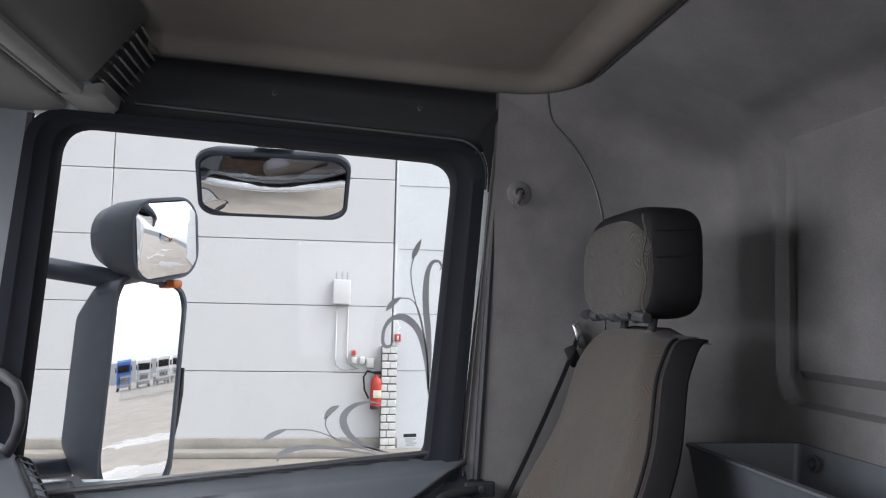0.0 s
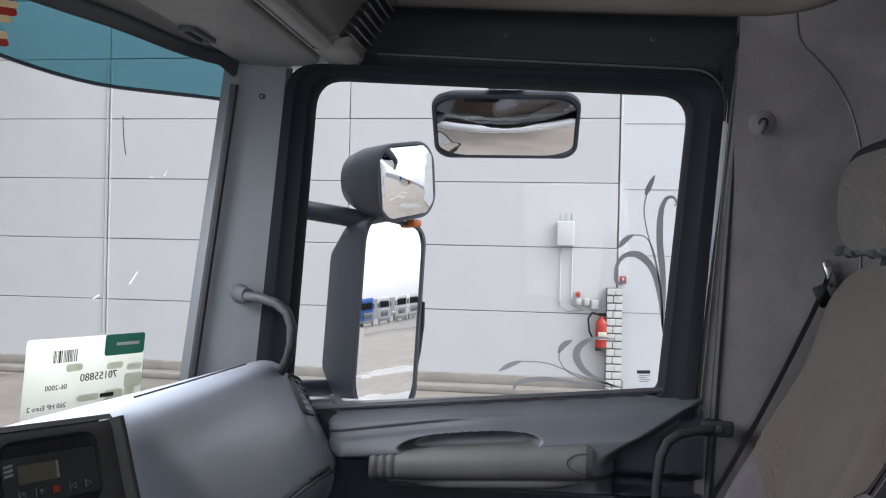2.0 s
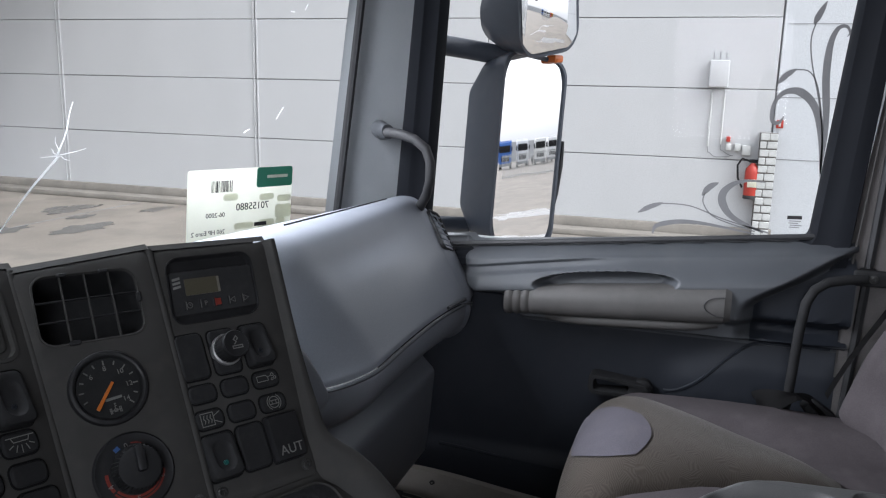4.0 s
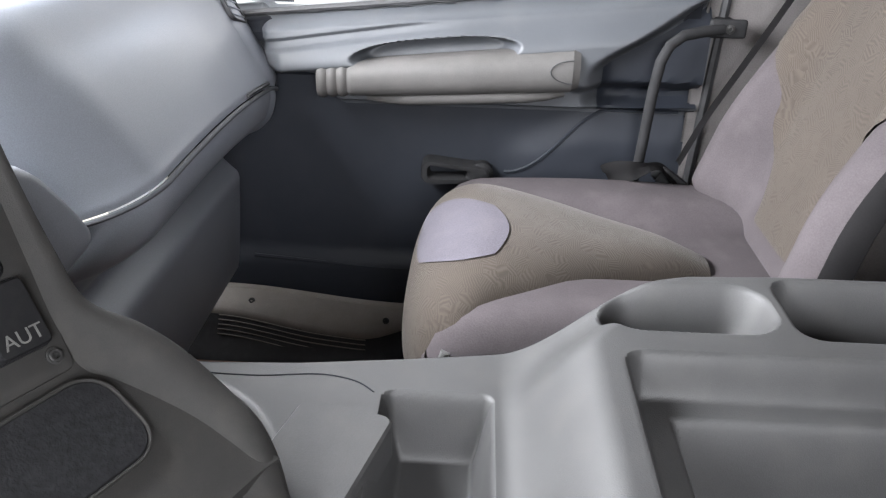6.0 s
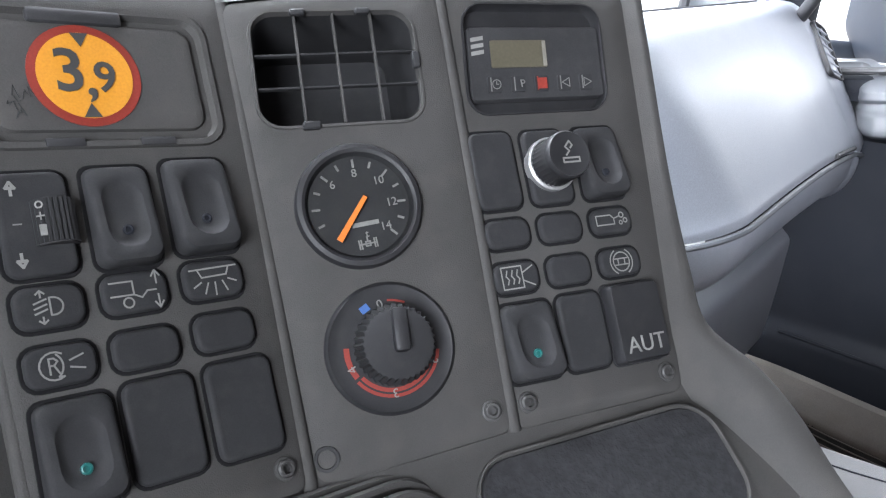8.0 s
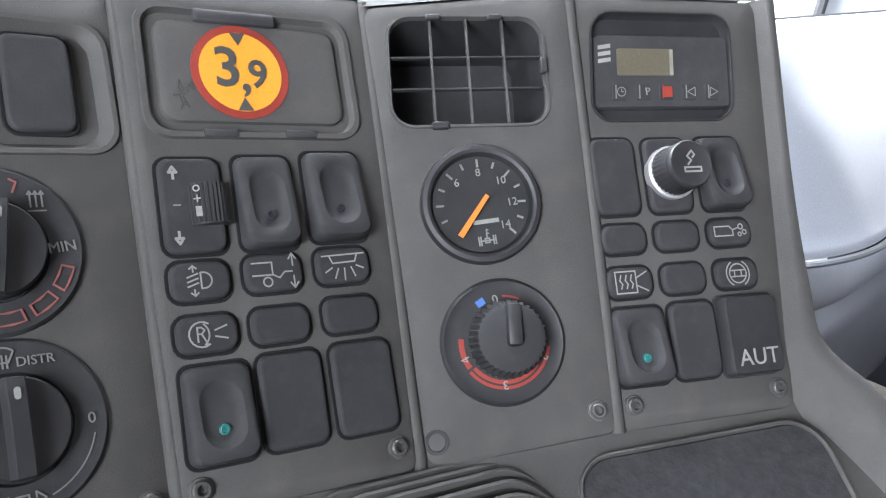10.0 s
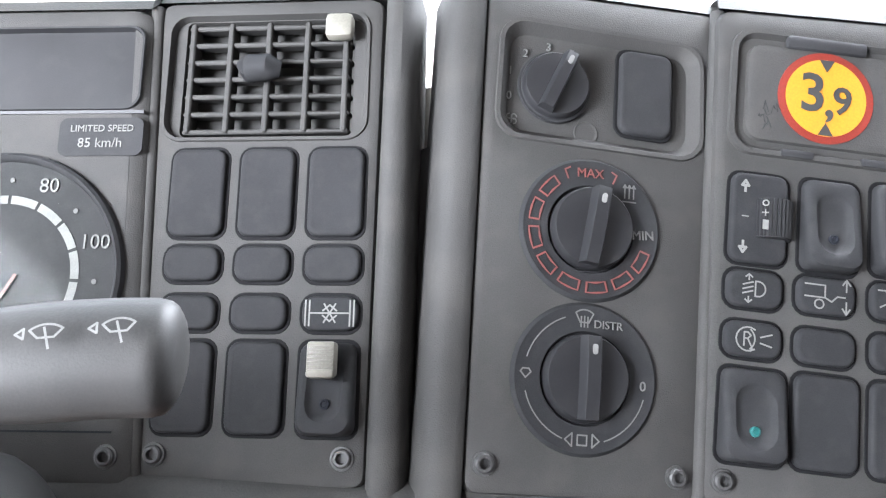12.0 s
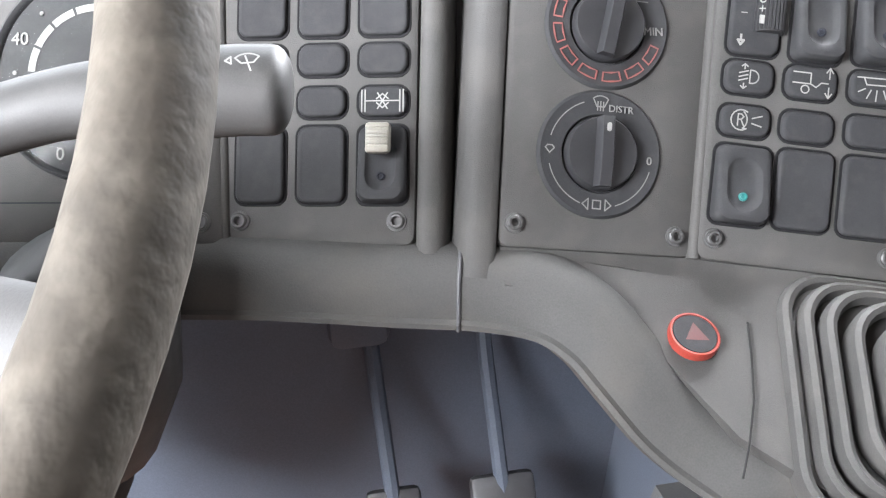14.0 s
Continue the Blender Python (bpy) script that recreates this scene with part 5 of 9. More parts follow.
SIGN = {
    "headlamp": [arc(0.15, 0, 0.45, -90, 90) + [(0.15, 0.45), (0.0, 0.45), (0.0, -0.45), (0.15, -0.45)], [(-0.15, 0.4), (-0.75, 0.2)], [(-0.15, 0.13), (-0.75, -0.07)], [(-0.15, -0.13), (-0.75, -0.33)], [(-0.4, 0.5), (-0.4, 0.85), (-0.6, 0.68)], [(-0.4, 0.85), (-0.2, 0.68)], [(-0.4, -0.5), (-0.4, -0.85), (-0.6, -0.68)], [(-0.4, -0.85), (-0.2, -0.68)]],
    "trailer": [[(-1.0, 0.45), (-0.1, 0.45), (-0.1, -0.1), (-1.0, -0.1)], arc(-0.35, -0.4, 0.2, 0, 360), [(-0.1, -0.1), (0.2, -0.25), (0.45, 0.0), (0.8, 0.0)], [(0.85, 0.25), (0.85, 0.8), (0.68, 0.55)], [(0.85, 0.8), (1.02, 0.55)], [(0.85, -0.2), (0.85, -0.75), (0.68, -0.5)], [(0.85, -0.75), (1.02, -0.5)]],
    "beacon": [[(-1.05, 0.45), (1.05, 0.5)], [(-0.7, 0.45), (-0.55, 0.1), (0.55, 0.14), (0.7, 0.48)], [(-0.95, -0.3), (-0.6, -0.1)], [(-0.5, -0.6), (-0.3, -0.15)], [(-0.03, -0.7), (0.0, -0.15)], [(0.5, -0.55), (0.33, -0.12)], [(0.95, -0.2), (0.6, -0.05)]],
    "rear": [arc(-0.3, 0, 0.62, 55, 305) + arc(-0.6, 0, 0.66, -50, 50), [(-0.5, -0.35), (-0.5, 0.35), (-0.3, 0.35), (-0.15, 0.2), (-0.3, 0.03), (-0.5, 0.03)], [(-0.3, 0.0), (-0.12, -0.35)], [(0.35, 0.15), (0.95, 0.35)], [(0.35, -0.15), (0.95, -0.3)]],
    "axle": [[(-1.05, 0.55), (-1.05, -0.55)], [(-0.88, 0.55), (-0.88, -0.55)], [(1.05, 0.55), (1.05, -0.55)], [(0.88, 0.55), (0.88, -0.55)], [(-0.88, 0), (0.88, 0)], [(-0.25, 0.4), (0.25, -0.4)], [(-0.25, -0.4), (0.25, 0.4)], [(-0.3, 0.1), (0, 0.35), (0.3, 0.1)], [(-0.3, -0.1), (0, -0.35), (0.3, -0.1)]],
    "tipper": [[(-1.0, 0.3), (-0.1, 0.3), (0.1, 0.1), (0.1, -0.2), (-1.0, -0.2), (-1.0, 0.3)], [(0.1, 0.1), (0.45, 0.2)], arc(0.6, 0.25, 0.14, 0, 360, 8), arc(0.8, -0.05, 0.12, 0, 360, 8), arc(0.5, -0.15, 0.1, 0, 360, 8)],
    "lock": [arc(0, 0, 0.62, 0, 360, 20), [(-0.5, 0.2), (0.5, 0.2)], [(-0.5, -0.2), (0.5, -0.2)], [(-0.25, 0.2), (-0.25, -0.2), (0.25, -0.2), (0.25, 0.2)], arc(0, 0, 0.85, 120, 240), arc(0, 0, 0.85, -60, 60)],
    "heater": [[(-0.95, 0.6), (0.3, 0.6), (0.3, -0.6), (-0.95, -0.6), (-0.95, 0.6)], [(0.3, 0.2), (1.0, 0.55)], [(0.3, -0.2), (1.0, -0.55)], [(-0.65, -0.35), (-0.55, -0.1), (-0.7, 0.1), (-0.6, 0.4)], [(-0.32, -0.35), (-0.22, -0.1), (-0.37, 0.1), (-0.27, 0.4)], [(0.0, -0.35), (0.1, -0.1), (-0.05, 0.1), (0.05, 0.4)]],
    "lighter": [[(-0.6, -0.6), (0.7, -0.6), (0.7, -0.3), (-0.6, -0.3), (-0.6, -0.6)], [(-0.3, -0.1), (0.0, 0.2), (-0.3, 0.5), (0.1, 0.9)], [(0.1, 0.9), (0.3, 0.6), (0.1, 0.4)]],
    "fan": [arc(0.25, 0.25, 0.3, 0, 300, 8), arc(-0.25, 0.25, 0.3, 90, 390, 8), arc(-0.25, -0.25, 0.3, 180, 480, 8), arc(0.25, -0.25, 0.3, 270, 570, 8)],
    "warm_feet": [[(-0.6, -0.8), (0.6, -0.8)], [(-0.4, -0.5), (-0.4, 0.7), (-0.55, 0.45)], [(-0.4, 0.7), (-0.25, 0.45)], [(0, -0.5), (0, 0.7), (-0.15, 0.45)], [(0, 0.7), (0.15, 0.45)], [(0.4, -0.5), (0.4, 0.7), (0.25, 0.45)], [(0.4, 0.7), (0.55, 0.45)]],
    "screen": [[(-0.8, 0.5), (-0.4, -0.3), (0.4, -0.3), (0.8, 0.5)] + arc(0, -0.35, 1.17, 47, 133, 8), [(-0.3, -0.7), (-0.3, 0.2)], [(0, -0.7), (0, 0.25)], [(0.3, -0.7), (0.3, 0.2)]],
    "flow": [[(-1.1, 0), (-0.65, 0.4), (-0.65, -0.4), (-1.1, 0)], [(-0.3, 0.3), (0.3, 0.3), (0.3, -0.3), (-0.3, -0.3), (-0.3, 0.3)], [(1.1, 0), (0.65, 0.4), (0.65, -0.4), (1.1, 0)]],
    "down": [[(-0.35, 0.4), (-0.6, 0.05), (0, -0.6), (0.6, 0.05), (0.35, 0.4), (-0.35, 0.4)]],
    "wiper": [arc(0, -0.7, 1.1, 50, 130, 10) + [(-0.45, -0.15), (-0.35, -0.25), (0.35, -0.25), (0.7, 0.15)], [(0.15, -0.8), (-0.1, 0.25)], [(-1.3, 0.0), (-0.95, 0.25), (-0.95, -0.25), (-1.3, 0.0)]],
}


def pillow(p, u0, u1, v0, v1, sign=None, scale=0.0085):
    b = blank(p, u0, u1, v0, v1, False)
    if sign:
        strokes(b, "symbol", SIGN[sign], (u0 + u1) / 2 * mm, (v0 + v1) / 2 * mm, scale)
    return b


COLS = ((-3.5, 25.5), (30, 58.5), (63, 91.5))
ROWS = ((98, 142), (77, 95), (54.5, 72), (8.5, 51))


def foot_screws(p, left=0.0, right=88.0, hole=None):
    for u in (left, right):
        if u is not None:
            screw("screw", p, pose(u * mm, 0, 0.0002), 0.0042)


def panel_vent_switches():
    p = thing("control_panel", PANEL[1], "charcoal dashboard panel with air vent and blank switch covers", "control panel")
    part("faceplate", plate(1), M["panel"], p)
    vent_grille(p, 40, 179, 101, 66)
    for r in range(4):
        for c in range(3):
            (u0, u1), (v0, v1) = COLS[c], ROWS[r]
            if r in (0, 3):
                if r == 3 and c == 2:
                    lock_switch(p, u0, u1, v0, v1)
                else:
                    blank(p, u0, u1, v0, v1, True)
            else:
                pillow(p, u0, u1, v0, v1, "axle" if (r, c) == (2, 2) else None, 0.0105)
    foot_screws(p, 0, 85)
    return p


def lock_switch(p, u0, u1, v0, v1):
    s = rocker(p, u0, u1, v0, v1)
    u, v = (u0 + u1) / 2 * mm, (v0 + v1) / 2 * mm
    bm = B()
    box(bm, (u - 0.0005, v + 0.0125, 0.0110), (0.0125, 0.0150, 0.008), 0.0015, 2)
    t = part("safety_catch", bm, M["ivory"], s, "cream ribbed safety catch")
    for k in range(6):
        bm = B()
        box(bm, (u - 0.0005, v + 0.0092 + 0.0017 * k, 0.0152), (0.0112, 0.0008, 0.0008), 0.0002, 1)
        part("rib", bm, M["ivory"], t)
    bm = B()
    box(bm, (u - 0.0005, v + 0.0062, 0.0128), (0.0125, 0.0042, 0.0066), 0.0018, 2)
    part("catch_lip", bm, M["ivory"], t)


def vent_grille(p, uc, vc, w, h):
    g = part("air_vent", rings(B(), uc * mm, vc * mm, [((w + 1) * mm, (h + 1) * mm, 0.011, -0.0002), (w * mm, h * mm, 0.010, 0.0012), ((w - 3) * mm, (h - 3) * mm, 0.009, 0.0012), ((w - 5) * mm, (h - 5) * mm, 0.008, -0.003), ((w - 16) * mm, (h - 6) * mm, 0.003, -0.003), ((w - 18) * mm, (h - 8) * mm, 0.002, -0.016)]), M["panel"], p, "framed air vent with a grid of slats")
    bm = B()
    box(bm, (uc * mm, vc * mm, -0.0155), ((w - 18) * mm, (h - 8) * mm, 0.001), 0.0)
    part("vent_shadow", bm, M["panel"], g)
    for k in range(7):
        v = vc - (h - 12) / 2 + (h - 12) * k / 6
        bm = B()
        box(bm, (uc * mm, v * mm, -0.0065), ((w - 19) * mm, 0.0024, 0.010), 0.0008, 1, pose(0, 0, 0, 10, 0, 0))
        part("slat", bm, M["panel"], g)
    for k in range(5):
        u = uc - (w - 24) / 2 + (w - 24) * k / 4
        bm = B()
        box(bm, (u * mm, vc * mm, -0.0055), (0.0030, (h - 9) * mm, 0.010), 0.0008, 1)
        part("vane", bm, M["panel"], g)
    bm = B()
    tube(bm, [((uc - 8) * mm, (vc + 2) * mm, -0.002), ((uc - 7) * mm, (vc + 2) * mm, 0.008)], 0.005, 12)
    tube(bm, [((uc - 7) * mm, (vc + 2) * mm, 0.004), ((uc + 3) * mm, (vc + 1.5) * mm, 0.006), ((uc + 8) * mm, (vc + 1) * mm, 0.004)], [0.0068, 0.0066, 0.004], 12)
    part("vent_knob", bm, M["key"], g)
    bm = B()
    box(bm, ((uc + 36) * mm, (vc + 23) * mm, 0.003), (0.0135, 0.0125, 0.008), 0.0025, 2)
    part("vent_tab", bm, M["ivory"], g, "off-white clip on the vent")


def dial(p, uc, vc, r, knob_r, turn, marks):
    d = part("dial", disc(B(), uc * mm, vc * mm, [((r + 0.6) * mm, -0.0004), (r * mm, 0.0012), ((r - 1.2) * mm, 0.0022), ((r - 2.5) * mm, 0.0018), ((knob_r + 1.5) * mm, 0.0016), ((knob_r + 0.6) * mm, -0.001)], 56), M["key"], p, "round control dial with printed scale")
    k = disc(B(), 0, 0, [(knob_r * mm, -0.001), ((knob_r - 0.3) * mm, 0.0052), ((knob_r - 1.2) * mm, 0.0066), ((knob_r * 0.5) * mm, 0.0070)], 44)
    kb = part("knob", k, M["shiny"], d)
    kb.matrix_local = pose(uc * mm, vc * mm, 0, 0, 0, turn)
    bm = B()
    w = knob_r * 0.36 * mm
    rows = []
    for s in (-1, -0.9, -0.5, 0, 0.5, 0.9, 1):
        y = s * knob_r * 0.93 * mm
        top = 0.0138 * (1 - 0.10 * abs(s) ** 3)
        rows.append([(-w * 0.72, y, 0.004), (-w * 0.52, y, top - 0.0012), (-w * 0.42, y, top), (w * 0.42, y, top), (w * 0.52, y, top - 0.0012), (w * 0.72, y, 0.004)])
    loft(bm, rows, around=True, cap=True)
    gb = part("grip", bm, M["shiny"], kb, "", 25)
    bm = rings(B(), 0, knob_r * 0.62 * mm, [(0.0022, 0.0046, 0.0011, 0.0120), (0.0022, 0.0046, 0.0011, 0.0141)], 4)
    part("pointer", bm, M["white"], gb, "white pointer mark")
    return d


def panel_heating():
    p = thing("control_panel", PANEL[2], "charcoal dashboard panel with three heating dials", "control panel")
    part("faceplate", plate(2), M["panel"], p)
    # fan tray
    t = part("tray", rings(B(), 47 * mm, 180 * mm, [(0.106, 0.063, 0.013, -0.0003), (0.105, 0.062, 0.0125, 0.0016), (0.101, 0.058, 0.011, 0.0014), (0.092, 0.050, 0.009, -0.0048)]), M["panel"], p, "shallow tray for the fan switch")
    d = dial(p, 23.5, 178.5, 17.6, 16.6, -22, None)
    d.location.z = -0.0035
    for txt, du, dv in (("2", -15, 17), ("3", -3.5, 22), ("4", 8.5, 20.5), ("1", -22, 7), ("0", -22, -6)):
        letters("digit", txt, 0.0058, pose((23.5 + du) * mm, (177.5 + dv) * mm, -0.0040 + 0.0003), M["grey_print"], t)
    strokes(t, "symbol", SIGN["fan"], 3.5 * mm, 160 * mm, 0.0045, 0.0003, -0.0038, M["grey_print"])
    bm = disc(B(), 41 * mm, 158 * mm, [(0.0062, -0.0046), (0.0058, -0.0040), (0.005, -0.0044)], 24)
    part("plug", bm, M["panel"], t)
    b = blank(p, 54.5, 84.5, 158.5, 203.5, True)
    b.location.z = -0.002
    # temperature dial
    d = dial(p, 43.5, 109, 34, 19.6, -8, None)
    for k in range(10):
        a0 = 78 + 27.5 * k + 24
        lw = 0.00042
        if k in (0, 9):
            continue
        ang0, ang1 = a0, a0 + 20
        pts = arc(0, 0, 1.0, ang0, ang1, 4) + arc(0, 0, 0.84, ang1, ang0, 4)
        ring = [Vector((43.5 * mm + x * 0.0302, 109 * mm + y * 0.0302, 0.0024)) for x, y in pts]
        mid = sum(ring, Vector()) / len(ring)
        bm = loft(B(), [[q + (q - mid).normalized() * lw for q in ring], [q - (q - mid).normalized() * 1.4 * lw for q in ring]], around=True)
        part("scale_mark", bm, M["red_print"], d, "dull red scale mark", sharp=0)
    letters("word", "MAX", 0.0062, pose(42.0 * mm, 135.6 * mm, 0.0022, 0, 0, 2), M["red_print"], d)
    letters("word", "MIN", 0.0062, pose(69.0 * mm, 108.5 * mm, 0.0022, 0, 0, 5), M["grey_print"], d)
    strokes(d, "bracket", [[(-0.25, -0.35), (-0.5, 0.25), (-0.15, 0.45)]], 33 * mm, 134.5 * mm, 0.007, 0.0004, 0.0024, M["red_print"])
    strokes(d, "bracket", [[(0.25, -0.35), (0.5, 0.25), (0.15, 0.45)]], 51.5 * mm, 134.5 * mm, 0.007, 0.0004, 0.0024, M["red_print"])
    strokes(d, "symbol", SIGN["warm_feet"], 61.5 * mm, 128.5 * mm, 0.0055, 0.00035, 0.0024, M["grey_print"])
    # air distribution dial
    d = dial(p, 43.5, 40, 34, 19.6, 0, None)
    strokes(d, "symbol", SIGN["screen"], 42.0 * mm, 66.5 * mm, 0.0052, 0.00035, 0.0024, M["grey_print"])
    letters("word", "DISTR", 0.0052, pose(53.5 * mm, 64.5 * mm, 0.0022), M["grey_print"], d)
    strokes(d, "symbol", SIGN["flow"], 43 * mm, 13.0 * mm, 0.0072, 0.00035, 0.0024, M["grey_print"])
    strokes(d, "symbol", SIGN["down"], 15.8 * mm, 40.5 * mm, 0.0040, 0.00035, 0.0024, M["grey_print"])
    letters("digit", "0", 0.0062, pose(70.8 * mm, 38.5 * mm, 0.0022), M["grey_print"], d)
    for a0, a1 in ((112, 165), (196, 250), (290, 345)):
        strokes(d, "scale_line", [arc(0, 0, 1, a0, a1, 10)], 43.5 * mm, 40 * mm, 0.0285, 0.0003, 0.0024, M["grey_print"])
    foot_screws(p, 0, 88.5)


def panel_sign():
    p = thing("control_panel", PANEL[3], "charcoal dashboard panel with switches and a height sticker", "control panel")
    part("faceplate", plate(3), M["panel"], p)
    t = part("pocket_lid", rings(B(), 46 * mm, 186 * mm, [(0.106, 0.066, 0.012, -0.0003), (0.105, 0.065, 0.0115, 0.0022), (0.100, 0.060, 0.010, 0.0022), (0.097, 0.057, 0.009, -0.0012), (0.089, 0.050, 0.007, -0.0012), (0.088, 0.049, 0.007, 0.0010), (0.085, 0.046, 0.006, 0.0016)]), M["panel"], p, "framed pocket lid")
    bm = B()
    box(bm, (40 * mm, 213.5 * mm, 0.001), (0.04, 0.007, 0.005), 0.002)
    part("lid_catch", bm, M["gloss"], t)
    for u in (27, 66):
        bm = B()
        box(bm, (u * mm, 155.5 * mm, 0.001), (0.016, 0.004, 0.004), 0.001)
        part("hinge", bm, M["gloss"], t)
    s = part("height_sticker", disc(B(), 40 * mm, 186 * mm, [(0.0235, 0.0016), (0.0235, 0.0021)], 48), M["dull_red"], t, "round red and yellow height limit sticker")
    part("sticker_field", disc(B(), 40 * mm, 186 * mm, [(0.0198, 0.0019), (0.0198, 0.0024)], 48), M["yellow"], s, "yellow sticker field")
    letters("digit", "3", 0.0275, pose(33.4 * mm, 187 * mm, 0.0026), M["black"], s, bold=0.0004)
    letters("digit", ",", 0.0245, pose(41.6 * mm, 184.0 * mm, 0.0026), M["black"], s, bold=0.0003)
    letters("digit", "9", 0.0195, pose(48.0 * mm, 184.5 * mm, 0.0026), M["black"], s, bold=0.0003)
    for v, sg in ((203.5, -1), (168.5, 1)):
        bm = B()
        bm.faces.new([bm.verts.new((40 * mm + x, v * mm + sg * y, 0.0027)) for x, y in ((-0.0038, -0.002), (0.0038, -0.002), (0.0, 0.0045))])
        part("arrowhead", bm, M["black"], s, sharp=0)
    rnd = random.Random(5)
    bm = B()
    for k in range(9):
        x, y = 8 + 9 * rnd.random(), 168 + 9 * rnd.random()
        tube(bm, [(x * mm, y * mm, 0.0017), ((x + 4 * rnd.random() - 2) * mm, (y + 9 * rnd.random() - 4) * mm, 0.0017), ((x + 3 * rnd.random()) * mm, (y + 6 * rnd.random() - 3) * mm, 0.0017)], 0.00025, 4)
    part("scratches", bm, M["gloss"], t)
    # headlamp leveller
    lv = blank(p, -5, 25, 99, 144, True)
    bm = B()
    tube(bm, [(17 * mm, 121.5 * mm - 0.0095, -0.0005), (17 * mm, 121.5 * mm + 0.0095, -0.0005)], 0.0085, 20)
    wl = part("thumb_wheel", bm, M["gloss"], lv)
    for k in range(11):
        a = radians(lerp(25, 155, k / 10))
        bm = B()
        box(bm, (17 * mm + 0.0086 * math.cos(a), 121.5 * mm, -0.0005 + 0.0086 * math.sin(a)), (0.0012, 0.018, 0.0012), 0.0)
        part("wheel_rib", bm, M["key"], wl)
    for txt, v in (("o", 128.5), ("+", 123), (".", 125)):
        letters("digit", txt, 0.0066, pose(11 * mm, v * mm, 0.0070, 0, -20, 0), M["white"], lv)
    bm = B()
    box(bm, (11.2 * mm, 117.5 * mm, 0.0072), (0.0026, 0.0045, 0.0006), 0.0)
    part("wheel_mark", bm, M["white"], lv)
    for v, sg in ((136, 1), (107, -1)):
        strokes(lv, "arrow", [[(0, -0.6 * sg), (0, 0.2 * sg)], [(-0.4, 0.1 * sg), (0, 0.7 * sg), (0.4, 0.1 * sg), (-0.4, 0.1 * sg)]], 2.5 * mm, v * mm, 0.0042, 0.0006, 0.0034)
    strokes(lv, "dash_mark", [[(-0.5, 0), (0.5, 0)]], 3 * mm, 121.5 * mm, 0.003, 0.0003, 0.0034)
    rocker(p, 29, 59, 99, 145)
    rocker(p, 63, 95, 101, 147, press=True)
    pillow(p, -5, 24, 78, 97, "headlamp", 0.0078)
    pillow(p, 28, 58, 79, 98, "trailer", 0.0105)
    pillow(p, 62.5, 93, 80, 99, "beacon", 0.0105)
    pillow(p, -5, 24.5, 55, 73, "rear", 0.0088)
    pillow(p, 28, 58.5, 55.5, 73.5)
    pillow(p, 63, 93.5, 56.5, 75)
    rocker(p, -5, 27.5, 8, 51.5, lamp=True)
    blank(p, 28.5, 61, 8.5, 52.5, True)
    blank(p, 63.5, 97, 8.5, 53, True)
    foot_screws(p, 0, 93)


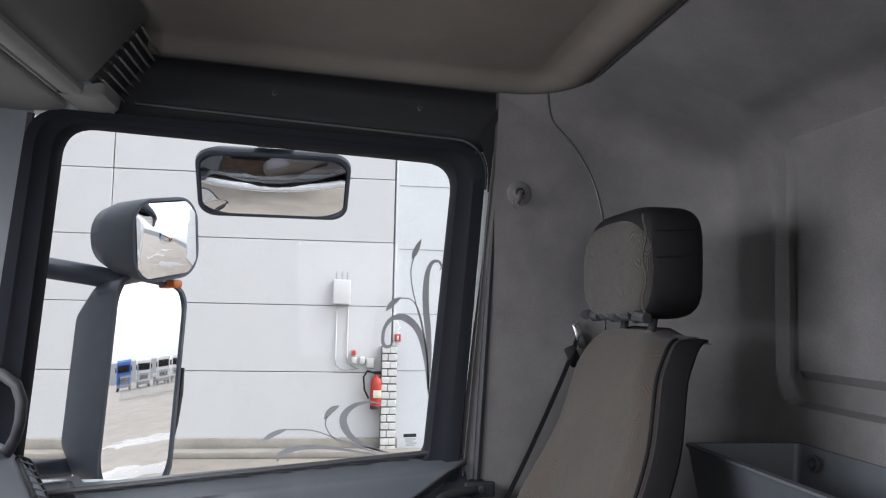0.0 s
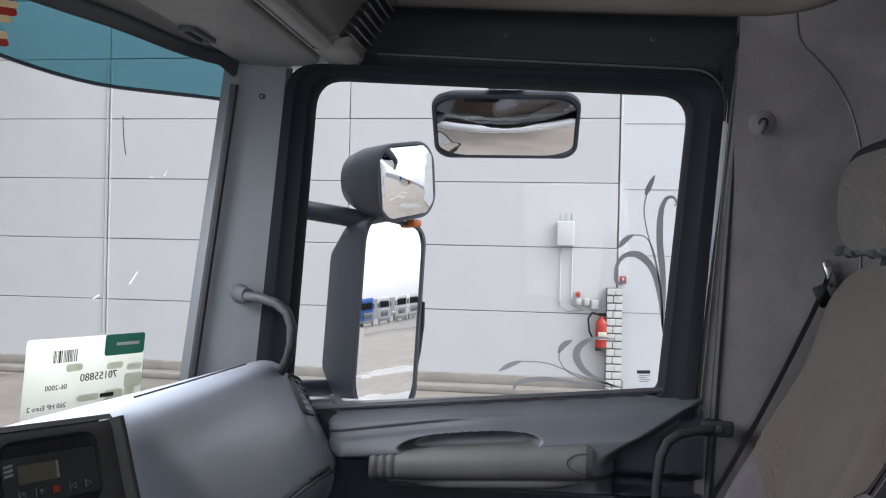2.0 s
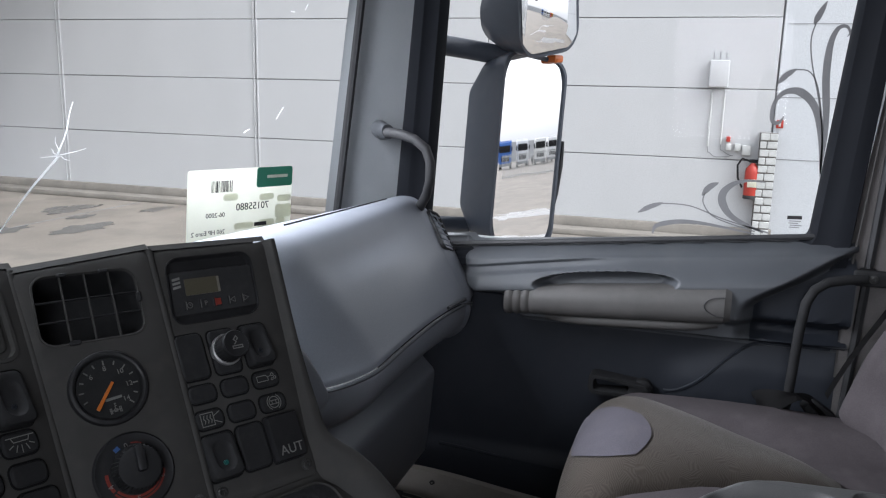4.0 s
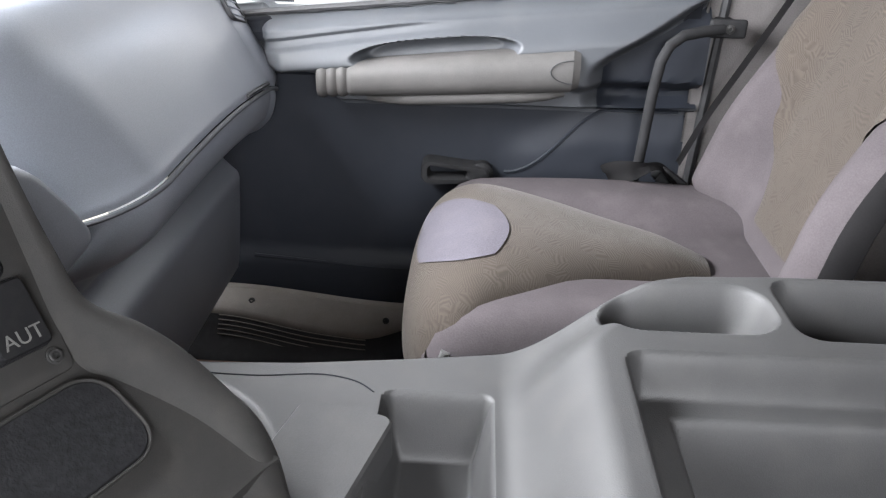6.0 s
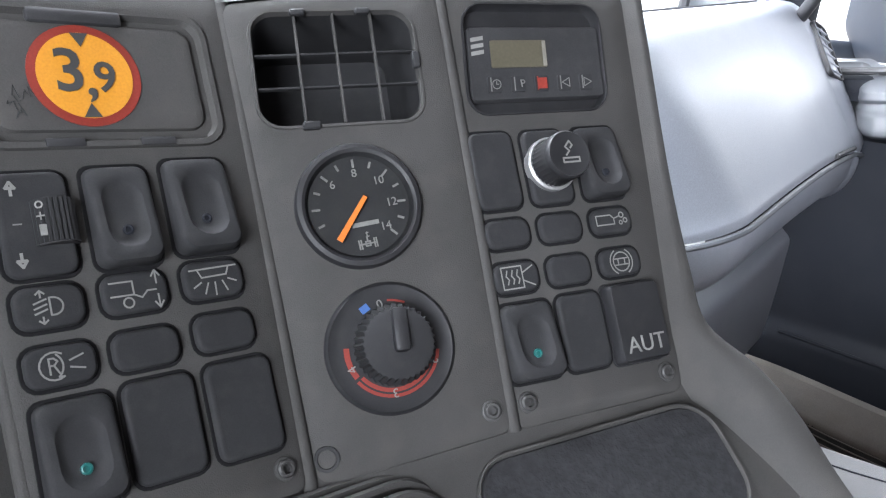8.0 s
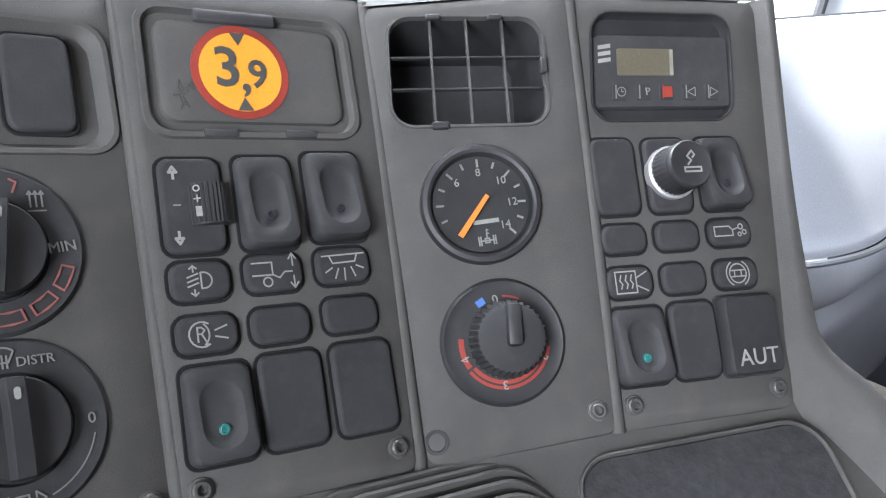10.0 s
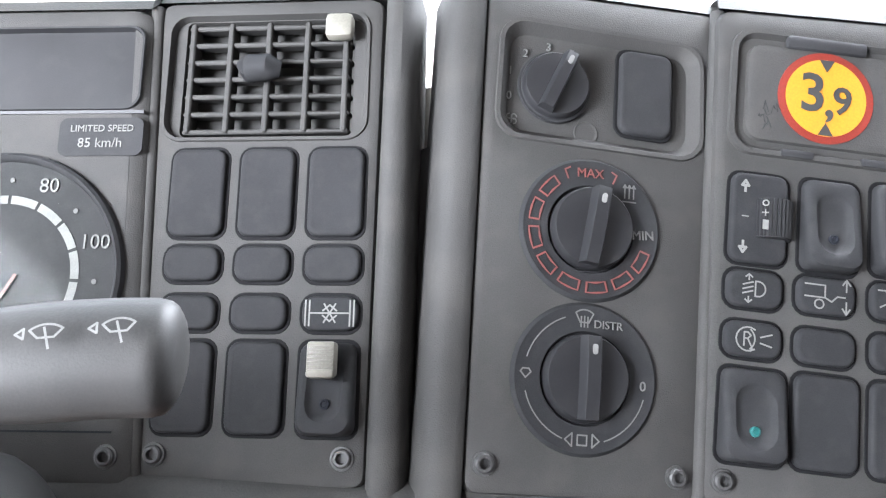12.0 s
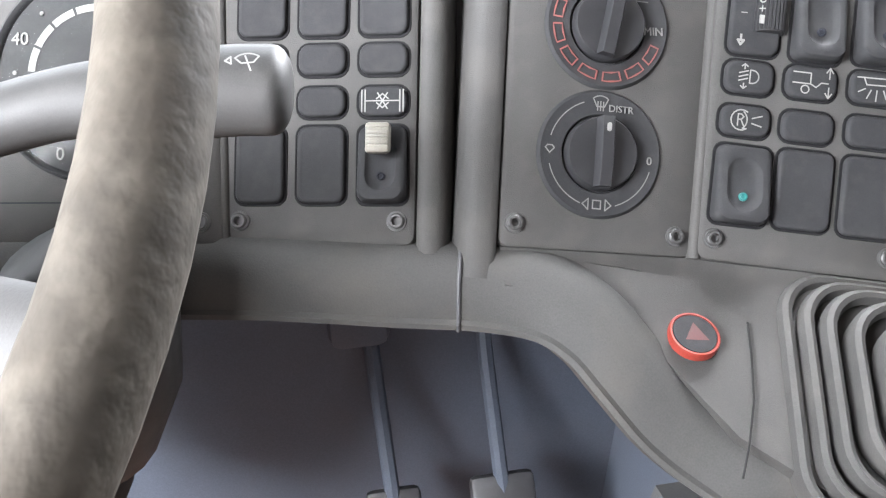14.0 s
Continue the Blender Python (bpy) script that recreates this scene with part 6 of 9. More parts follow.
def panel_gauge():
    p = thing("control_panel", PANEL[4], "charcoal dashboard panel with open air duct and axle load gauge", "control panel")
    part("faceplate", plate(4), M["panel"], p)
    # duct
    d = part("air_duct", rings(B(), 0, 0, [(0.087, 0.0635, 0.013, -0.0002), (0.086, 0.0625, 0.0125, 0.0012), (0.0835, 0.0600, 0.0115, 0.0012), (0.0825, 0.0590, 0.011, -0.0010), (0.0818, 0.0583, 0.011, -0.0025)], cap=False), M["panel"], p, "open air duct with a wire-thin grid")
    d.matrix_local = pose(51.3 * mm, 186.2 * mm, 0, 0, 0, -5.8)
    part("duct_throat", rings(B(), 0, 0, [(0.0818, 0.0583, 0.011, -0.0024), (0.076, 0.053, 0.009, -0.060)], cap=False), M["key"], d, "deep black duct throat")
    bm = rings(B(), 0, 0, [(0.077, 0.055, 0.009, -0.059), (0.074, 0.052, 0.009, -0.059)])
    part("duct_floor", bm, M["key"], d)
    for k in range(3):
        bm = B()
        box(bm, (-0.0192 + 0.0197 * k, 0, -0.0016), (0.0013, 0.0585, 0.0035), 0.0003, 1)
        part("grid_bar", bm, M["panel"], d)
    for v in (-0.0098, 0.0077):
        bm = B()
        box(bm, (0, v, -0.0020), (0.0818, 0.0011, 0.0035), 0.0003, 1)
        part("grid_bar", bm, M["key"], d)
    for u, v, w, h in ((-17.5, 29.5, 8, 3), (16, 29.5, 8, 3), (-17, -30.5, 9, 4), (41, 2, 4, 9)):
        bm = B()
        box(bm, (u * mm, v * mm, 0.001), (w * mm, h * mm, 0.004), 0.0008, 1)
        part("duct_clip", bm, M["key"], d)
    # gauge
    gu, gv = 45, 113.5
    g = part("gauge", disc(B(), gu * mm, gv * mm, [(0.0318, -0.0003), (0.0316, 0.0030), (0.0306, 0.0046), (0.0285, 0.0052), (0.0268, 0.0044), (0.0258, 0.0022), (0.0252, 0.0012)], 56), M["shiny"], p, "round black axle load gauge with an orange needle")
    for t in range(3, 15):
        a = radians(90 - (t - 8) * 22.5 - 4)
        big = t % 2 == 0
        bm = B()
        r = 0.0215
        box(bm, (0, 0, 0), (0.0042 if big else 0.0034, 0.0011, 0.0003), 0.0, 1, pose(0, 0, 0, 0, 0, math.degrees(a)))
        tk = part("tick", bm, M["white"] if t > 7 else M["grey_print"], g, sharp=0)
        tk.location = (gu * mm + r * math.cos(a), gv * mm + r * math.sin(a), 0.0016)
        if big and t >= 6:
            letters("digit", str(t), 0.0058, pose(gu * mm + 0.0165 * math.cos(a), gv * mm + 0.0165 * math.sin(a), 0.0014), M["white"], g)
    bm = B()
    box(bm, (gu * mm + 0.001, gv * mm - 0.0095, 0.0015), (0.0135, 0.0022, 0.0003), 0.0)
    part("maker_bar", bm, M["white"], g, "plain white bar", sharp=0)
    letters("digit", "t", 0.0052, pose(gu * mm + 0.0006, gv * mm - 0.0145, 0.0014), M["white"], g)
    strokes(g, "symbol", [[(-1, 0), (1, 0)], [(-1, 0.5), (-1, -0.5)], [(-0.75, 0.5), (-0.75, -0.5)], [(1, 0.5), (1, -0.5)], [(0.75, 0.5), (0.75, -0.5)], [(-0.25, 0.25), (0.25, 0.25), (0.25, -0.25), (-0.25, -0.25), (-0.25, 0.25)], [(0, 0.25), (0, 0.8)]], gu * mm, gv * mm - 0.0195, 0.0044, 0.0004, 0.0017)
    bm = B()
    a = radians(228)
    hx, hy = gu * mm + 0.0035, gv * mm + 0.0035
    tip = Vector((hx + 0.026 * math.cos(a), hy + 0.026 * math.sin(a), 0.0038))
    rows = [[(hx + w * math.sin(a) + 0.0 * math.cos(a), hy - w * math.cos(a), z) for w, z in ((0.0011, 0.0035), (0.0011, 0.0044), (-0.0011, 0.0044), (-0.0011, 0.0035))],
            [(tip.x + w * math.sin(a), tip.y - w * math.cos(a), z) for w, z in ((0.0015, 0.0035), (0.0015, 0.0044), (-0.0015, 0.0044), (-0.0015, 0.0035))]]
    loft(bm, rows, around=True, cap=True)
    part("needle", bm, M["orange"], g, "orange needle")
    bm = disc(B(), gu * mm, gv * mm, [(0.0272, 0.0050), (0.02, 0.0054), (0.01, 0.0056)], 40)
    part("gauge_glass", bm, M["dial_glass"], g)
    # heater thermostat
    tu, tv = 44, 42
    d = part("thermostat", disc(B(), tu * mm, tv * mm, [(0.0325, -0.0003), (0.032, 0.0012), (0.0305, 0.0024), (0.0295, 0.0020)], 56), M["shiny"], p, "round heater thermostat with a red scale")
    for a0, a1, r0, r1 in ((168, 208, 0.0205, 0.0232), (212, 345, 0.0222, 0.0238), (212, 340, 0.0192, 0.0212), (60, 82, 0.0225, 0.0235)):
        bm = B()
        n = 16
        rows = [[(tu * mm + r * math.cos(radians(lerp(a0, a1, k / n))), tv * mm + r * math.sin(radians(lerp(a0, a1, k / n))), 0.0023) for r in (r0, r1)] for k in range(n + 1)]
        loft(bm, rows)
        part("scale_band", bm, M["dull_red"], d, "red scale band", sharp=0)
    bm = B()
    box(bm, (0, 0, 0), (0.0045, 0.0036, 0.0004), 0.0)
    b = part("cold_mark", bm, M["blue"], d, "blue cold mark", sharp=0)
    b.matrix_local = pose((tu - 8.5) * mm, (tv + 21) * mm, 0.0024, 0, 0, 25)
    for txt, a, rz in (("0", 92, 10), ("4", 196, 110), ("3", 262, 180), ("2", 330, 240)):
        letters("digit", txt, 0.0062, pose(tu * mm + 0.0215 * math.cos(radians(a)), tv * mm + 0.0215 * math.sin(radians(a)), 0.0026, 0, 0, rz), M["white"], d)
    bm = B()
    n = 72
    rows = []
    for z, base, amp in ((0.0, 0.0192, 0), (0.0015, 0.0192, 0.0009), (0.011, 0.0178, 0.0009), (0.0135, 0.0168, 0.0004), (0.015, 0.0145, 0.0)):
        rows.append([((base + amp * math.cos(k * math.pi)) * math.cos(2 * math.pi * k / n), (base + amp * math.cos(k * math.pi)) * math.sin(2 * math.pi * k / n), z) for k in range(n)])
    loft(bm, rows, around=True)
    bm.verts.ensure_lookup_table()
    bm.faces.new(bm.verts[-n:])
    kb = part("knob", bm, M["key"], d)
    kb.matrix_local = pose((tu + 1.5) * mm, (tv + 1) * mm, 0.0015)
    bm = B()
    box(bm, (0.0015, 0.006, 0.0160), (0.0075, 0.021, 0.007), 0.002, 2, pose(0, 0, 0, -6, 0, -8))
    part("grip", bm, M["shiny"], kb)
    bm = disc(B(), 2.5 * mm, -1 * mm, [(0.0062, 0.0002), (0.006, 0.001), (0.0045, 0.001), (0.0035, -0.003)], 20)
    part("screw_hole", bm, M["gloss"], p)
    screw("screw", p, pose(86 * mm, 0, 0.0002), 0.0042)


def panel_timer():
    p = thing("control_panel", PANEL[5], "charcoal dashboard panel with heater timer and cigarette lighter", "control panel")
    part("faceplate", plate(5), M["panel"], p)
    t = part("timer", rings(B(), 0, 0, [(0.0916, 0.0656, 0.013, -0.0002), (0.0910, 0.0650, 0.013, 0.0010), (0.0890, 0.0630, 0.012, 0.0010), (0.0870, 0.0610, 0.011, -0.0050), (0.086, 0.0600, 0.010, -0.0055)]), M["shiny"], p, "black heater timer with olive display and five keys")
    bm = rings(B(), 0.0006, -0.0026, [(0.0860, 0.0430, 0.003, -0.0056), (0.0855, 0.0425, 0.003, -0.0012), (0.0845, 0.0415, 0.0025, -0.0004)])
    part("timer_face", bm, M["gloss"], t)
    bm = rings(B(), -0.0110, 0.0024, [(0.0356, 0.0160, 0.0010, -0.0004), (0.0356, 0.0160, 0.0010, 0.0001), (0.0335, 0.0146, 0.0008, 0.0001)])
    part("display", bm, M["lcd"], t, "olive blank liquid crystal display")
    bm = B()
    box(bm, (0.0054, 0.0024, 0.0002), (0.0022, 0.0150, 0.0004), 0.0)
    part("display_edge", bm, M["ivory"], t, sharp=0)
    for k in range(3):
        bm = B()
        rows = [[(x * mm, (11.3 - 4.0 * k + 0.16 * (x + 36.8) + h) * mm, 0.0) for h in (-1.2, 1.2)] for x in (-40.6, -38.0, -35.4, -32.8)]
        loft(bm, rows)
        part("heat_mark", bm, M["white"], t, sharp=0)
    keys = ((-27.7, "clock"), (-13.0, "P"), (1.8, "heat"), (16.8, "back"), (31.5, "on"))
    for u, kind in keys:
        bm = rings(B(), u * mm, -15.2 * mm, [(0.009, 0.0095, 0.001, -0.0006), (0.0085, 0.009, 0.001, 0.0001)])
        kk = part("timer_key", bm, M["key"], t)
        wv = M["grey_print"] if kind != "heat" else M["dull_red"]
        strokes(kk, "bar", [[(0, -0.5), (0, 0.5)]], (u - 2.6) * mm, -15.2 * mm, 0.0075, 0.0004, 0.0005, wv)
        if kind == "P":
            letters("letter", "P", 0.0062, pose(u * mm + 0.0008, -15.2 * mm, 0.0003), M["grey_print"], kk)
        elif kind == "clock":
            strokes(kk, "symbol", [arc(0, 0, 0.5, 0, 360), [(0, 0.3), (0, 0), (0.25, 0)]], (u + 0.8) * mm, -15.2 * mm, 0.0052, 0.00028, 0.0005, M["grey_print"])
        elif kind == "heat":
            bm = B()
            box(bm, ((u + 0.6) * mm, -15.2 * mm, 0.0003), (0.0055, 0.0062, 0.0005), 0.0)
            part("red_mark", bm, M["dull_red"], kk, "red heating mark", sharp=0)
        else:
            s = -1 if kind == "back" else 1
            strokes(kk, "symbol", [[(-0.45 * s, -0.5), (-0.45 * s, 0.5), (0.5 * s, 0), (-0.45 * s, -0.5)]], (u + 0.8) * mm, -15.2 * mm, 0.0052, 0.00028, 0.0005, M["grey_print"])
    for o in [t] + list(t.children_recursive):
        if o.type == "MESH" and o.name.split(".")[0] != "letter":
            o.data.transform(slanted(0.12))
    t.matrix_local = pose(47.9 * mm, 184.3 * mm, 0)
    cols = ((-7.5, 21.5), (25, 54), (58, 88))
    blank(p, *cols[0], 99, 142.5, True)
    blank(p, *cols[1], 99, 142, True)
    rocker(p, *cols[2], 99, 142, press=True)
    lt = part("cigarette_lighter", disc(B(), 40 * mm, 121 * mm, [(0.0148, 0.001), (0.0148, 0.006), (0.0135, 0.0068), (0.0128, 0.006)], 40), M["metal"], p, "cigarette lighter with a dull metal collar")
    bm = B()
    n = 60
    rows = []
    for z, r, amp in ((0.004, 0.0122, 0.0), (0.007, 0.0125, 0.0004), (0.0185, 0.0125, 0.0004), (0.0195, 0.0128, 0.0), (0.0225, 0.0128, 0.0), (0.0238, 0.012, 0.0), (0.0232, 0.0105, 0.0)):
        rows.append([(40 * mm + (r + amp * math.cos(k * math.pi)) * math.cos(2 * math.pi * k / n), 121 * mm + (r + amp * math.cos(k * math.pi)) * math.sin(2 * math.pi * k / n), z) for k in range(n)])
    loft(bm, rows, around=True)
    bm.verts.ensure_lookup_table()
    bm.faces.new(bm.verts[-n:])
    kn = part("lighter_knob", bm, M["shiny"], lt)
    strokes(kn, "symbol", SIGN["lighter"], 40 * mm, 121 * mm, 0.0075, 0.0005, 0.0240)
    pillow(p, cols[0][0], cols[0][1], 78, 95)
    pillow(p, cols[1][0], cols[1][1], 78, 95)
    pillow(p, cols[2][0], cols[2][1] - 1, 78.5, 95, "tipper", 0.0105)
    pillow(p, cols[0][0], cols[0][1], 54.5, 72, "heater", 0.0095)
    pillow(p, cols[1][0], cols[1][1], 54.5, 72)
    pillow(p, cols[2][0], cols[2][1] - 1, 55, 72, "lock", 0.0085)
    rocker(p, -8, 25, 9, 50.5, lamp=True)
    blank(p, 26, 56, 9, 51, True)
    a = rocker_key = rings(B(), 73 * mm, 30 * mm, [(0.035, 0.0455, 0.004, -0.0004), (0.034, 0.0445, 0.0035, 0.001), (0.0325, 0.043, 0.003, 0.001), (0.032, 0.0425, 0.003, 0.0065), (0.030, 0.040, 0.003, 0.0085)])
    k = part("switch", a, M["shiny"], p, "black rocker switch marked AUT")
    letters("word", "AUT", 0.0125, pose(73.5 * mm, 17.5 * mm, 0.0086), M["white"], k)
    foot_screws(p, 0, 88)


def instrument_cluster():
    p = thing("instrument_cluster", PANEL[0], "dark instrument cluster with speedometer and warning display", "instrument cluster")
    part("faceplate", plate(0), M["panel"], p)
    d = part("warning_display", rings(B(), 32 * mm, 183 * mm, [(0.142, 0.044, 0.008, -0.0002), (0.141, 0.043, 0.0075, 0.001), (0.139, 0.041, 0.007, 0.001), (0.137, 0.039, 0.006, -0.002)]), M["shiny"], p, "blank dark glossy warning display")
    bm = B()
    box(bm, (-30 * mm, 160 * mm, 0.0003), (0.27, 0.0016, 0.001), 0.0)
    part("groove", bm, M["rubber"], p)
    bm = B()
    box(bm, (-30 * mm, 10.5 * mm, 0.0002), (0.266, 0.0009, 0.0008), 0.0)
    part("groove", bm, M["frame"], p)
    su, sv = 43, 80
    s = part("speedometer", disc(B(), su * mm, sv * mm, [(0.0595, -0.0005), (0.059, 0.003), (0.0575, 0.0042), (0.056, 0.003), (0.055, 0.0008)], 72), M["gloss"], p, "round speedometer with white numbers")
    for k in range(7):
        v = 20 * k
        a = radians(64.9 - (v - 80) * 2.265)
        bm = disc(B(), su * mm + 0.046 * math.cos(a - radians(22.6)), sv * mm + 0.046 * math.sin(a - radians(22.6)), [(0.0013, 0.0011), (0.0012, 0.0014)], 12)
        part("dot", bm, M["grey_print"], s)
        letters("digit", str(v), 0.0098, pose(su * mm + 0.0475 * math.cos(a), sv * mm + 0.0475 * math.sin(a), 0.0012), M["white"], s)
    for k in range(13):
        a0 = 64.9 - (10 * k - 80) * 2.265 - 1.2
        a1 = a0 - 22.65 + 2.4
        bm = B()
        rows = [[(su * mm + r * math.cos(radians(lerp(a0, a1, j / 4))), sv * mm + r * math.sin(radians(lerp(a0, a1, j / 4))), 0.0013) for r in (0.0345, 0.0385)] for j in range(5)]
        loft(bm, rows)
        part("scale_band", bm, M["white"], s, sharp=0)
    bm = B()
    box(bm, (0, 0, 0), (0.034, 0.0014, 0.0006), 0.0)
    nd = part("needle", bm, M["red_print"], s, "red needle")
    nd.matrix_local = pose((su + 0.5) * mm, (sv - 14) * mm, 0.002, 0, 0, 60)
    bm = disc(B(), su * mm, sv * mm, [(0.0555, 0.0035), (0.04, 0.0042), (0.015, 0.0046)], 56)
    part("dial_glass", bm, M["dial_glass"], s)
    l = part("speed_label", rings(B(), 85 * mm, 147.5 * mm, [(0.041, 0.019, 0.004, 0.0002), (0.041, 0.019, 0.004, 0.0007)]), M["gloss"], p, "black speed limit label")
    letters("word", "LIMITED SPEED", 0.0047, pose(85.5 * mm, 151.5 * mm, 0.0008), M["white"], l)
    letters("word", "85 km/h", 0.0066, pose(85 * mm, 144.3 * mm, 0.0008), M["white"], l)
    screw("screw", p, pose(101.5 * mm, 0, 0.0002), 0.0042)


instrument_cluster()
panel_vent_switches()
panel_heating()
panel_sign()
panel_gauge()
panel_timer()


# ---- dashboard body ----
def wp(k, u, v, z=0.0):
    return PANEL[k] @ Vector((u * mm, v * mm, z * mm))


def dashboard():
    d = thing("dashboard", label="charcoal and blue-grey moulded truck dashboard", category="dashboard")
    # backing behind the panels
    cols = []
    for k in range(6):
        bl, br, tl, tr = EDGE[k]
        for (b, t) in ((bl, tl), (br, tr)):
            cols.append([wp(k, lerp(b[0], t[0], s), lerp(b[1] - 6, t[1] + 2, s), -84 if k == 4 else -24) for s in [i / 8 for i in range(9)]])
    for half in (cols[:4], cols[4:]):
        part("backing", loft(B(), half), M["panel"], d)
    # beads between the panels
    def bead(a, b, r, name="bead", material=None):
        n = 12
        pts = [a.lerp(b, i / n) for i in range(n + 1)]
        part(name, tube(B(), pts, r, 10), material or M["panel"], d)
    for k in (2, 3, 4):
        e, g = EDGE[k], EDGE[k + 1]
        lo = (wp(k, *e[1], -2.5) + wp(k + 1, *g[0], -2.5)) / 2
        hi = (wp(k, *e[3], -2.5) + wp(k + 1, *g[2], -2.5)) / 2
        bead(lo, hi, 0.0038)
    lo = (wp(0, *EDGE[0][1], -4) + wp(1, *EDGE[1][0], -4)) / 2
    hi = (wp(0, *EDGE[0][3], -4) + wp(1, *EDGE[1][2], -4)) / 2
    bead(lo, hi, 0.0035)
    # the two rounded cheeks with a deep groove between panels one and two
    for k, ua, ub, sg in ((1, 95, 98, 1), (2, -8, -13, -1)):
        rows = []
        for i in range(15):
            s = i / 14
            v = lerp(-30, 226, s)
            u = lerp(ua, ub, s)
            w = lerp(17, 14, s) if sg > 0 else lerp(19, 18, s)
            prof = [(0, -10), (0, -1.5), (1.5, 1.0), (5, 2.4), (w * 0.6, 2.2), (w * 0.85, -1.0), (w, -6), (w + 1.5, -16), (w + 2, -34)]
            rows.append([wp(k, u + sg * a, v, b) for a, b in prof])
        part("cheek", loft(B(), rows), M["panel"], d, "rounded dashboard cheek")
    rows = []
    for i in range(9):
        s = i / 8
        v = lerp(-30, 148, s)
        rows.append([wp(1, lerp(95, 98, s) + 14, v, -24), wp(2, lerp(-8, -13, s) - 18, v, -24)])
    part("groove", loft(B(), rows), M["rubber"], d)
    # hood over the panels, running forward to the windscreen
    rows = []
    stations = []
    for k in range(6):
        stations += [(k, EDGE[k][2]), (k, ((EDGE[k][2][0] + EDGE[k][3][0]) / 2, (EDGE[k][2][1] + EDGE[k][3][1]) / 2)), (k, EDGE[k][3])]
    for part_range in (stations[:6], stations[6:]):
        rows = []
        for k, (u, v) in part_range:
            a, b, c = wp(k, u, v, -0.5), wp(k, u, v + 6, -3), wp(k, u, v + 8, -10)
            e = wp(k, u, v + 7, -24)
            f = e + Vector((0.01, 0.05, -0.02))
            g = Vector((f.x, f.y + 0.04, 1.02))
            h = Vector((g.x * 1.05, screen_y(min(1.0, abs(g.x)), 0.96) - 0.02, 0.955))
            rows.append([a, b, c, e, f, g, h])
        part("hood", loft(B(), rows), M["dash_soft"], d)
    # right cheek of the console with the long ridge running down and back
    rows = []
    edge = along([wp(5, lerp(119, 98, k), lerp(226, -12, k), 0) for k in (0, 0.25, 0.5, 0.72, 0.86)] + [Vector(p) for p in ((0.0855, 0.299, 0.929), (0.0855, 0.277, 0.907), (0.080, 0.250, 0.880), (0.072, 0.228, 0.862), (0.058, 0.212, 0.842), (0.040, 0.200, 0.815), (0.03, 0.19, 0.77))], 5)
    U, U2 = Vector((0.898, -0.439, -0.046)), Vector((0.90, -0.43, 0.0))
    N1, N2 = Vector((-0.351, -0.773, 0.529)), Vector((-0.22, -0.50, 0.84))
    n = len(edge)
    for i, e in enumerate(edge):
        s = i / (n - 1)
        N = N1.lerp(N2, smooth(0.25, 0.62, s)).normalized()
        w = lerp(0.012, 0.036, smooth(0.12, 0.62, s))
        rise = 0.004 + 0.006 * smooth(0.2, 0.6, s)
        u = U.lerp(U2, smooth(0.4, 0.8, s))
        rows.append(along([e - 0.022 * u - 0.016 * N, e - 0.004 * u - 0.001 * N, e + 0.14 * w * u + 0.6 * rise * N, e + 0.35 * w * u + rise * N, e + 0.65 * w * u + rise * N, e + 0.9 * w * u + 0.35 * rise * N, e + 1.02 * w * u - 0.006 * N, e + 1.12 * w * u - 0.03 * N + Vector((0, 0, -0.01)), e + 1.25 * w * u + Vector((0.01, 0.04, -0.10)), e + 1.3 * w * u + Vector((0.015, 0.06, -0.25))], 2))
    part("console_cheek", loft(B(), rows), M["panel"], d, "charcoal rounded console flank", 60)
    # shelf under the panels, sloping back to the gear lever, with a ribbed-mat tray
    top = [wp(2, -6, -14, -3), wp(2, 35, -14, -3), wp(2, 70, -14, -3), wp(2, 100, -12, -3), wp(3, 45, -13, -3), wp(3, 103, -14, -3), wp(4, 45, -14, -3), wp(4, 95, -14, -3), wp(5, 45, -14, -3), wp(5, 98, -13, -3), wp(5, 116, -15, -5)]
    back = [Vector((-0.006, -0.092, -0.056)) * k for k in (0.16, 0.22, 0.42, 0.75, 1, 1, 1, 1, 1, 1, 1)]
    rows = []
    for i, p in enumerate(top):
        rows.append([p + Vector((0, 0.01, 0.012)), p, p + Vector((0, -0.004, -0.004))] + [p + back[i] * s for s in (0.15, 0.4, 0.7, 1.0, 1.2)] + [p + back[i] * 1.22 + Vector((0, 0.006, -0.010)), p + back[i] * 1.1 + Vector((0, 0.16, -0.04))])
    part("lower_shelf", loft(B(), rows), M["panel"], d, "sloping shelf under the switch panels")
    # apron over the footwell with its bulging lip
    path = along([(-0.80, 0.53, 0.946), (-0.62, 0.497, 0.946), (-0.47, 0.468, 0.946), (-0.38, 0.446, 0.943), (-0.335, 0.434, 0.942), (-0.302, 0.421, 0.938), (-0.280, 0.407, 0.926), (-0.264, 0.391, 0.908), (-0.247, 0.375, 0.888), (-0.227, 0.360, 0.874), (-0.205, 0.343, 0.866), (-0.15, 0.32, 0.858)], 5)
    rows = []
    for i, p in enumerate(path):
        t = (path[min(i + 1, len(path) - 1)] - path[max(i - 1, 0)]).normalized()
        out = Vector((0, -0.86, 0.3))
        out = (out - t * out.dot(t)).normalized()
        dn = t.cross(out).normalized()
        if dn.z > 0:
            dn = -dn
        prof = [(-0.03, -0.014), (-0.004, -0.010), (0.0035, -0.003), (0.0065, 0.007), (0.0060, 0.018), (0.0035, 0.027), (0.0050, 0.0295), (0.0040, 0.0325), (-0.004, 0.034), (-0.02, 0.030), (-0.06, 0.020)]
        rows.append([p + out * a + dn * b for a, b in prof])
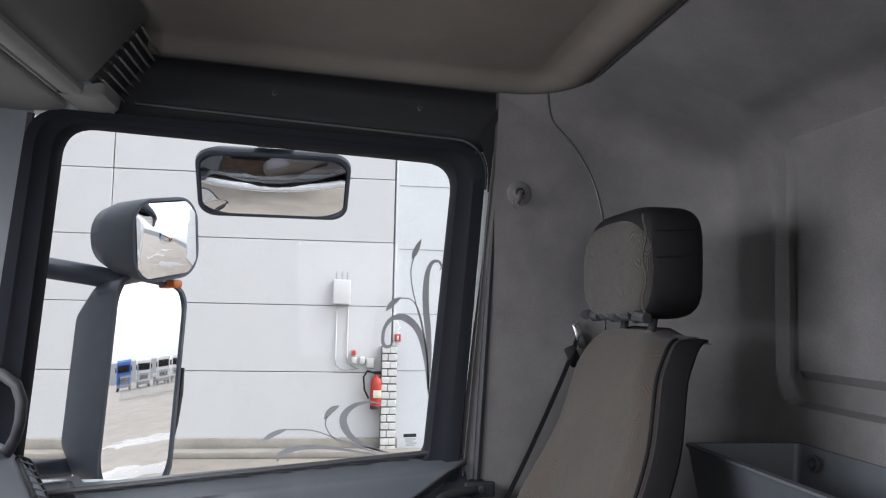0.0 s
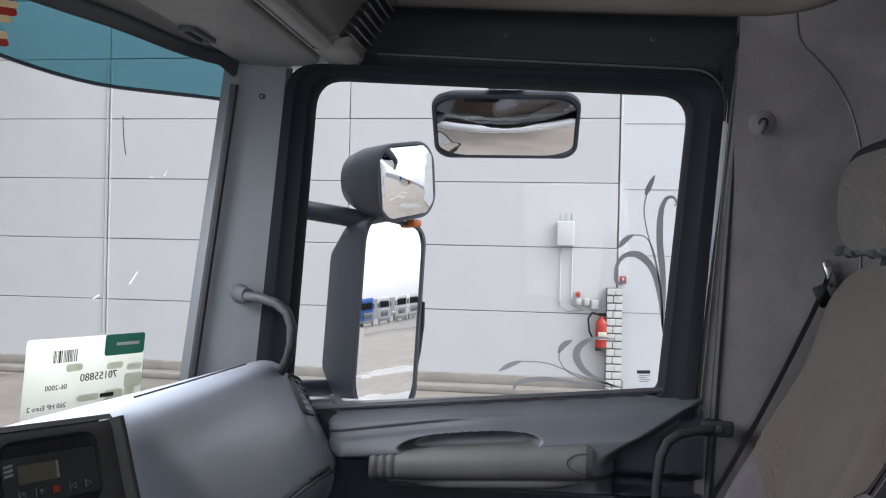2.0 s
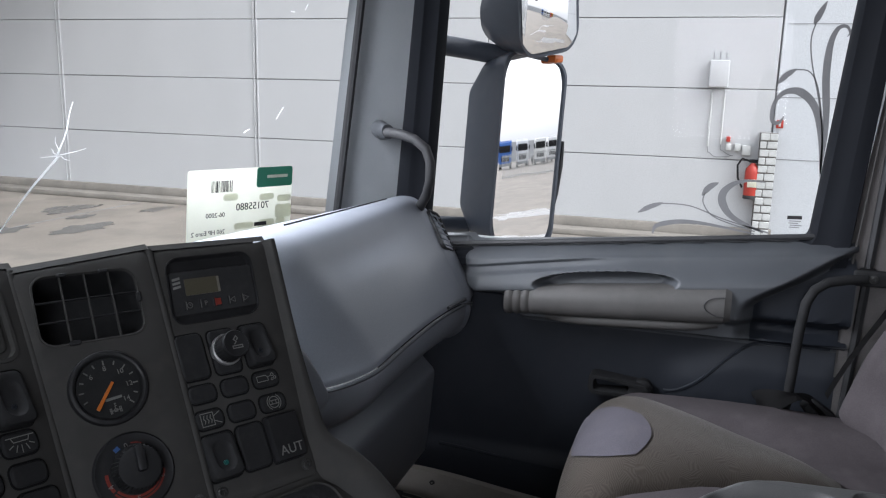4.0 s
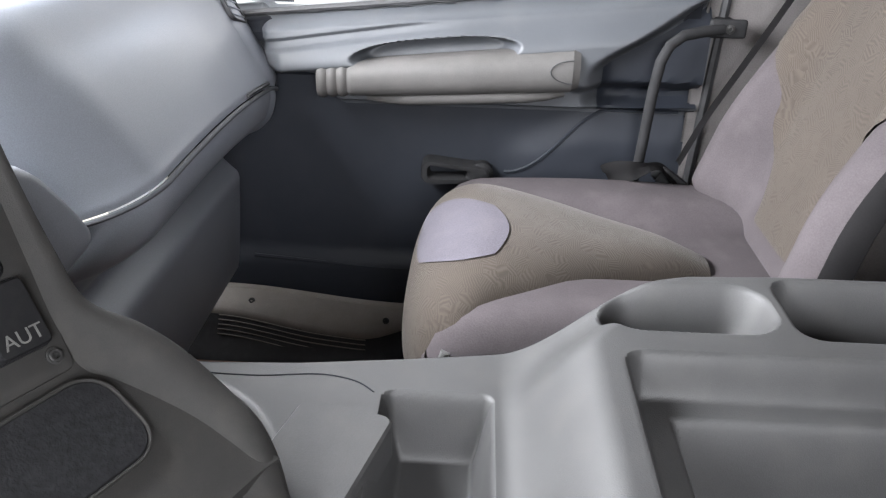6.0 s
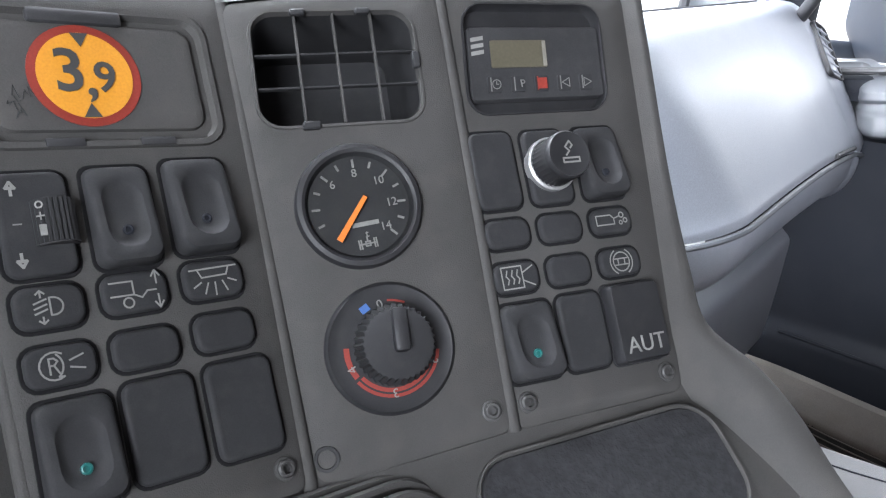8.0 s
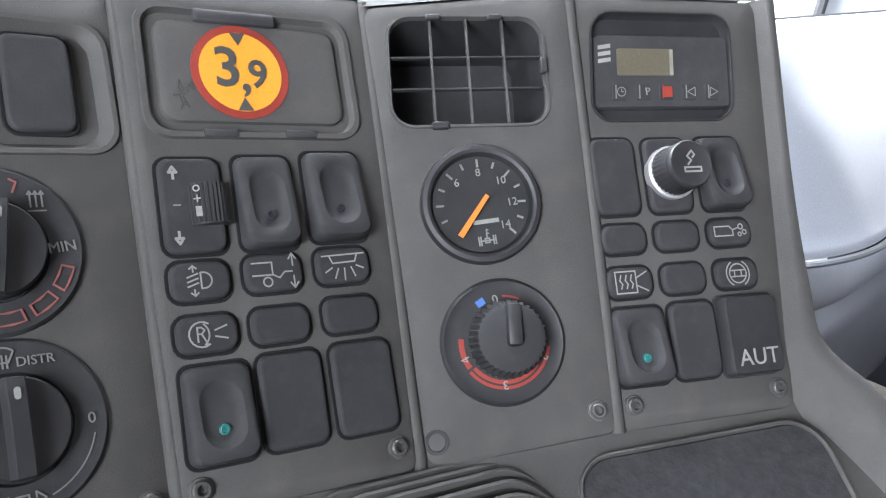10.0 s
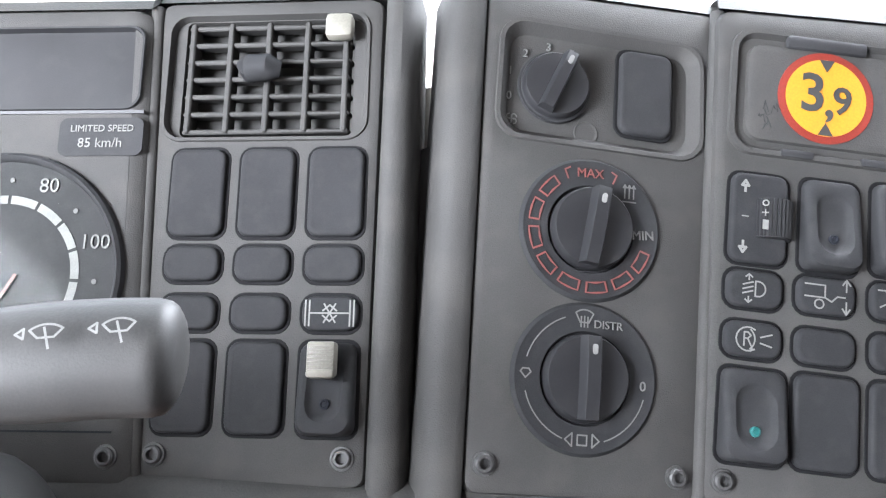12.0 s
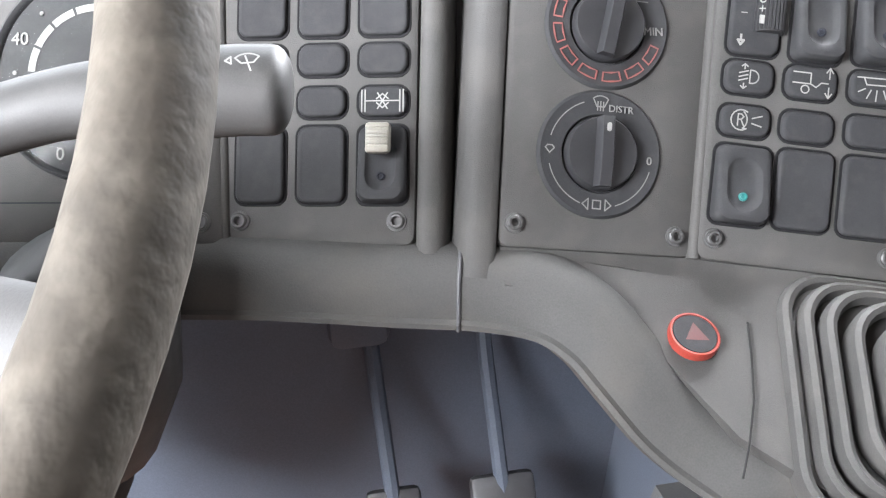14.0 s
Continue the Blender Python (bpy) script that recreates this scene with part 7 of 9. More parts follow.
    part("apron", loft(B(), rows), M["dash_soft"], d, "bulging apron lip over the footwell")
    at = min(range(len(path)), key=lambda i: abs(path[i].x + 0.350))
    bm = B()
    tube(bm, [q + Vector((0, -0.0004, 0.0002)) for q in rows[at][1:-1]], 0.0012, 8)
    part("apron_seam", bm, M["rubber"], d)
    # hazard switch
    hz = Matrix.Translation((-0.2375, 0.3965, 0.9125)) @ frame_of((0, 0, 0), (0.98, -0.1, -0.12), 70).to_3x3().to_4x4()
    o = part("hazard_switch", disc(B(), 0, 0, [(0.0133, -0.003), (0.0133, 0.0012), (0.0128, 0.0022), (0.0118, 0.0022), (0.0113, 0.0010)], 40), M["dull_red"], d, "round red-rimmed hazard switch")
    o.matrix_local = hz
    part("hazard_key", disc(B(), 0, 0, [(0.0115, 0.0005), (0.0112, 0.0022), (0.009, 0.0026)], 32), M["key"], o)
    bm = B()
    bm.faces.new([bm.verts.new((x, y, 0.0030)) for x, y in ((-0.0062, -0.0045), (0.0062, -0.0045), (0.0, 0.0062))])
    part("hazard_triangle", bm, mat("dark_red_print", (0.032, 0.005, 0.0045), 0.8, var=0.2, scale=60, bump=0.0), o, "dull red triangle", sharp=0)
    bm = B()
    tube(bm, [(-0.207, 0.400, 0.914), (-0.211, 0.385, 0.9045), (-0.218, 0.365, 0.8925), (-0.228, 0.347, 0.8815), (-0.236, 0.335, 0.874)], 0.0006, 6)
    part("shelf_seam", bm, M["leatherette"], d)
    # mat tray on the shelf
    tr = Matrix.Translation((-0.005, 0.3075, 0.9030)) @ frame_of((0, 0, 0), (0.90, -0.43, -0.01), 58).to_3x3().to_4x4()
    bm = rings(B(), 0, 0, [(0.146, 0.066, 0.022, -0.002), (0.145, 0.065, 0.0215, 0.0012), (0.143, 0.063, 0.020, 0.0012), (0.141, 0.061, 0.019, -0.0006)], 6)
    t = part("mat_tray", bm, M["panel"], d, "shallow tray with a grained rubber mat")
    t.matrix_local = tr
    bm = rings(B(), 0, 0, [(0.141, 0.061, 0.019, -0.0004), (0.139, 0.059, 0.018, 0.0008)], 6)
    part("grained_mat", bm, mat("grained_mat", (0.013, 0.013, 0.014), 0.85, var=0.35, scale=180, grain=420, bump=1.0, spec=0.1), t)
    # footwell: bulkhead and pedals
    bm = B()
    box(bm, (-0.55, 0.70, 0.62), (1.0, 0.03, 0.62), 0.01)
    part("bulkhead", bm, M["bulkhead"], d, "slate-blue painted bulkhead")
    rows = [[(x, 0.525, 0.915), (x, 0.55, 0.88), (x, 0.60, 0.84), (x, 0.69, 0.82)] for x in [lerp(-1.0, -0.2, i / 8) for i in range(9)]]
    part("underside", loft(B(), rows), M["bulkhead"], d)
    rows = [[(lerp(-0.13, -0.17, i / 8), y, lerp(0.86, 0.33, i / 8)) for y in (0.28, 0.40, 0.55, 0.79)] for i in range(9)]
    part("tunnel_side", loft(B(), rows), M["bulkhead"], d)
    for x, w in ((-0.40, 0.05), (-0.30, 0.06)):
        bm = B()
        tube(bm, [(x, 0.68, 0.86), (x + 0.005, 0.65, 0.72), (x + 0.01, 0.60, 0.60)], 0.007, 8)
        pd = part("pedal_arm", bm, M["bulkhead"], d)
        bm = B()
        box(bm, (x + 0.01, 0.59, 0.585), (w, 0.015, 0.07), 0.006, 2, pose(0, 0, 0, -35, 0, 0))
        part("pedal_pad", bm, M["rubber"], pd)
    bm = B()
    box(bm, (-0.405, 0.64, 0.80), (0.05, 0.05, 0.07), 0.01)
    part("pedal_bracket", bm, M["bulkhead"], d)
    # white pad seen in the groove by the glass
    bm = B()
    tube(bm, [(-0.318, 0.66, 1.09), (-0.318, 0.66, 1.05), (-0.316, 0.655, 1.02)], [0.014, 0.018, 0.02], 12)
    part("cream_pad", bm, M["ivory"], d)
    return d


def passenger_dash():
    """The long glove box bulge before the passenger, with its end vent."""
    p = thing("glove_compartment", label="smooth blue-grey passenger dash bulge with a lidded compartment", category="dashboard")
    # profile from windscreen over the top edge, down the lid to its lip, at the inner and the outer end
    L = [(0.295, 0.90, 0.965), (0.295, 0.72, 1.045), (0.297, 0.59, 1.076), (0.298, 0.543, 1.080), (0.300, 0.513, 1.073), (0.303, 0.494, 1.056), (0.309, 0.477, 1.030), (0.325, 0.450, 0.98), (0.350, 0.414, 0.905), (0.355, 0.405, 0.890), (0.356, 0.404, 0.882)]
    R = [(1.03, 0.76, 0.985), (1.03, 0.68, 1.022), (1.026, 0.605, 1.046), (1.02, 0.576, 1.050), (1.014, 0.556, 1.044), (1.008, 0.540, 1.028), (1.000, 0.518, 1.003), (0.987, 0.477, 0.942), (0.964, 0.428, 0.870), (0.961, 0.421, 0.857), (0.96, 0.420, 0.850)]
    reach = (0.006, 0.008, 0.012, 0.018, 0.028, 0.042, 0.062, 0.086, 0.084, 0.062, 0.040)
    svals = [0.17 * (1 - math.cos(i / 16 * math.pi / 2)) for i in range(16)] + [lerp(0.17, 1.0, i / 36) for i in range(37)]
    rows = []
    for s in svals:
        row = []
        for j, (a, b) in enumerate(zip(L, R)):
            q = Vector(a).lerp(Vector(b), s)
            q.y -= 0.010 * math.sin(s * math.pi) * (1 if j > 3 else 0.3)
            if 6 < j < 11:
                q.z += 0.022 * math.sin(s * math.pi)
            # rounded inner end
            k = max(0.0, 1 - s / 0.17)
            q.y += (0.115 if j > 3 else 0.05) * (1 - math.sqrt(1 - k * k))
            q.z -= 0.014 * k * k
            row.append(q)
        rows.append(row)
    # the outer end swells and turns the corner
    cap = []
    for k in range(1, 9):
        f = radians(90 * k / 8)
        cap.append([q + Vector((reach[j] * math.sin(f), 0.020 * (1 - math.cos(f)) - 0.008 * math.sin(2 * f), -0.012 * (1 - math.cos(f)) - (0.006 * math.sin(f) if j > 7 else 0))) for j, q in enumerate(rows[-1])])
    cap.append([q + Vector((0.0, 0.06, -0.02)) for q in cap[-1]])
    inner = [[q + Vector((0.004, 0.11, -0.02)) for q in rows[0]], [q + Vector((0.0, 0.03, -0.006)) for q in rows[0]]]
    whole = [along(r, 3) for r in inner + rows + cap]
    part("lid", loft(B(), [r[9:] for r in whole]), M["lid"], p, "smooth blue-grey lid", 60)
    part("dash_top", loft(B(), [r[:10] for r in whole]), M["lid"], p, "slate-grey top running to the windscreen", 60)
    rows = whole[2:]
    # lip under the lid and its finger slot
    lip = [r[-1] + Vector((0, -0.003, -0.004)) for r in rows[:-1]]
    part("lip", tube(B(), lip, 0.0034, 8), M["trim"], p)
    bm = B()
    tube(bm, [r[-1].lerp(r[-3], 0.2) + Vector((0, -0.002, 0.005)) for r in rows[40:52]], 0.0030, 6)
    part("lid_grip", bm, M["rubber"], p)
    bm = B()
    tube(bm, [r[7] + Vector((0, 0, 0.001)) for r in rows[20:48]], 0.0014, 6)
    part("demister_slot", bm, M["rubber"], p)
    # lower body with its rounded ridge
    low = []
    for i, r in enumerate(rows[:-2]):
        s = i / (len(rows) - 3)
        b = r[-1]
        tray = [b + Vector((0, y, z)) for y, z in ((0.0, -0.008), (-0.001, -0.016), (0.002, -0.034), (0.011, -0.056), (0.028, -0.074), (0.052, -0.086))]
        x0 = b.x + lerp(0.02, -0.03, s)
        low.append(along(tray + [Vector((x0, y, z)) for y, z in ((0.512, 0.750), (0.520, 0.728), (0.502, 0.706), (0.488, 0.690), (0.489, 0.66), (0.494, 0.60), (0.503, 0.52), (0.511, 0.497), (0.535, 0.485), (0.62, 0.47), (0.70, 0.34))], 3))
    low = [[q + Vector((-0.05, 0.10, 0)) for q in low[0]], [q + Vector((-0.012, 0.03, 0)) for q in low[0]]] + low
    part("lower_bulge", loft(B(), low), M["lid"], p, "blue-grey lower dash bulge", 60)
    # end vent
    nrm = Vector((0.071, -0.835, 0.546)).normalized()
    ax = Vector((-0.033, -0.0505, -0.0725))
    ax = (ax - nrm * ax.dot(nrm)).normalized()
    side = ax.cross(nrm).normalized()
    if side.x < 0:
        side = -side
    m = Matrix((side, nrm.cross(side), nrm)).transposed().to_4x4()
    m.translation = Vector((1.030, 0.503, 0.977)) + nrm * 0.0065
    bm = rings(B(), 0, 0, [(0.058, 0.096, 0.012, -0.016), (0.058, 0.096, 0.012, 0.0002), (0.056, 0.094, 0.011, 0.0012), (0.053, 0.091, 0.010, 0.0006), (0.052, 0.090, 0.009, -0.007)], cap=False)
    v = part("end_vent", bm, M["rubber"], p, "small black end vent with a grid of grey slats")
    v.matrix_local = m
    for k in range(6):
        bm = B()
        box(bm, (0, -0.036 + 0.0144 * k, -0.0012), (0.052, 0.0026, 0.003), 0.0006, 1)
        part("slat", bm, M["lid"], v)
    for u in (-0.0135, 0.0135):
        bm = B()
        box(bm, (u, 0, -0.0026), (0.0024, 0.088, 0.003), 0.0005, 1)
        part("vane", bm, M["lid"], v)
    part("vent_floor", rings(B(), 0, 0, [(0.0535, 0.0915, 0.010, -0.0085), (0.051, 0.089, 0.009, -0.0078)]), M["gap"], v)
    # small block between console and compartment
    bm = B()
    ring = along([(x, 0, z) for x, z in ((0.10, 0.87), (0.10, 0.95), (0.11, 1.015), (0.135, 1.028), (0.211, 0.996), (0.249, 0.960), (0.282, 0.920), (0.292, 0.903), (0.286, 0.893), (0.25, 0.888), (0.16, 0.876))], 3)
    rows = []
    for y, k in ((0.60, 1.0), (0.44, 1.0), (0.42, 0.99), (0.408, 0.955), (0.401, 0.90), (0.398, 0.8), (0.397, 0.4)):
        rows.append([(0.19 + (q.x - 0.19) * k, y, 0.935 + (q.z - 0.935) * k) for q in ring])
    loft(bm, rows, around=True, cap=True)
    part("inner_block", bm, M["lid"], p, "rounded grey shoulder beside the lid", 60)
    bm = B()
    box(bm, (0.165, 0.51, 0.68), (0.21, 0.16, 0.42), 0.03, 3)
    part("inner_base", bm, M["dash_soft"], p)


DECK_Y = (-0.62, -0.2, -0.121, -0.086, -0.02, 0.064, 0.129, 0.22, 0.298, 0.347, 0.42)
DECK_X = (0.336, 0.333, 0.327, 0.316, 0.300, 0.284, 0.273, 0.260, 0.255, 0.258, 0.262)


def rbox(x, y, cx, cy, w, h, r):
    """How far a point lies inside a rounded rectangle."""
    qx, qy = abs(x - cx) - w / 2 + r, abs(y - cy) - h / 2 + r
    return r - math.hypot(max(qx, 0), max(qy, 0)) - min(max(qx, qy), 0)


def deck_height(x, y):
    """Height of the console: low deck, rounded hump, and the wells sunk in it; also which well the point is in."""
    far = lerp(-0.030, -0.097, smooth(0.20, 0.29, x))
    z = 0.803 - 0.022 * smooth(0.30, 0.44, y) + 0.0665 * smooth(0.047, far, y)
    k = max(0.0, (x - float(np.interp(y, DECK_Y, DECK_X)) + 0.012) / 0.012)
    z -= 0.014 * (1 - math.sqrt(max(0.0, 1 - k * k)))
    well = "console_body"
    d = rbox(x, y, 0.266, -0.108, 0.084, 0.146, 0.034)
    if d > 0:
        well = "cup_holder"
        z += (0.818 - z) * smooth(0.0, 0.020, d) - 0.004 * smooth(0.022, 0.027, d)
    d = rbox(x, y, 0.270, -0.305, 0.100, 0.235, 0.022)
    if d > 0:
        well = "side_pocket"
        z -= 0.10 * smooth(0.0, 0.026, d)
    d = rbox(x, y, 0.054, -0.235, 0.285, 0.385, 0.018)
    if d > 0:
        well = "long_pocket"
        z -= 0.036 * smooth(0.0, 0.016, d) + 0.065 * smooth(0.034, 0.056, d)
    d = rbox(x, y, 0.090, 0.097, 0.260, 0.094, 0.012)
    if d > 0:
        well = "recess"
        z -= 0.062 * smooth(0.0, 0.018, d)
    d = 0.128 - math.hypot(x - 0.105, y - 0.335)
    if d > 0:
        well = "front_bowl" if d > 0.026 else well
        z -= 0.030 * smooth(0.0, 0.030, d)
    return z, well


def tunnel():
    c = thing("console", label="grey engine tunnel console with cup holder and pockets", category="console")
    nx, ny = 280, 500
    grid = []
    for k in range(ny + 1):
        y = lerp(0.42, -0.62, k / ny)
        xr = float(np.interp(y, DECK_Y, DECK_X))
        grid.append([(lerp(-0.235, xr, i / nx), y) for i in range(nx + 1)])
    tops = [[deck_height(x, y) for x, y in row] for row in grid]
    made = {}
    for k in range(ny):
        for i in range(nx):
            name = tops[k][i][1]
            bm, vs = made.setdefault(name, (B(), {}))
            quad = []
            for a, b in ((k, i), (k, i + 1), (k + 1, i + 1), (k + 1, i)):
                if (a, b) not in vs:
                    vs[a, b] = bm.verts.new((*grid[a][b], tops[a][b][0]))
                quad.append(vs[a, b])
            bm.faces.new(quad)
    look_of = {"front_bowl": M["bowl_mat"]}
    for name, (bm, _) in made.items():
        o = part(name, bm, look_of.get(name, M["deck"]), c, sharp=70)
        if name == "console_body":
            bd = o
    for side, name in ((-1, "driver_flank"), (1, "seat_flank")):
        rows = []
        for k in range(0, ny + 1, 3):
            (x, y), z = (grid[k][0], tops[k][0][0]) if side < 0 else (grid[k][-1], tops[k][-1][0])
            rows.append([(x, y, z), (x + side * 0.003, y, z - 0.012), (x + side * 0.012, y, z - 0.09), (x + side * 0.02, y, 0.55), (x + side * 0.03, y, 0.33)])
        part(name, loft(B(), rows), M["deck"], c)
    # engraved loop seam and the pale lid block
    pts = along([(0.236, 0.345, 0.8035), (0.231, 0.30, 0.8035), (0.230, 0.25, 0.8035), (0.236, 0.20, 0.8035), (0.229, 0.168, 0.8035), (0.215, 0.150, 0.8035)], 5)
    part("seam", tube(B(), [q - Vector((0, 0, 0.0004)) for q in pts], 0.0008, 6), M["frame"], bd)
    bm = rings(B(), 0, 0, [(0.150, 0.078, 0.010, -0.02), (0.150, 0.078, 0.010, 0.009), (0.146, 0.074, 0.008, 0.0115)], 5)
    part("ash_lid", bm, M["deck"], c, "flat grey lid").matrix_local = pose(0.108, 0.184, 0.803, 0, 0, -15)
    # gear lever gaiter: stacked rubber folds
    gx = frame_of((0, 0, 0), (0.97, -0.20, -0.14), 58).to_3x3().to_4x4()
    g = thing("gear_gaiter", Matrix.Translation((-0.137, 0.357, 0.884)) @ gx, "dark grey pleated rubber gear lever gaiter", "gaiter")
    for k, inset in enumerate((0.0, 0.0085, 0.017, 0.029, 0.042, 0.057, 0.074)):
        w, h, z = 0.128 - 1.1 * inset, 0.128 - 1.25 * inset, 0.003 + 0.0045 * k
        bm = rings(B(), 0.004 * k, 0, [(w, h, 0.026, z - 0.010), (w + 0.002, h + 0.002, 0.026, z - 0.001), (w, h, 0.025, z + 0.003), (w - 0.005, h - 0.004, 0.023, z + 0.0045), (w - 0.010, h - 0.008, 0.022, z + 0.003), (w - 0.014, h - 0.011, 0.021, z - 0.003)], 7, cap=(k == 6))
        part("fold", bm, M["panel"], g)



def footwell():
    # kick strip along the door opening
    s = thing("door_sill", label="dirty grey plastic door sill with a ribbed strip", category="sill", kind="structure")
    def edge_x(y):
        """Inner edge of the sill's top: it swells towards the cab in the middle of the opening."""
        return 1.022 - 0.060 * smooth(0.16, 0.28, y) * lerp(1.0, 0.55, smooth(0.36, 0.58, y))
    ys = [lerp(0.64, -0.30, i / 48) for i in range(49)]
    def sag(y):
        return -0.030 * smooth(0.56, 0.20, y)
    bm = loft(B(), [[(1.045, y, 0.425 + sag(y)), (1.04, y, 0.417 + sag(y)), (lerp(1.04, edge_x(y), 0.5), y, 0.411 + sag(y)), (edge_x(y) + 0.006, y, 0.399 + sag(y)), (edge_x(y), y, 0.393 + sag(y)), (edge_x(y) - 0.001, y, 0.386 + sag(y))] for y in ys])
    part("sill_body", bm, M["sill"], s)
    bm = loft(B(), [[(edge_x(y), y, 0.388 + sag(y)), (edge_x(y) - 0.012, y, 0.372 + sag(y)), (edge_x(y) - 0.03, y, 0.350 + 0.5 * sag(y)), (0.925, y, 0.335), (0.90, y, 0.326)] for y in ys])
    part("sill_skirt", bm, M["rubber"], s, "black lower edge of the sill")
    for k in range(5):
        f = k / 4
        bm = tube(B(), [(edge_x(y) - lerp(0.003, 0.026, f), y, lerp(0.386, 0.357, f) + sag(y)) for y in [lerp(0.56, 0.27, i / 20) for i in range(21)]], 0.0013, 5)
        part("rib", bm, M["sill"], s, "pale raised rib")
    for y, z, x in ((0.50, 0.405, 1.008), (0.40, 0.372, 0.966), (0.235, 0.379, 0.998)):
        screw("screw", s, pose(x, y, z + 0.002, 0, -40, 0), 0.005)


def pad_point(s, t):
    """Seat pad surface: s across (-1..1), t from the back over the nose to the underside."""
    prof = [(-0.255, 0.700), (-0.19, 0.726), (-0.11, 0.742), (-0.03, 0.757), (0.05, 0.765), (0.10, 0.752), (0.138, 0.722), (0.160, 0.672), (0.166, 0.61), (0.155, 0.54)]
    f = t * (len(prof) - 1)
    i = min(int(f), len(prof) - 2)
    r = f - i
    p = [prof[max(i - 1, 0)], prof[i], prof[i + 1], prof[min(i + 2, len(prof) - 1)]]
    y, z = [0.5 * (2 * p[1][k] + (p[2][k] - p[0][k]) * r + (2 * p[0][k] - 5 * p[1][k] + 4 * p[2][k] - p[3][k]) * r * r + (3 * p[1][k] - p[0][k] - 3 * p[2][k] + p[3][k]) * r ** 3) for k in (0, 1)]
    drop = 1 - math.sqrt(max(0.0, 1 - abs(s) ** 3.2))
    ny, nz = (0.0, 1.0) if t < 0.4 else (math.sin((t - 0.4) / 0.6 * 1.5), math.cos((t - 0.4) / 0.6 * 1.5))
    wid = lerp(0.045, 0.205, smooth(-0.05, 0.62, t))
    return Vector((0.685 + wid * s, y - 0.07 * drop * ny, z - 0.075 * drop * nz))


def back_point(s, t, lift=0.0):
    """Backrest front: s across, t from the seat up."""
    z = lerp(0.66, 1.300, t)
    y = lerp(-0.335, -0.505, t) - 0.03 * math.sin(t * math.pi) * 0 - 0.02 * smooth(0.85, 1.0, t)
    wid = lerp(0.235, 0.212, smooth(0.0, 0.45, t)) - 0.070 * max(0.0, (t - 0.58) / 0.42) - 0.018 * max(0.0, (t - 0.88) / 0.12) ** 2
    bolster = 0.075 * smooth(0.45, 0.85, abs(s)) * smooth(0.75, 0.25, t) * smooth(0.0, 0.12, t)
    rim = 0.022 * max(0.0, (abs(s) - 0.85) / 0.15) ** 2
    topr = 0.014 * max(0.0, (t - 0.93) / 0.07) ** 2
    return Vector((0.712 + 0.03 * max(0.0, (t - 0.58) / 0.42) + wid * s, y + bolster - rim - topr + lift, z - 0.012 * smooth(0.6, 1, abs(s)) * smooth(0.8, 1, t) - 0.022 * max(0.0, (t - 0.93) / 0.07) ** 2))


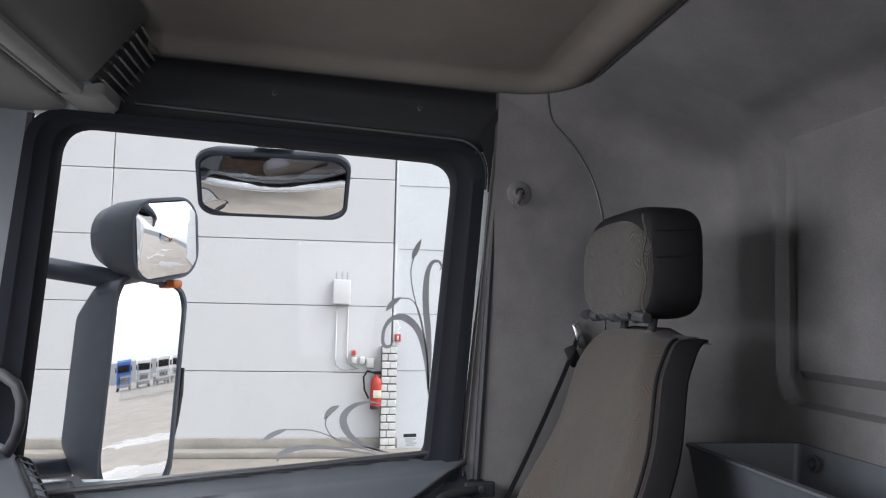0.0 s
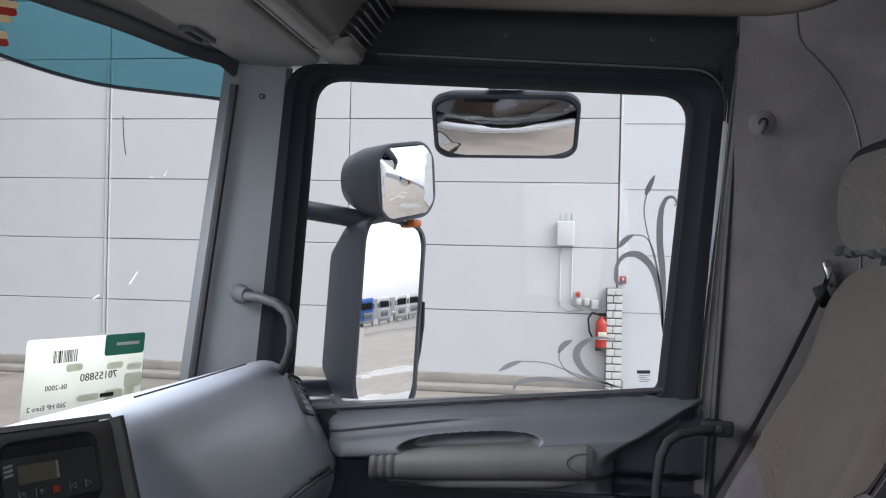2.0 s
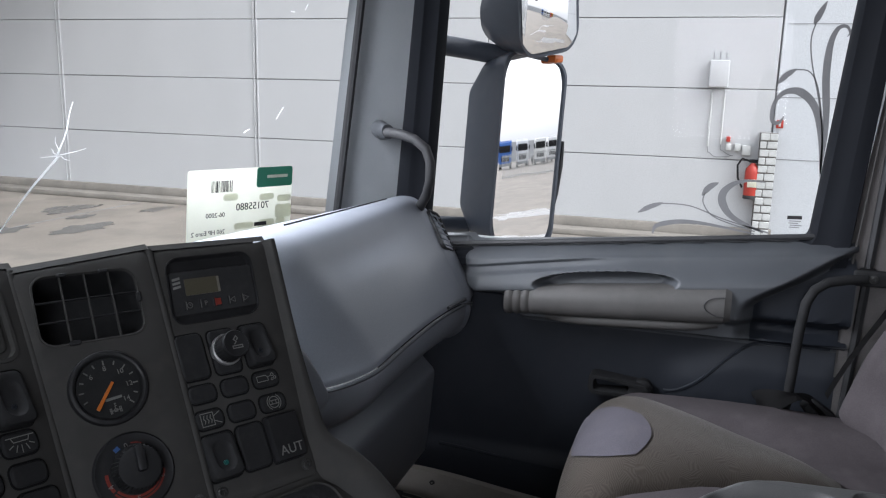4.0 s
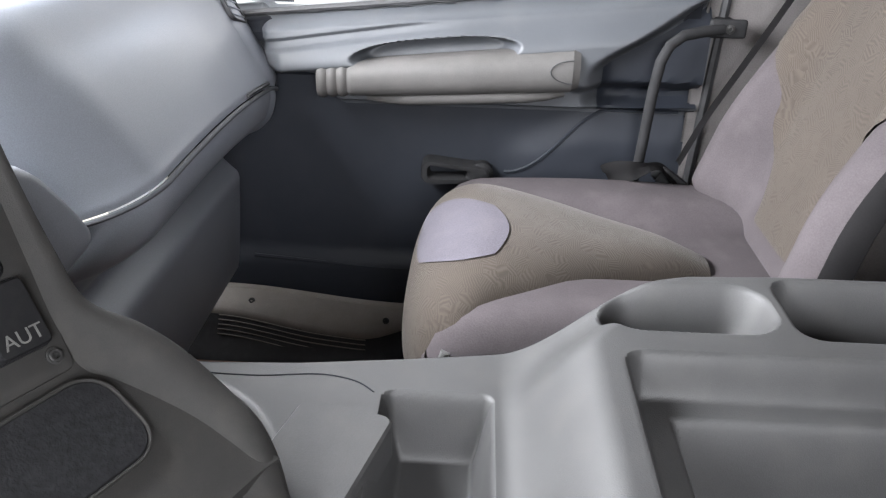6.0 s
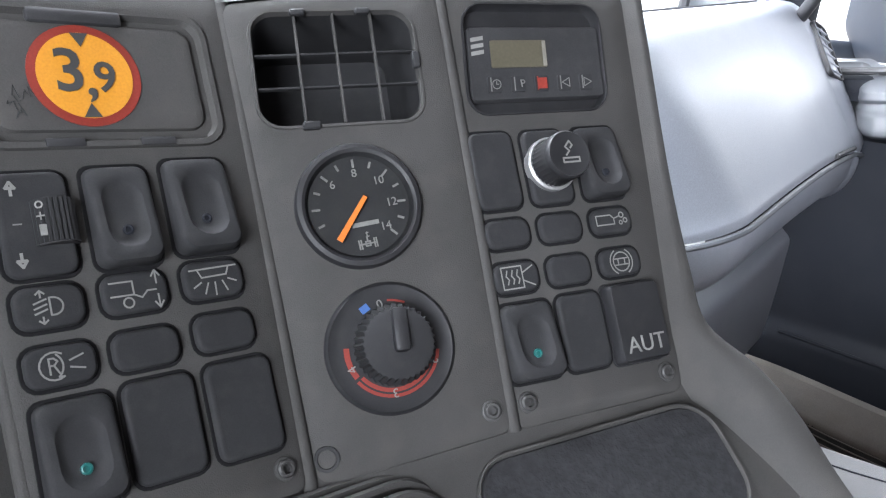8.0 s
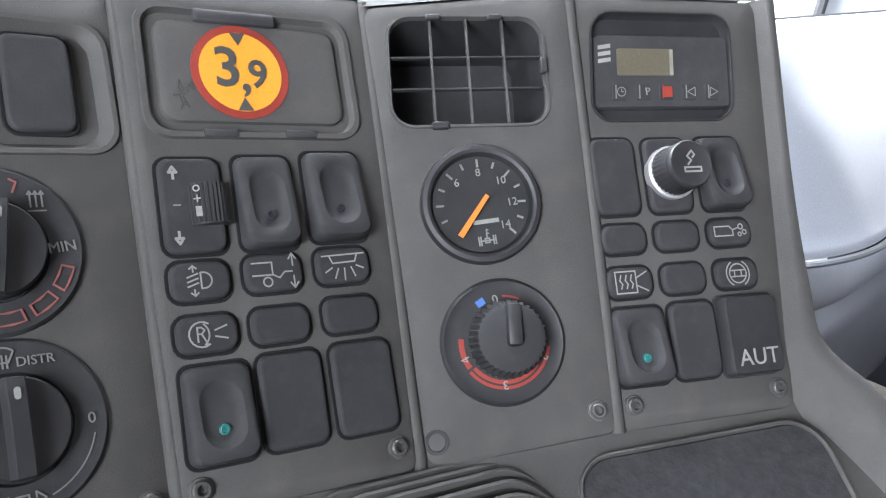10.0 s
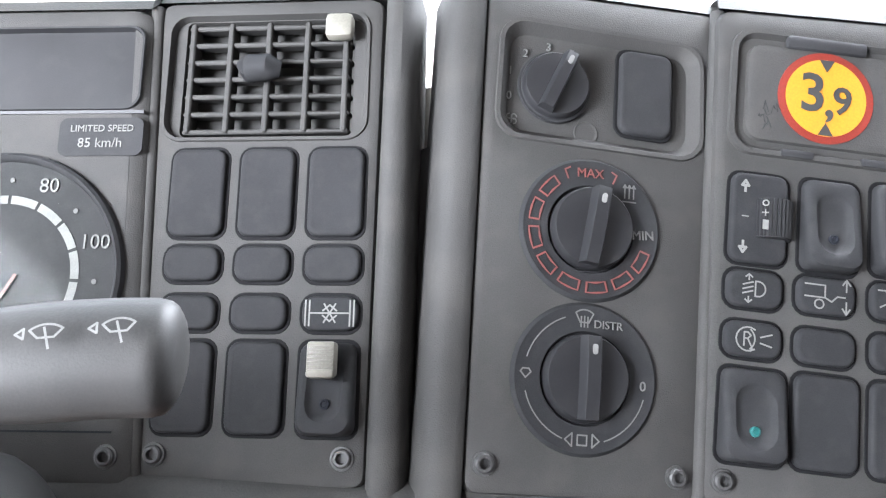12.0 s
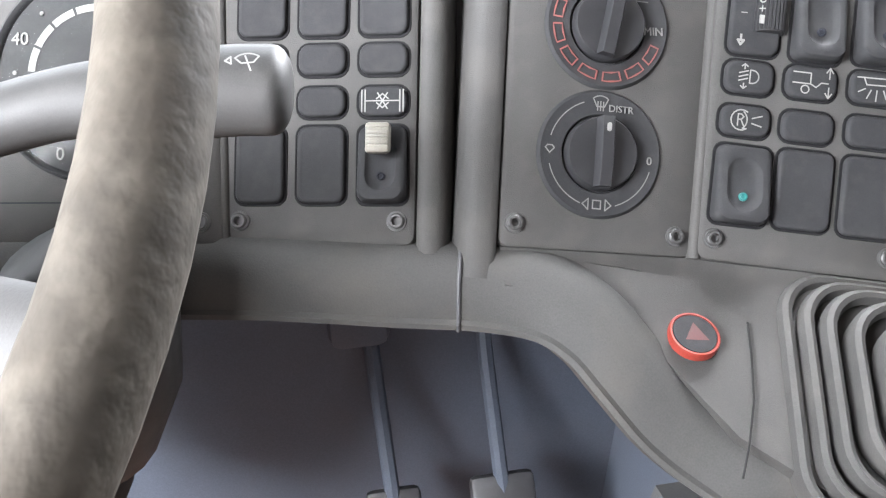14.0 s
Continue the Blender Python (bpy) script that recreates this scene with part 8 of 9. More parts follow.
def seat():
    st = thing("passenger_seat", label="worn mauve velour truck seat with taupe plush panels", category="seat")
    # base bolster cushion
    bm = B()
    rows = []
    for i in range(41):
        s = -1 + 2 * i / 40
        row = []
        for k in range(33):
            t = k / 32
            y = lerp(-0.40, 0.13, t)
            edge = max(0.0, (abs(s) - 0.82) / 0.18)
            front = max(0.0, (t - 0.86) / 0.14)
            z = 0.712 + 0.012 * math.sin(t * 3) - 0.055 * (1 - math.sqrt(max(0, 1 - edge ** 2))) - 0.06 * (1 - math.sqrt(max(0, 1 - front ** 2))) - 0.03 * smooth(0.62, 0.3, abs(s))
            row.append((0.715 + 0.245 * s, y, z))
        rows.append(row)
    full = [[(r[0][0], p[1], 0.56) for p in r] for r in (rows[0],)] + rows + [[(rows[-1][0][0], p[1], 0.56) for p in rows[-1]]]
    loft(bm, full)
    part("cushion", bm, M["velvet"], st, "mauve velour seat cushion")
    bm = B()
    rows = [[(x, 0.125, 0.66), (x, 0.128, 0.60), (x, 0.115, 0.54), (x, 0.08, 0.52)] for x in [0.715 + 0.245 * (-1 + 2 * i / 12) for i in range(13)]]
    loft(bm, rows)
    part("cushion_front", bm, M["velvet"], st)
    bm = B()
    rows = [[pad_point(-1 + 2 * i / 32, k / 48) for k in range(49)] for i in range(33)]
    loft(bm, rows)
    part("centre_pad", bm, M["cloth"], st, "taupe plush centre pad")
    bm = B()
    rows = []
    for i in range(19):
        a = -1 + 2 * i / 18
        row = []
        for k in range(19):
            b = -1 + 2 * k / 18
            ra, rb = a * math.sqrt(1 - 0.35 * b * b), b * math.sqrt(1 - 0.35 * a * a)
            q = pad_point(-0.15 + 0.45 * ra + 0.18 * rb, 0.558 + 0.150 * rb)
            n = (pad_point(-0.13 + 0.45 * ra + 0.18 * rb, 0.558 + 0.150 * rb) - q).cross(pad_point(-0.15 + 0.45 * ra + 0.18 * rb, 0.568 + 0.150 * rb) - q).normalized()
            row.append(q + n * 0.0022)
        rows.append(row)
    loft(bm, rows)
    part("nose_patch", bm, M["velvet_patch"], st, "lilac-grey worn velour patch")
    # backrest shell, bolstered front and plush panel
    bm = B()
    rows = []
    for i in range(41):
        s = -1 + 2 * i / 40
        rows.append([back_point(s, k / 44) for k in range(45)] + [back_point(s, 1.0) + Vector((0, -0.02, 0.004)), back_point(s, 1.0) + Vector((0, -0.045, -0.008))])
    sides = [rows[0], rows[-1]]
    loft(bm, rows)
    part("backrest", bm, M["velvet"], st, "mauve velour backrest with side bolsters")
    for row, sg in zip(sides, (-1, 1)):
        row = row[:45]
        bm = loft(B(), [row, [q + Vector((0.006 * sg, -0.012, 0.002)) for q in row], [q + Vector((0.007 * sg, -0.035, 0.0)) for q in row], [q + Vector((-0.004 * sg, -0.042, -0.004)) for q in row], [q + Vector((-0.06 * sg, -0.05, -0.01)) for q in row]])
        part("back_side", bm, M["leatherette"], st, "black leatherette side of the backrest")
    bm = B()
    rows = []
    for i in range(29):
        s = -1 + 2 * i / 28
        row = []
        for k in range(37):
            t = lerp(0.10, 0.992, k / 36)
            half = lerp(0.34, 0.60, smooth(0.1, 0.34, t))
            half = lerp(half, 1.0, smooth(0.34, 0.56, t))
            row.append(back_point(s * half, t, 0.0) + Vector((0, 0.010 - 0.006 * abs(s) ** 8, 0.0)))
        rows.append(row)
    loft(bm, rows)
    part("back_panel", bm, M["cloth"], st, "taupe plush back panel")
    # piping and cross seams of the plush panel
    for sg in (-1, 1):
        bm = B()
        tube(bm, [back_point(0.985 * sg, lerp(0.52, 0.99, k / 20)) + Vector((0, 0.004, 0)) for k in range(21)], 0.0028, 6)
        part("piping", bm, M["leatherette"], st)
    for t0, s0, s1 in ((0.70, -0.9, 0.15), (0.62, 0.0, 0.9)):
        bm = B()
        tube(bm, [back_point(lerp(s0, s1, k / 16), t0 + 0.02 * math.cos(k / 5)) + Vector((0, 0.0045, 0)) for k in range(17)], 0.0018, 6)
        part("seam", bm, M["cloth_dark"], st)
    # headrest: plush front on a black moulded shell
    hx, hy, hz = 0.727, -0.535, 1.392
    def head(sx, sy, sz, cx, cy, cz, power=3.2, n=28, m=18):
        bm = B()
        rows = []
        def sp(v, e):
            return math.copysign(abs(v) ** (2 / e), v)
        for j in range(m + 1):
            ph = -math.pi / 2 + math.pi * j / m
            row = []
            for i in range(n):
                th = 2 * math.pi * i / n
                row.append((cx + sx * sp(math.cos(ph), power) * sp(math.cos(th), power), cy + sy * sp(math.cos(ph), power) * sp(math.sin(th), power), cz + sz * sp(math.sin(ph), power)))
            rows.append(row)
        loft(bm, rows, around=True)
        bmesh.ops.remove_doubles(bm, verts=bm.verts[:], dist=1e-5)
        return bm
    sh = part("headrest_shell", head(0.142, 0.056, 0.089, hx, hy - 0.003, hz - 0.008, 4.4), M["leatherette"], st, "black headrest shell")
    for zc in (1.428, 1.388):
        bm = tube(B(), [(hx - 0.1425, lerp(-0.500, -0.566, k / 6), zc + 0.006 * (k / 6) ** 2) for k in range(7)], [0.0004] + [0.0016] * 5 + [0.0004], 6)
        part("crease", bm, M["leatherette"], sh)
    part("headrest_front", head(0.139, 0.042, 0.082, hx + 0.002, hy + 0.026, hz - 0.018, 3.2), M["cloth_dark"], st, "grey plush headrest front")
    bm = tube(B(), [(hx - 0.1405, -0.4845 + 0.003 * math.sin(k), lerp(1.306, 1.452, k / 14)) for k in range(15)], 0.0022, 6)
    part("headrest_piping", bm, M["cloth_dark"], st)
    for dx in (-0.06, 0.06):
        bm = B()
        tube(bm, [(hx + dx, hy, 1.31), (hx + dx, hy + 0.01, 1.24)], 0.007, 10)
        part("headrest_post", bm, M["gloss"], st)
    for k in range(6):
        bm = tube(B(), [(lerp(0.595, 0.84, k / 5), -0.492 + 0.004 * (k % 3), 1.297 + 0.004 * (k % 2)), (lerp(0.595, 0.84, (k + 0.5) / 5), -0.486, 1.300), (lerp(0.595, 0.84, (k + 0.95) / 5), -0.494, 1.296 + 0.003 * (k % 2))], 0.0085, 8)
        part("headrest_fold", bm, M["rubber"], st)
    # plinth
    bm = B()
    box(bm, (0.715, -0.12, 0.45), (0.40, 0.46, 0.24), 0.03, 3)
    part("pedestal", bm, M["rubber"], st)
    bm = B()
    tube(bm, [(0.475, 0.10, 0.67), (0.475, 0.12, 0.60), (0.478, 0.10, 0.56)], 0.006, 8)
    part("release_bar", bm, M["metal"], st)


def belt():
    b = thing("seat_belt", label="black seat belt with a steel tongue beside the seat", category="seat belt")
    line = along([(1.035, -0.53, 1.262), (1.02, -0.505, 1.205), (0.995, -0.455, 1.11), (0.985, -0.40, 1.0), (0.975, -0.345, 0.90), (0.965, -0.30, 0.82), (0.955, -0.265, 0.745)], 6)
    bm = B()
    rows = [[p + Vector((0.010, 0.001, 0.001)), p + Vector((0.003, 0.001, 0.001)), p + Vector((-0.004, 0.0, 0.0)), p + Vector((-0.011, -0.001, -0.001))] for p in line]
    loft(bm, rows)
    bmesh.ops.solidify(bm, geom=bm.faces[:], thickness=0.0015)
    part("webbing", bm, M["leatherette"], b)
    bm = B()
    box(bm, (1.03, -0.528, 1.258), (0.006, 0.016, 0.05), 0.002, 2, pose(0, 0, 0, -18, 0, 0))
    part("tongue", bm, M["chrome"], b, "bright steel tongue")
    bm = B()
    box(bm, (1.025, -0.515, 1.215), (0.012, 0.024, 0.042), 0.004, 2, pose(0, 0, 0, -25, 0, 0))
    part("tongue_grip", bm, M["gloss"], b)
    k = thing("belt_buckle", label="crumpled black belt end lying beside the seat cushion", category="seat belt")
    line = along([(0.955, -0.145, 0.722), (0.935, -0.18, 0.735), (0.915, -0.21, 0.752), (0.93, -0.24, 0.738), (0.96, -0.29, 0.69)], 5)
    bm = B()
    rows = []
    for i, p in enumerate(line):
        w = 0.022
        tw = math.sin(i * 0.45) * 0.7
        a = Vector((math.cos(tw), 0.25, 0.5 * math.sin(tw) + 0.25)).normalized()
        rows.append([p - a * w, p - a * w * 0.3 + Vector((0, 0, 0.003)), p + a * w * 0.3 + Vector((0, 0, -0.002)), p + a * w])
    loft(bm, rows)
    bmesh.ops.solidify(bm, geom=bm.faces[:], thickness=0.0015)
    part("webbing", bm, M["leatherette"], k)
    bm = B()
    box(bm, (0.955, -0.255, 0.715), (0.03, 0.06, 0.028), 0.006, 2, pose(0, 0, 0, 35, 0, 10))
    part("buckle_body", bm, M["gloss"], k)


def steering():
    w = thing("steering_wheel", label="worn grey-black truck steering wheel rim", category="steering wheel")
    C, tau, R = Vector((-0.6785, 0.2733, 1.1249)), 0.7427, 0.2391
    n = Vector((0, -math.sin(tau), math.cos(tau)))
    a = Vector((1, 0, 0))
    b = n.cross(a)
    pts = [C + R * (math.cos(t) * a + math.sin(t) * b) for t in [2 * math.pi * k / 96 for k in range(96)]]
    part("rim", tube(B(), pts, 0.0124, 18, closed=True), M["wheel"], w, "worn leather-grained rim")
    hub = C - n * 0.07
    bm = disc(B(), 0, 0, [(0.075, -0.05), (0.08, 0.0), (0.07, 0.02), (0.03, 0.028)], 36)
    h = part("hub", bm, M["stalk"], w)
    h.matrix_local = Matrix.Translation(hub) @ n.to_track_quat("Z", "Y").to_matrix().to_4x4()
    for ang in (200, 340, 250, 290):
        t = radians(ang)
        q = C + R * (math.cos(t) * a + math.sin(t) * b)
        bm = B()
        tube(bm, [hub + (q - hub) * 0.25, hub + (q - hub) * 0.7 - n * 0.01, q], [0.02, 0.015, 0.012], 10, flat=0.5)
        part("spoke", bm, M["stalk"], w)
    c = thing("steering_column", label="dark steering column shroud", category="steering column")
    bm = B()
    tube(bm, [hub - n * 0.03, hub - n * 0.10 + Vector((0, 0, -0.01)), Vector((-0.655, 0.43, 0.90)), Vector((-0.65, 0.52, 0.78))], [0.06, 0.075, 0.085, 0.09], 22)
    part("shroud", bm, M["stalk"], c)
    bm = B()
    tube(bm, [(-0.530, 0.437, 0.944), (-0.530, 0.435, 0.956), (-0.530, 0.432, 0.968), (-0.531, 0.431, 0.979), (-0.533, 0.431, 0.986), (-0.535, 0.431, 0.989)], [0.0405, 0.0405, 0.039, 0.034, 0.024, 0.008], 24)
    part("ignition_boss", bm, M["stalk"], c, "rounded dark cap over the ignition lock")
    bm = B()
    tube(bm, [(-0.565, 0.46, 0.86), (-0.540, 0.442, 0.905), (-0.531, 0.438, 0.943)], [0.046, 0.042, 0.039], 24)
    part("lock_housing", bm, M["stalk"], c)
    k = thing("ignition_key", label="ignition key in its lock with a bright steel ring", category="key")
    bm = B()
    tube(bm, [(-0.523, 0.398, 0.975), (-0.517, 0.385, 0.983), (-0.512, 0.374, 0.990)], [0.0045, 0.004, 0.0035], 10, flat=0.4)
    part("blade", bm, M["steel"], k)
    bm = B()
    tube(bm, [(-0.5025 + 0.0138 * math.cos(radians(a)), 0.371 + 0.003 * math.sin(radians(a)), 0.992 + 0.0138 * math.sin(radians(a))) for a in range(0, 360, 12)], 0.0011, 8, closed=True)
    part("ring", bm, M["chrome"], k, "bright steel key ring")
    s = thing("wiper_stalk", label="black wiper stalk with a thick moulded end and white symbols", category="stalk")
    bm = B()
    line = along([(-0.62, 0.385, 1.03), (-0.56, 0.377, 1.052), (-0.50, 0.368, 1.068), (-0.468, 0.364, 1.0695), (-0.441, 0.362, 1.0700), (-0.428, 0.361, 1.0695), (-0.4195, 0.360, 1.0690)], 5)
    rr = []
    for i in range(len(line)):
        t = i / (len(line) - 1)
        rr.append(lerp(0.0125, 0.0160, smooth(0.3, 0.60, t)) - 0.0080 * max(0, (t - 0.86) / 0.14) ** 2.2)
    tube(bm, line, rr, 16, flat=0.8)
    lev = part("lever", bm, M["stalk"], s)
    bm = B()
    a, b = Vector((-0.4745, 0.3646, 1.0693)), Vector((-0.4730, 0.3645, 1.0694))
    tube(bm, [a, b], 0.01625, 24, flat=0.8)
    part("collar_seam", bm, M["frame"], lev)
    m = Matrix.Translation((-0.4405, 0.3530, 1.0825)) @ pose(0, 0, 0, 39, 0, 0)
    for dx in (-0.0085, 0.0085):
        o = strokes(lev, "symbol", SIGN["wiper"], dx, 0, 0.0055, 0.0003, 0.0006, M["grey_print"])
        o.matrix_local = m


def mirrors():
    # main and wide-angle mirror on the pillar arm
    a = thing("mirror_support", label="blue-grey mirror arm bracket outside the door", category="bracket")
    bm = B()
    tube(bm, [(1.18, 0.70, 1.40), (1.27, 0.66, 1.392), (1.34, 0.60, 1.378), (1.39, 0.52, 1.366), (1.42, 0.45, 1.352)], [0.026, 0.026, 0.024, 0.024, 0.024], 12)
    part("arm", bm, M["mirror_shell"], a)
    bm = B()
    tube(bm, [(1.18, 0.62, 0.955), (1.26, 0.60, 0.945), (1.36, 0.54, 0.935)], [0.03, 0.026, 0.022], 12)
    part("lower_arm", bm, M["mirror_shell"], a)

    def mirror(name, label, centre, w, h, aim, bulge, depth, corner, tilt=0.0):
        """A mirror whose glass faces back and inwards; aim: the way its face looks."""
        t = thing(name, label=label, category="mirror")
        nrm = Vector(aim).normalized()
        m = nrm.to_track_quat("Z", "Y").to_matrix().to_4x4() @ pose(0, 0, 0, 0, 0, tilt)
        m.translation = centre
        t.matrix_world = m
        bm = rings(B(), 0, 0, [(w * 0.45, h * 0.5, corner, -depth), (w * 0.75, h * 0.8, corner, -depth * 0.9), (w * 0.97, h * 0.985, corner, -depth * 0.55), (w + 0.020, h + 0.020, corner, -0.004), (w + 0.018, h + 0.018, corner, 0.005), (w + 0.004, h + 0.004, corner * 0.9, 0.005), (w, h, corner * 0.9, 0.002), (w - 0.004, h - 0.004, corner * 0.9, -0.002)], 7)
        bmesh.ops.holes_fill(bm, edges=bm.edges[:])
        part("shell", bm, M["mirror_shell"], t)
        bm = B()
        nn = 20
        ring = rrect(1, 1, 0.17 if bulge < 0.004 else 0.2, 7)
        rows = []
        for s in [k / nn for k in range(1, nn + 1)]:
            rows.append([(x * s * (w - 0.003), y * s * (h - 0.003), bulge * (1 - (2 * x * s) ** 2 * 0.5 - (2 * y * s) ** 2 * 0.5)) for x, y in ring])
        loft(bm, rows, around=True)
        bm.verts.ensure_lookup_table()
        bm.faces.new(bm.verts[:len(ring)])
        part("mirror_glass", bm, M["mirror"], t, "silver mirror glass", sharp=80)
        return t
    mirror("wing_mirror", "tall flat wing mirror in a slate housing", (1.372, 0.388, 1.126), 0.200, 0.452, (-0.55, -0.83, 0.052), 0.0012, 0.17, 0.05, -7)
    mirror("wide_mirror", "wide-angle convex mirror in a slate housing", (1.36, 0.352, 1.452), 0.195, 0.172, (-0.5, -0.86, -0.06), 0.018, 0.17, 0.062, 10)
    g = thing("mirror_bracket", label="black plastic bracket along the wing mirror's outer edge", category="bracket")
    bm = B()
    tube(bm, [(1.448, 0.338, 0.955), (1.462, 0.330, 1.02), (1.470, 0.324, 1.09), (1.474, 0.321, 1.15)], [0.004, 0.009, 0.010, 0.006], 8, flat=0.6)
    part("fin", bm, M["rubber"], g)
    bm = B()
    box(bm, (1.440, 0.345, 1.352), (0.034, 0.03, 0.02), 0.006, 2, pose(0, 0, 0, 0, 0, -30))
    part("marker", bm, M["amber"], g, "orange side marker")
    k = mirror("kerb_mirror", "wide kerb mirror hung over the door window", (1.26, 0.105, 1.572), 0.315, 0.165, (-0.66, -0.03, -0.72), 0.020, 0.05, 0.04, 0)
    bm = B()
    box(bm, (1.205, 0.105, 1.665), (0.10, 0.085, 0.022), 0.006)
    b = part("mount", bm, M["rubber"])
    tagged(b, "black bracket holding the kerb mirror to the door", "bracket")


def ribbon(bm, pts, widths, depth=None):
    """A flat tapered strip on the door glass through y, z points."""
    P = along([(1.0735, y, z) for y, z in pts], 8)
    n = len(P)
    rows = []
    for i, p in enumerate(P):
        t = (P[min(i + 1, n - 1)] - P[max(i - 1, 0)]).normalized()
        side = Vector((0, -t.z, t.y))
        f = i / (n - 1) * (len(widths) - 1)
        k = min(int(f), len(widths) - 2)
        w = lerp(widths[k], widths[k + 1], f - k)
        rows.append([p - side * w, p + side * w])
    loft(bm, rows)


def decals():
    """Grey reed-and-curl stickers on the door glass."""
    d = thing("window_sticker", label="grey frosted reed and curl sticker on the door window", category="sticker")
    a = 0.0012
    upper = [
        ([(-0.228, 1.143), (-0.224, 1.208), (-0.211, 1.272), (-0.193, 1.337), (-0.187, 1.380), (-0.193, 1.410)], (0.0022, a, a, a, a)),
        ([(-0.189, 1.405), (-0.197, 1.424), (-0.207, 1.446)], (0.001, 0.0058, 0.0048, 0.0004)),
        ([(-0.228, 1.130), (-0.2295, 1.20), (-0.226, 1.25), (-0.219, 1.315), (-0.220, 1.369), (-0.229, 1.397), (-0.243, 1.402), (-0.250, 1.391), (-0.246, 1.384)], (0.0006, 0.004, 0.0065, 0.0065, 0.0045, 0.003, 0.002, 0.0006)),
        ([(-0.138, 1.298), (-0.152, 1.315), (-0.168, 1.326)], (0.0004, 0.0055, 0.005, 0.001)),
        ([(-0.167, 1.325), (-0.191, 1.321), (-0.208, 1.291), (-0.225, 1.215)], (a, a, a, a)),
        ([(-0.155, 1.240), (-0.148, 1.228), (-0.138, 1.228), (-0.1335, 1.240), (-0.137, 1.265), (-0.153, 1.284), (-0.180, 1.284), (-0.207, 1.256), (-0.222, 1.20), (-0.2285, 1.135)], (0.0006, 0.003, 0.0038, 0.0035, 0.0035, 0.0045, 0.0075, 0.0065, 0.0045, 0.001)),
    ]
    lower = [
        ([(0.098, 1.040), (0.074, 1.054), (0.050, 1.063)], (0.0004, 0.005, 0.0045, 0.001)),
        ([(0.052, 1.062), (-0.002, 1.060), (-0.067, 1.038), (-0.150, 1.017)], (a, a, a, 0.0016)),
        ([(-0.022, 1.082), (-0.034, 1.099), (-0.051, 1.109)], (0.001, 0.0058, 0.0055, 0.0004)),
        ([(-0.027, 1.088), (-0.026, 1.067), (-0.051, 1.040), (-0.125, 1.018)], (a, a, a, a)),
        ([(-0.135, 1.114), (-0.105, 1.116), (-0.078, 1.108), (-0.061, 1.090), (-0.062, 1.068), (-0.084, 1.042), (-0.140, 1.017)], (0.0008, 0.0025, 0.0045, 0.0072, 0.0075, 0.005, 0.0012)),
        ([(0.066, 1.000), (0.062, 1.014), (0.045, 1.022), (0.010, 1.028), (-0.040, 1.026), (-0.125, 1.013)], (0.0012, 0.004, 0.005, 0.0045, 0.003, 0.0012)),
    ]
    for pts, w in upper + lower:
        bm = B()
        ribbon(bm, pts, w)
        part("reed", bm, M["decal"], d, sharp=0)
    m = thing("glass_mark", label="small dark maker's stamp on the door glass", category="stamp")
    bm = B()
    ribbon(bm, [(-0.180, 1.050), (-0.206, 1.051)], (0.0034, 0.0034))
    part("stamp_bar", bm, M["black"], m, sharp=0)
    for z, y0, y1 in ((1.0435, -0.184, -0.205), (1.0395, -0.183, -0.200), (1.0355, -0.186, -0.207), (1.0315, -0.185, -0.203)):
        bm = B()
        ribbon(bm, [(y0, z), (y1, z)], (0.0008, 0.0008))
        part("stamp_line", bm, M["decal"], m, sharp=0)


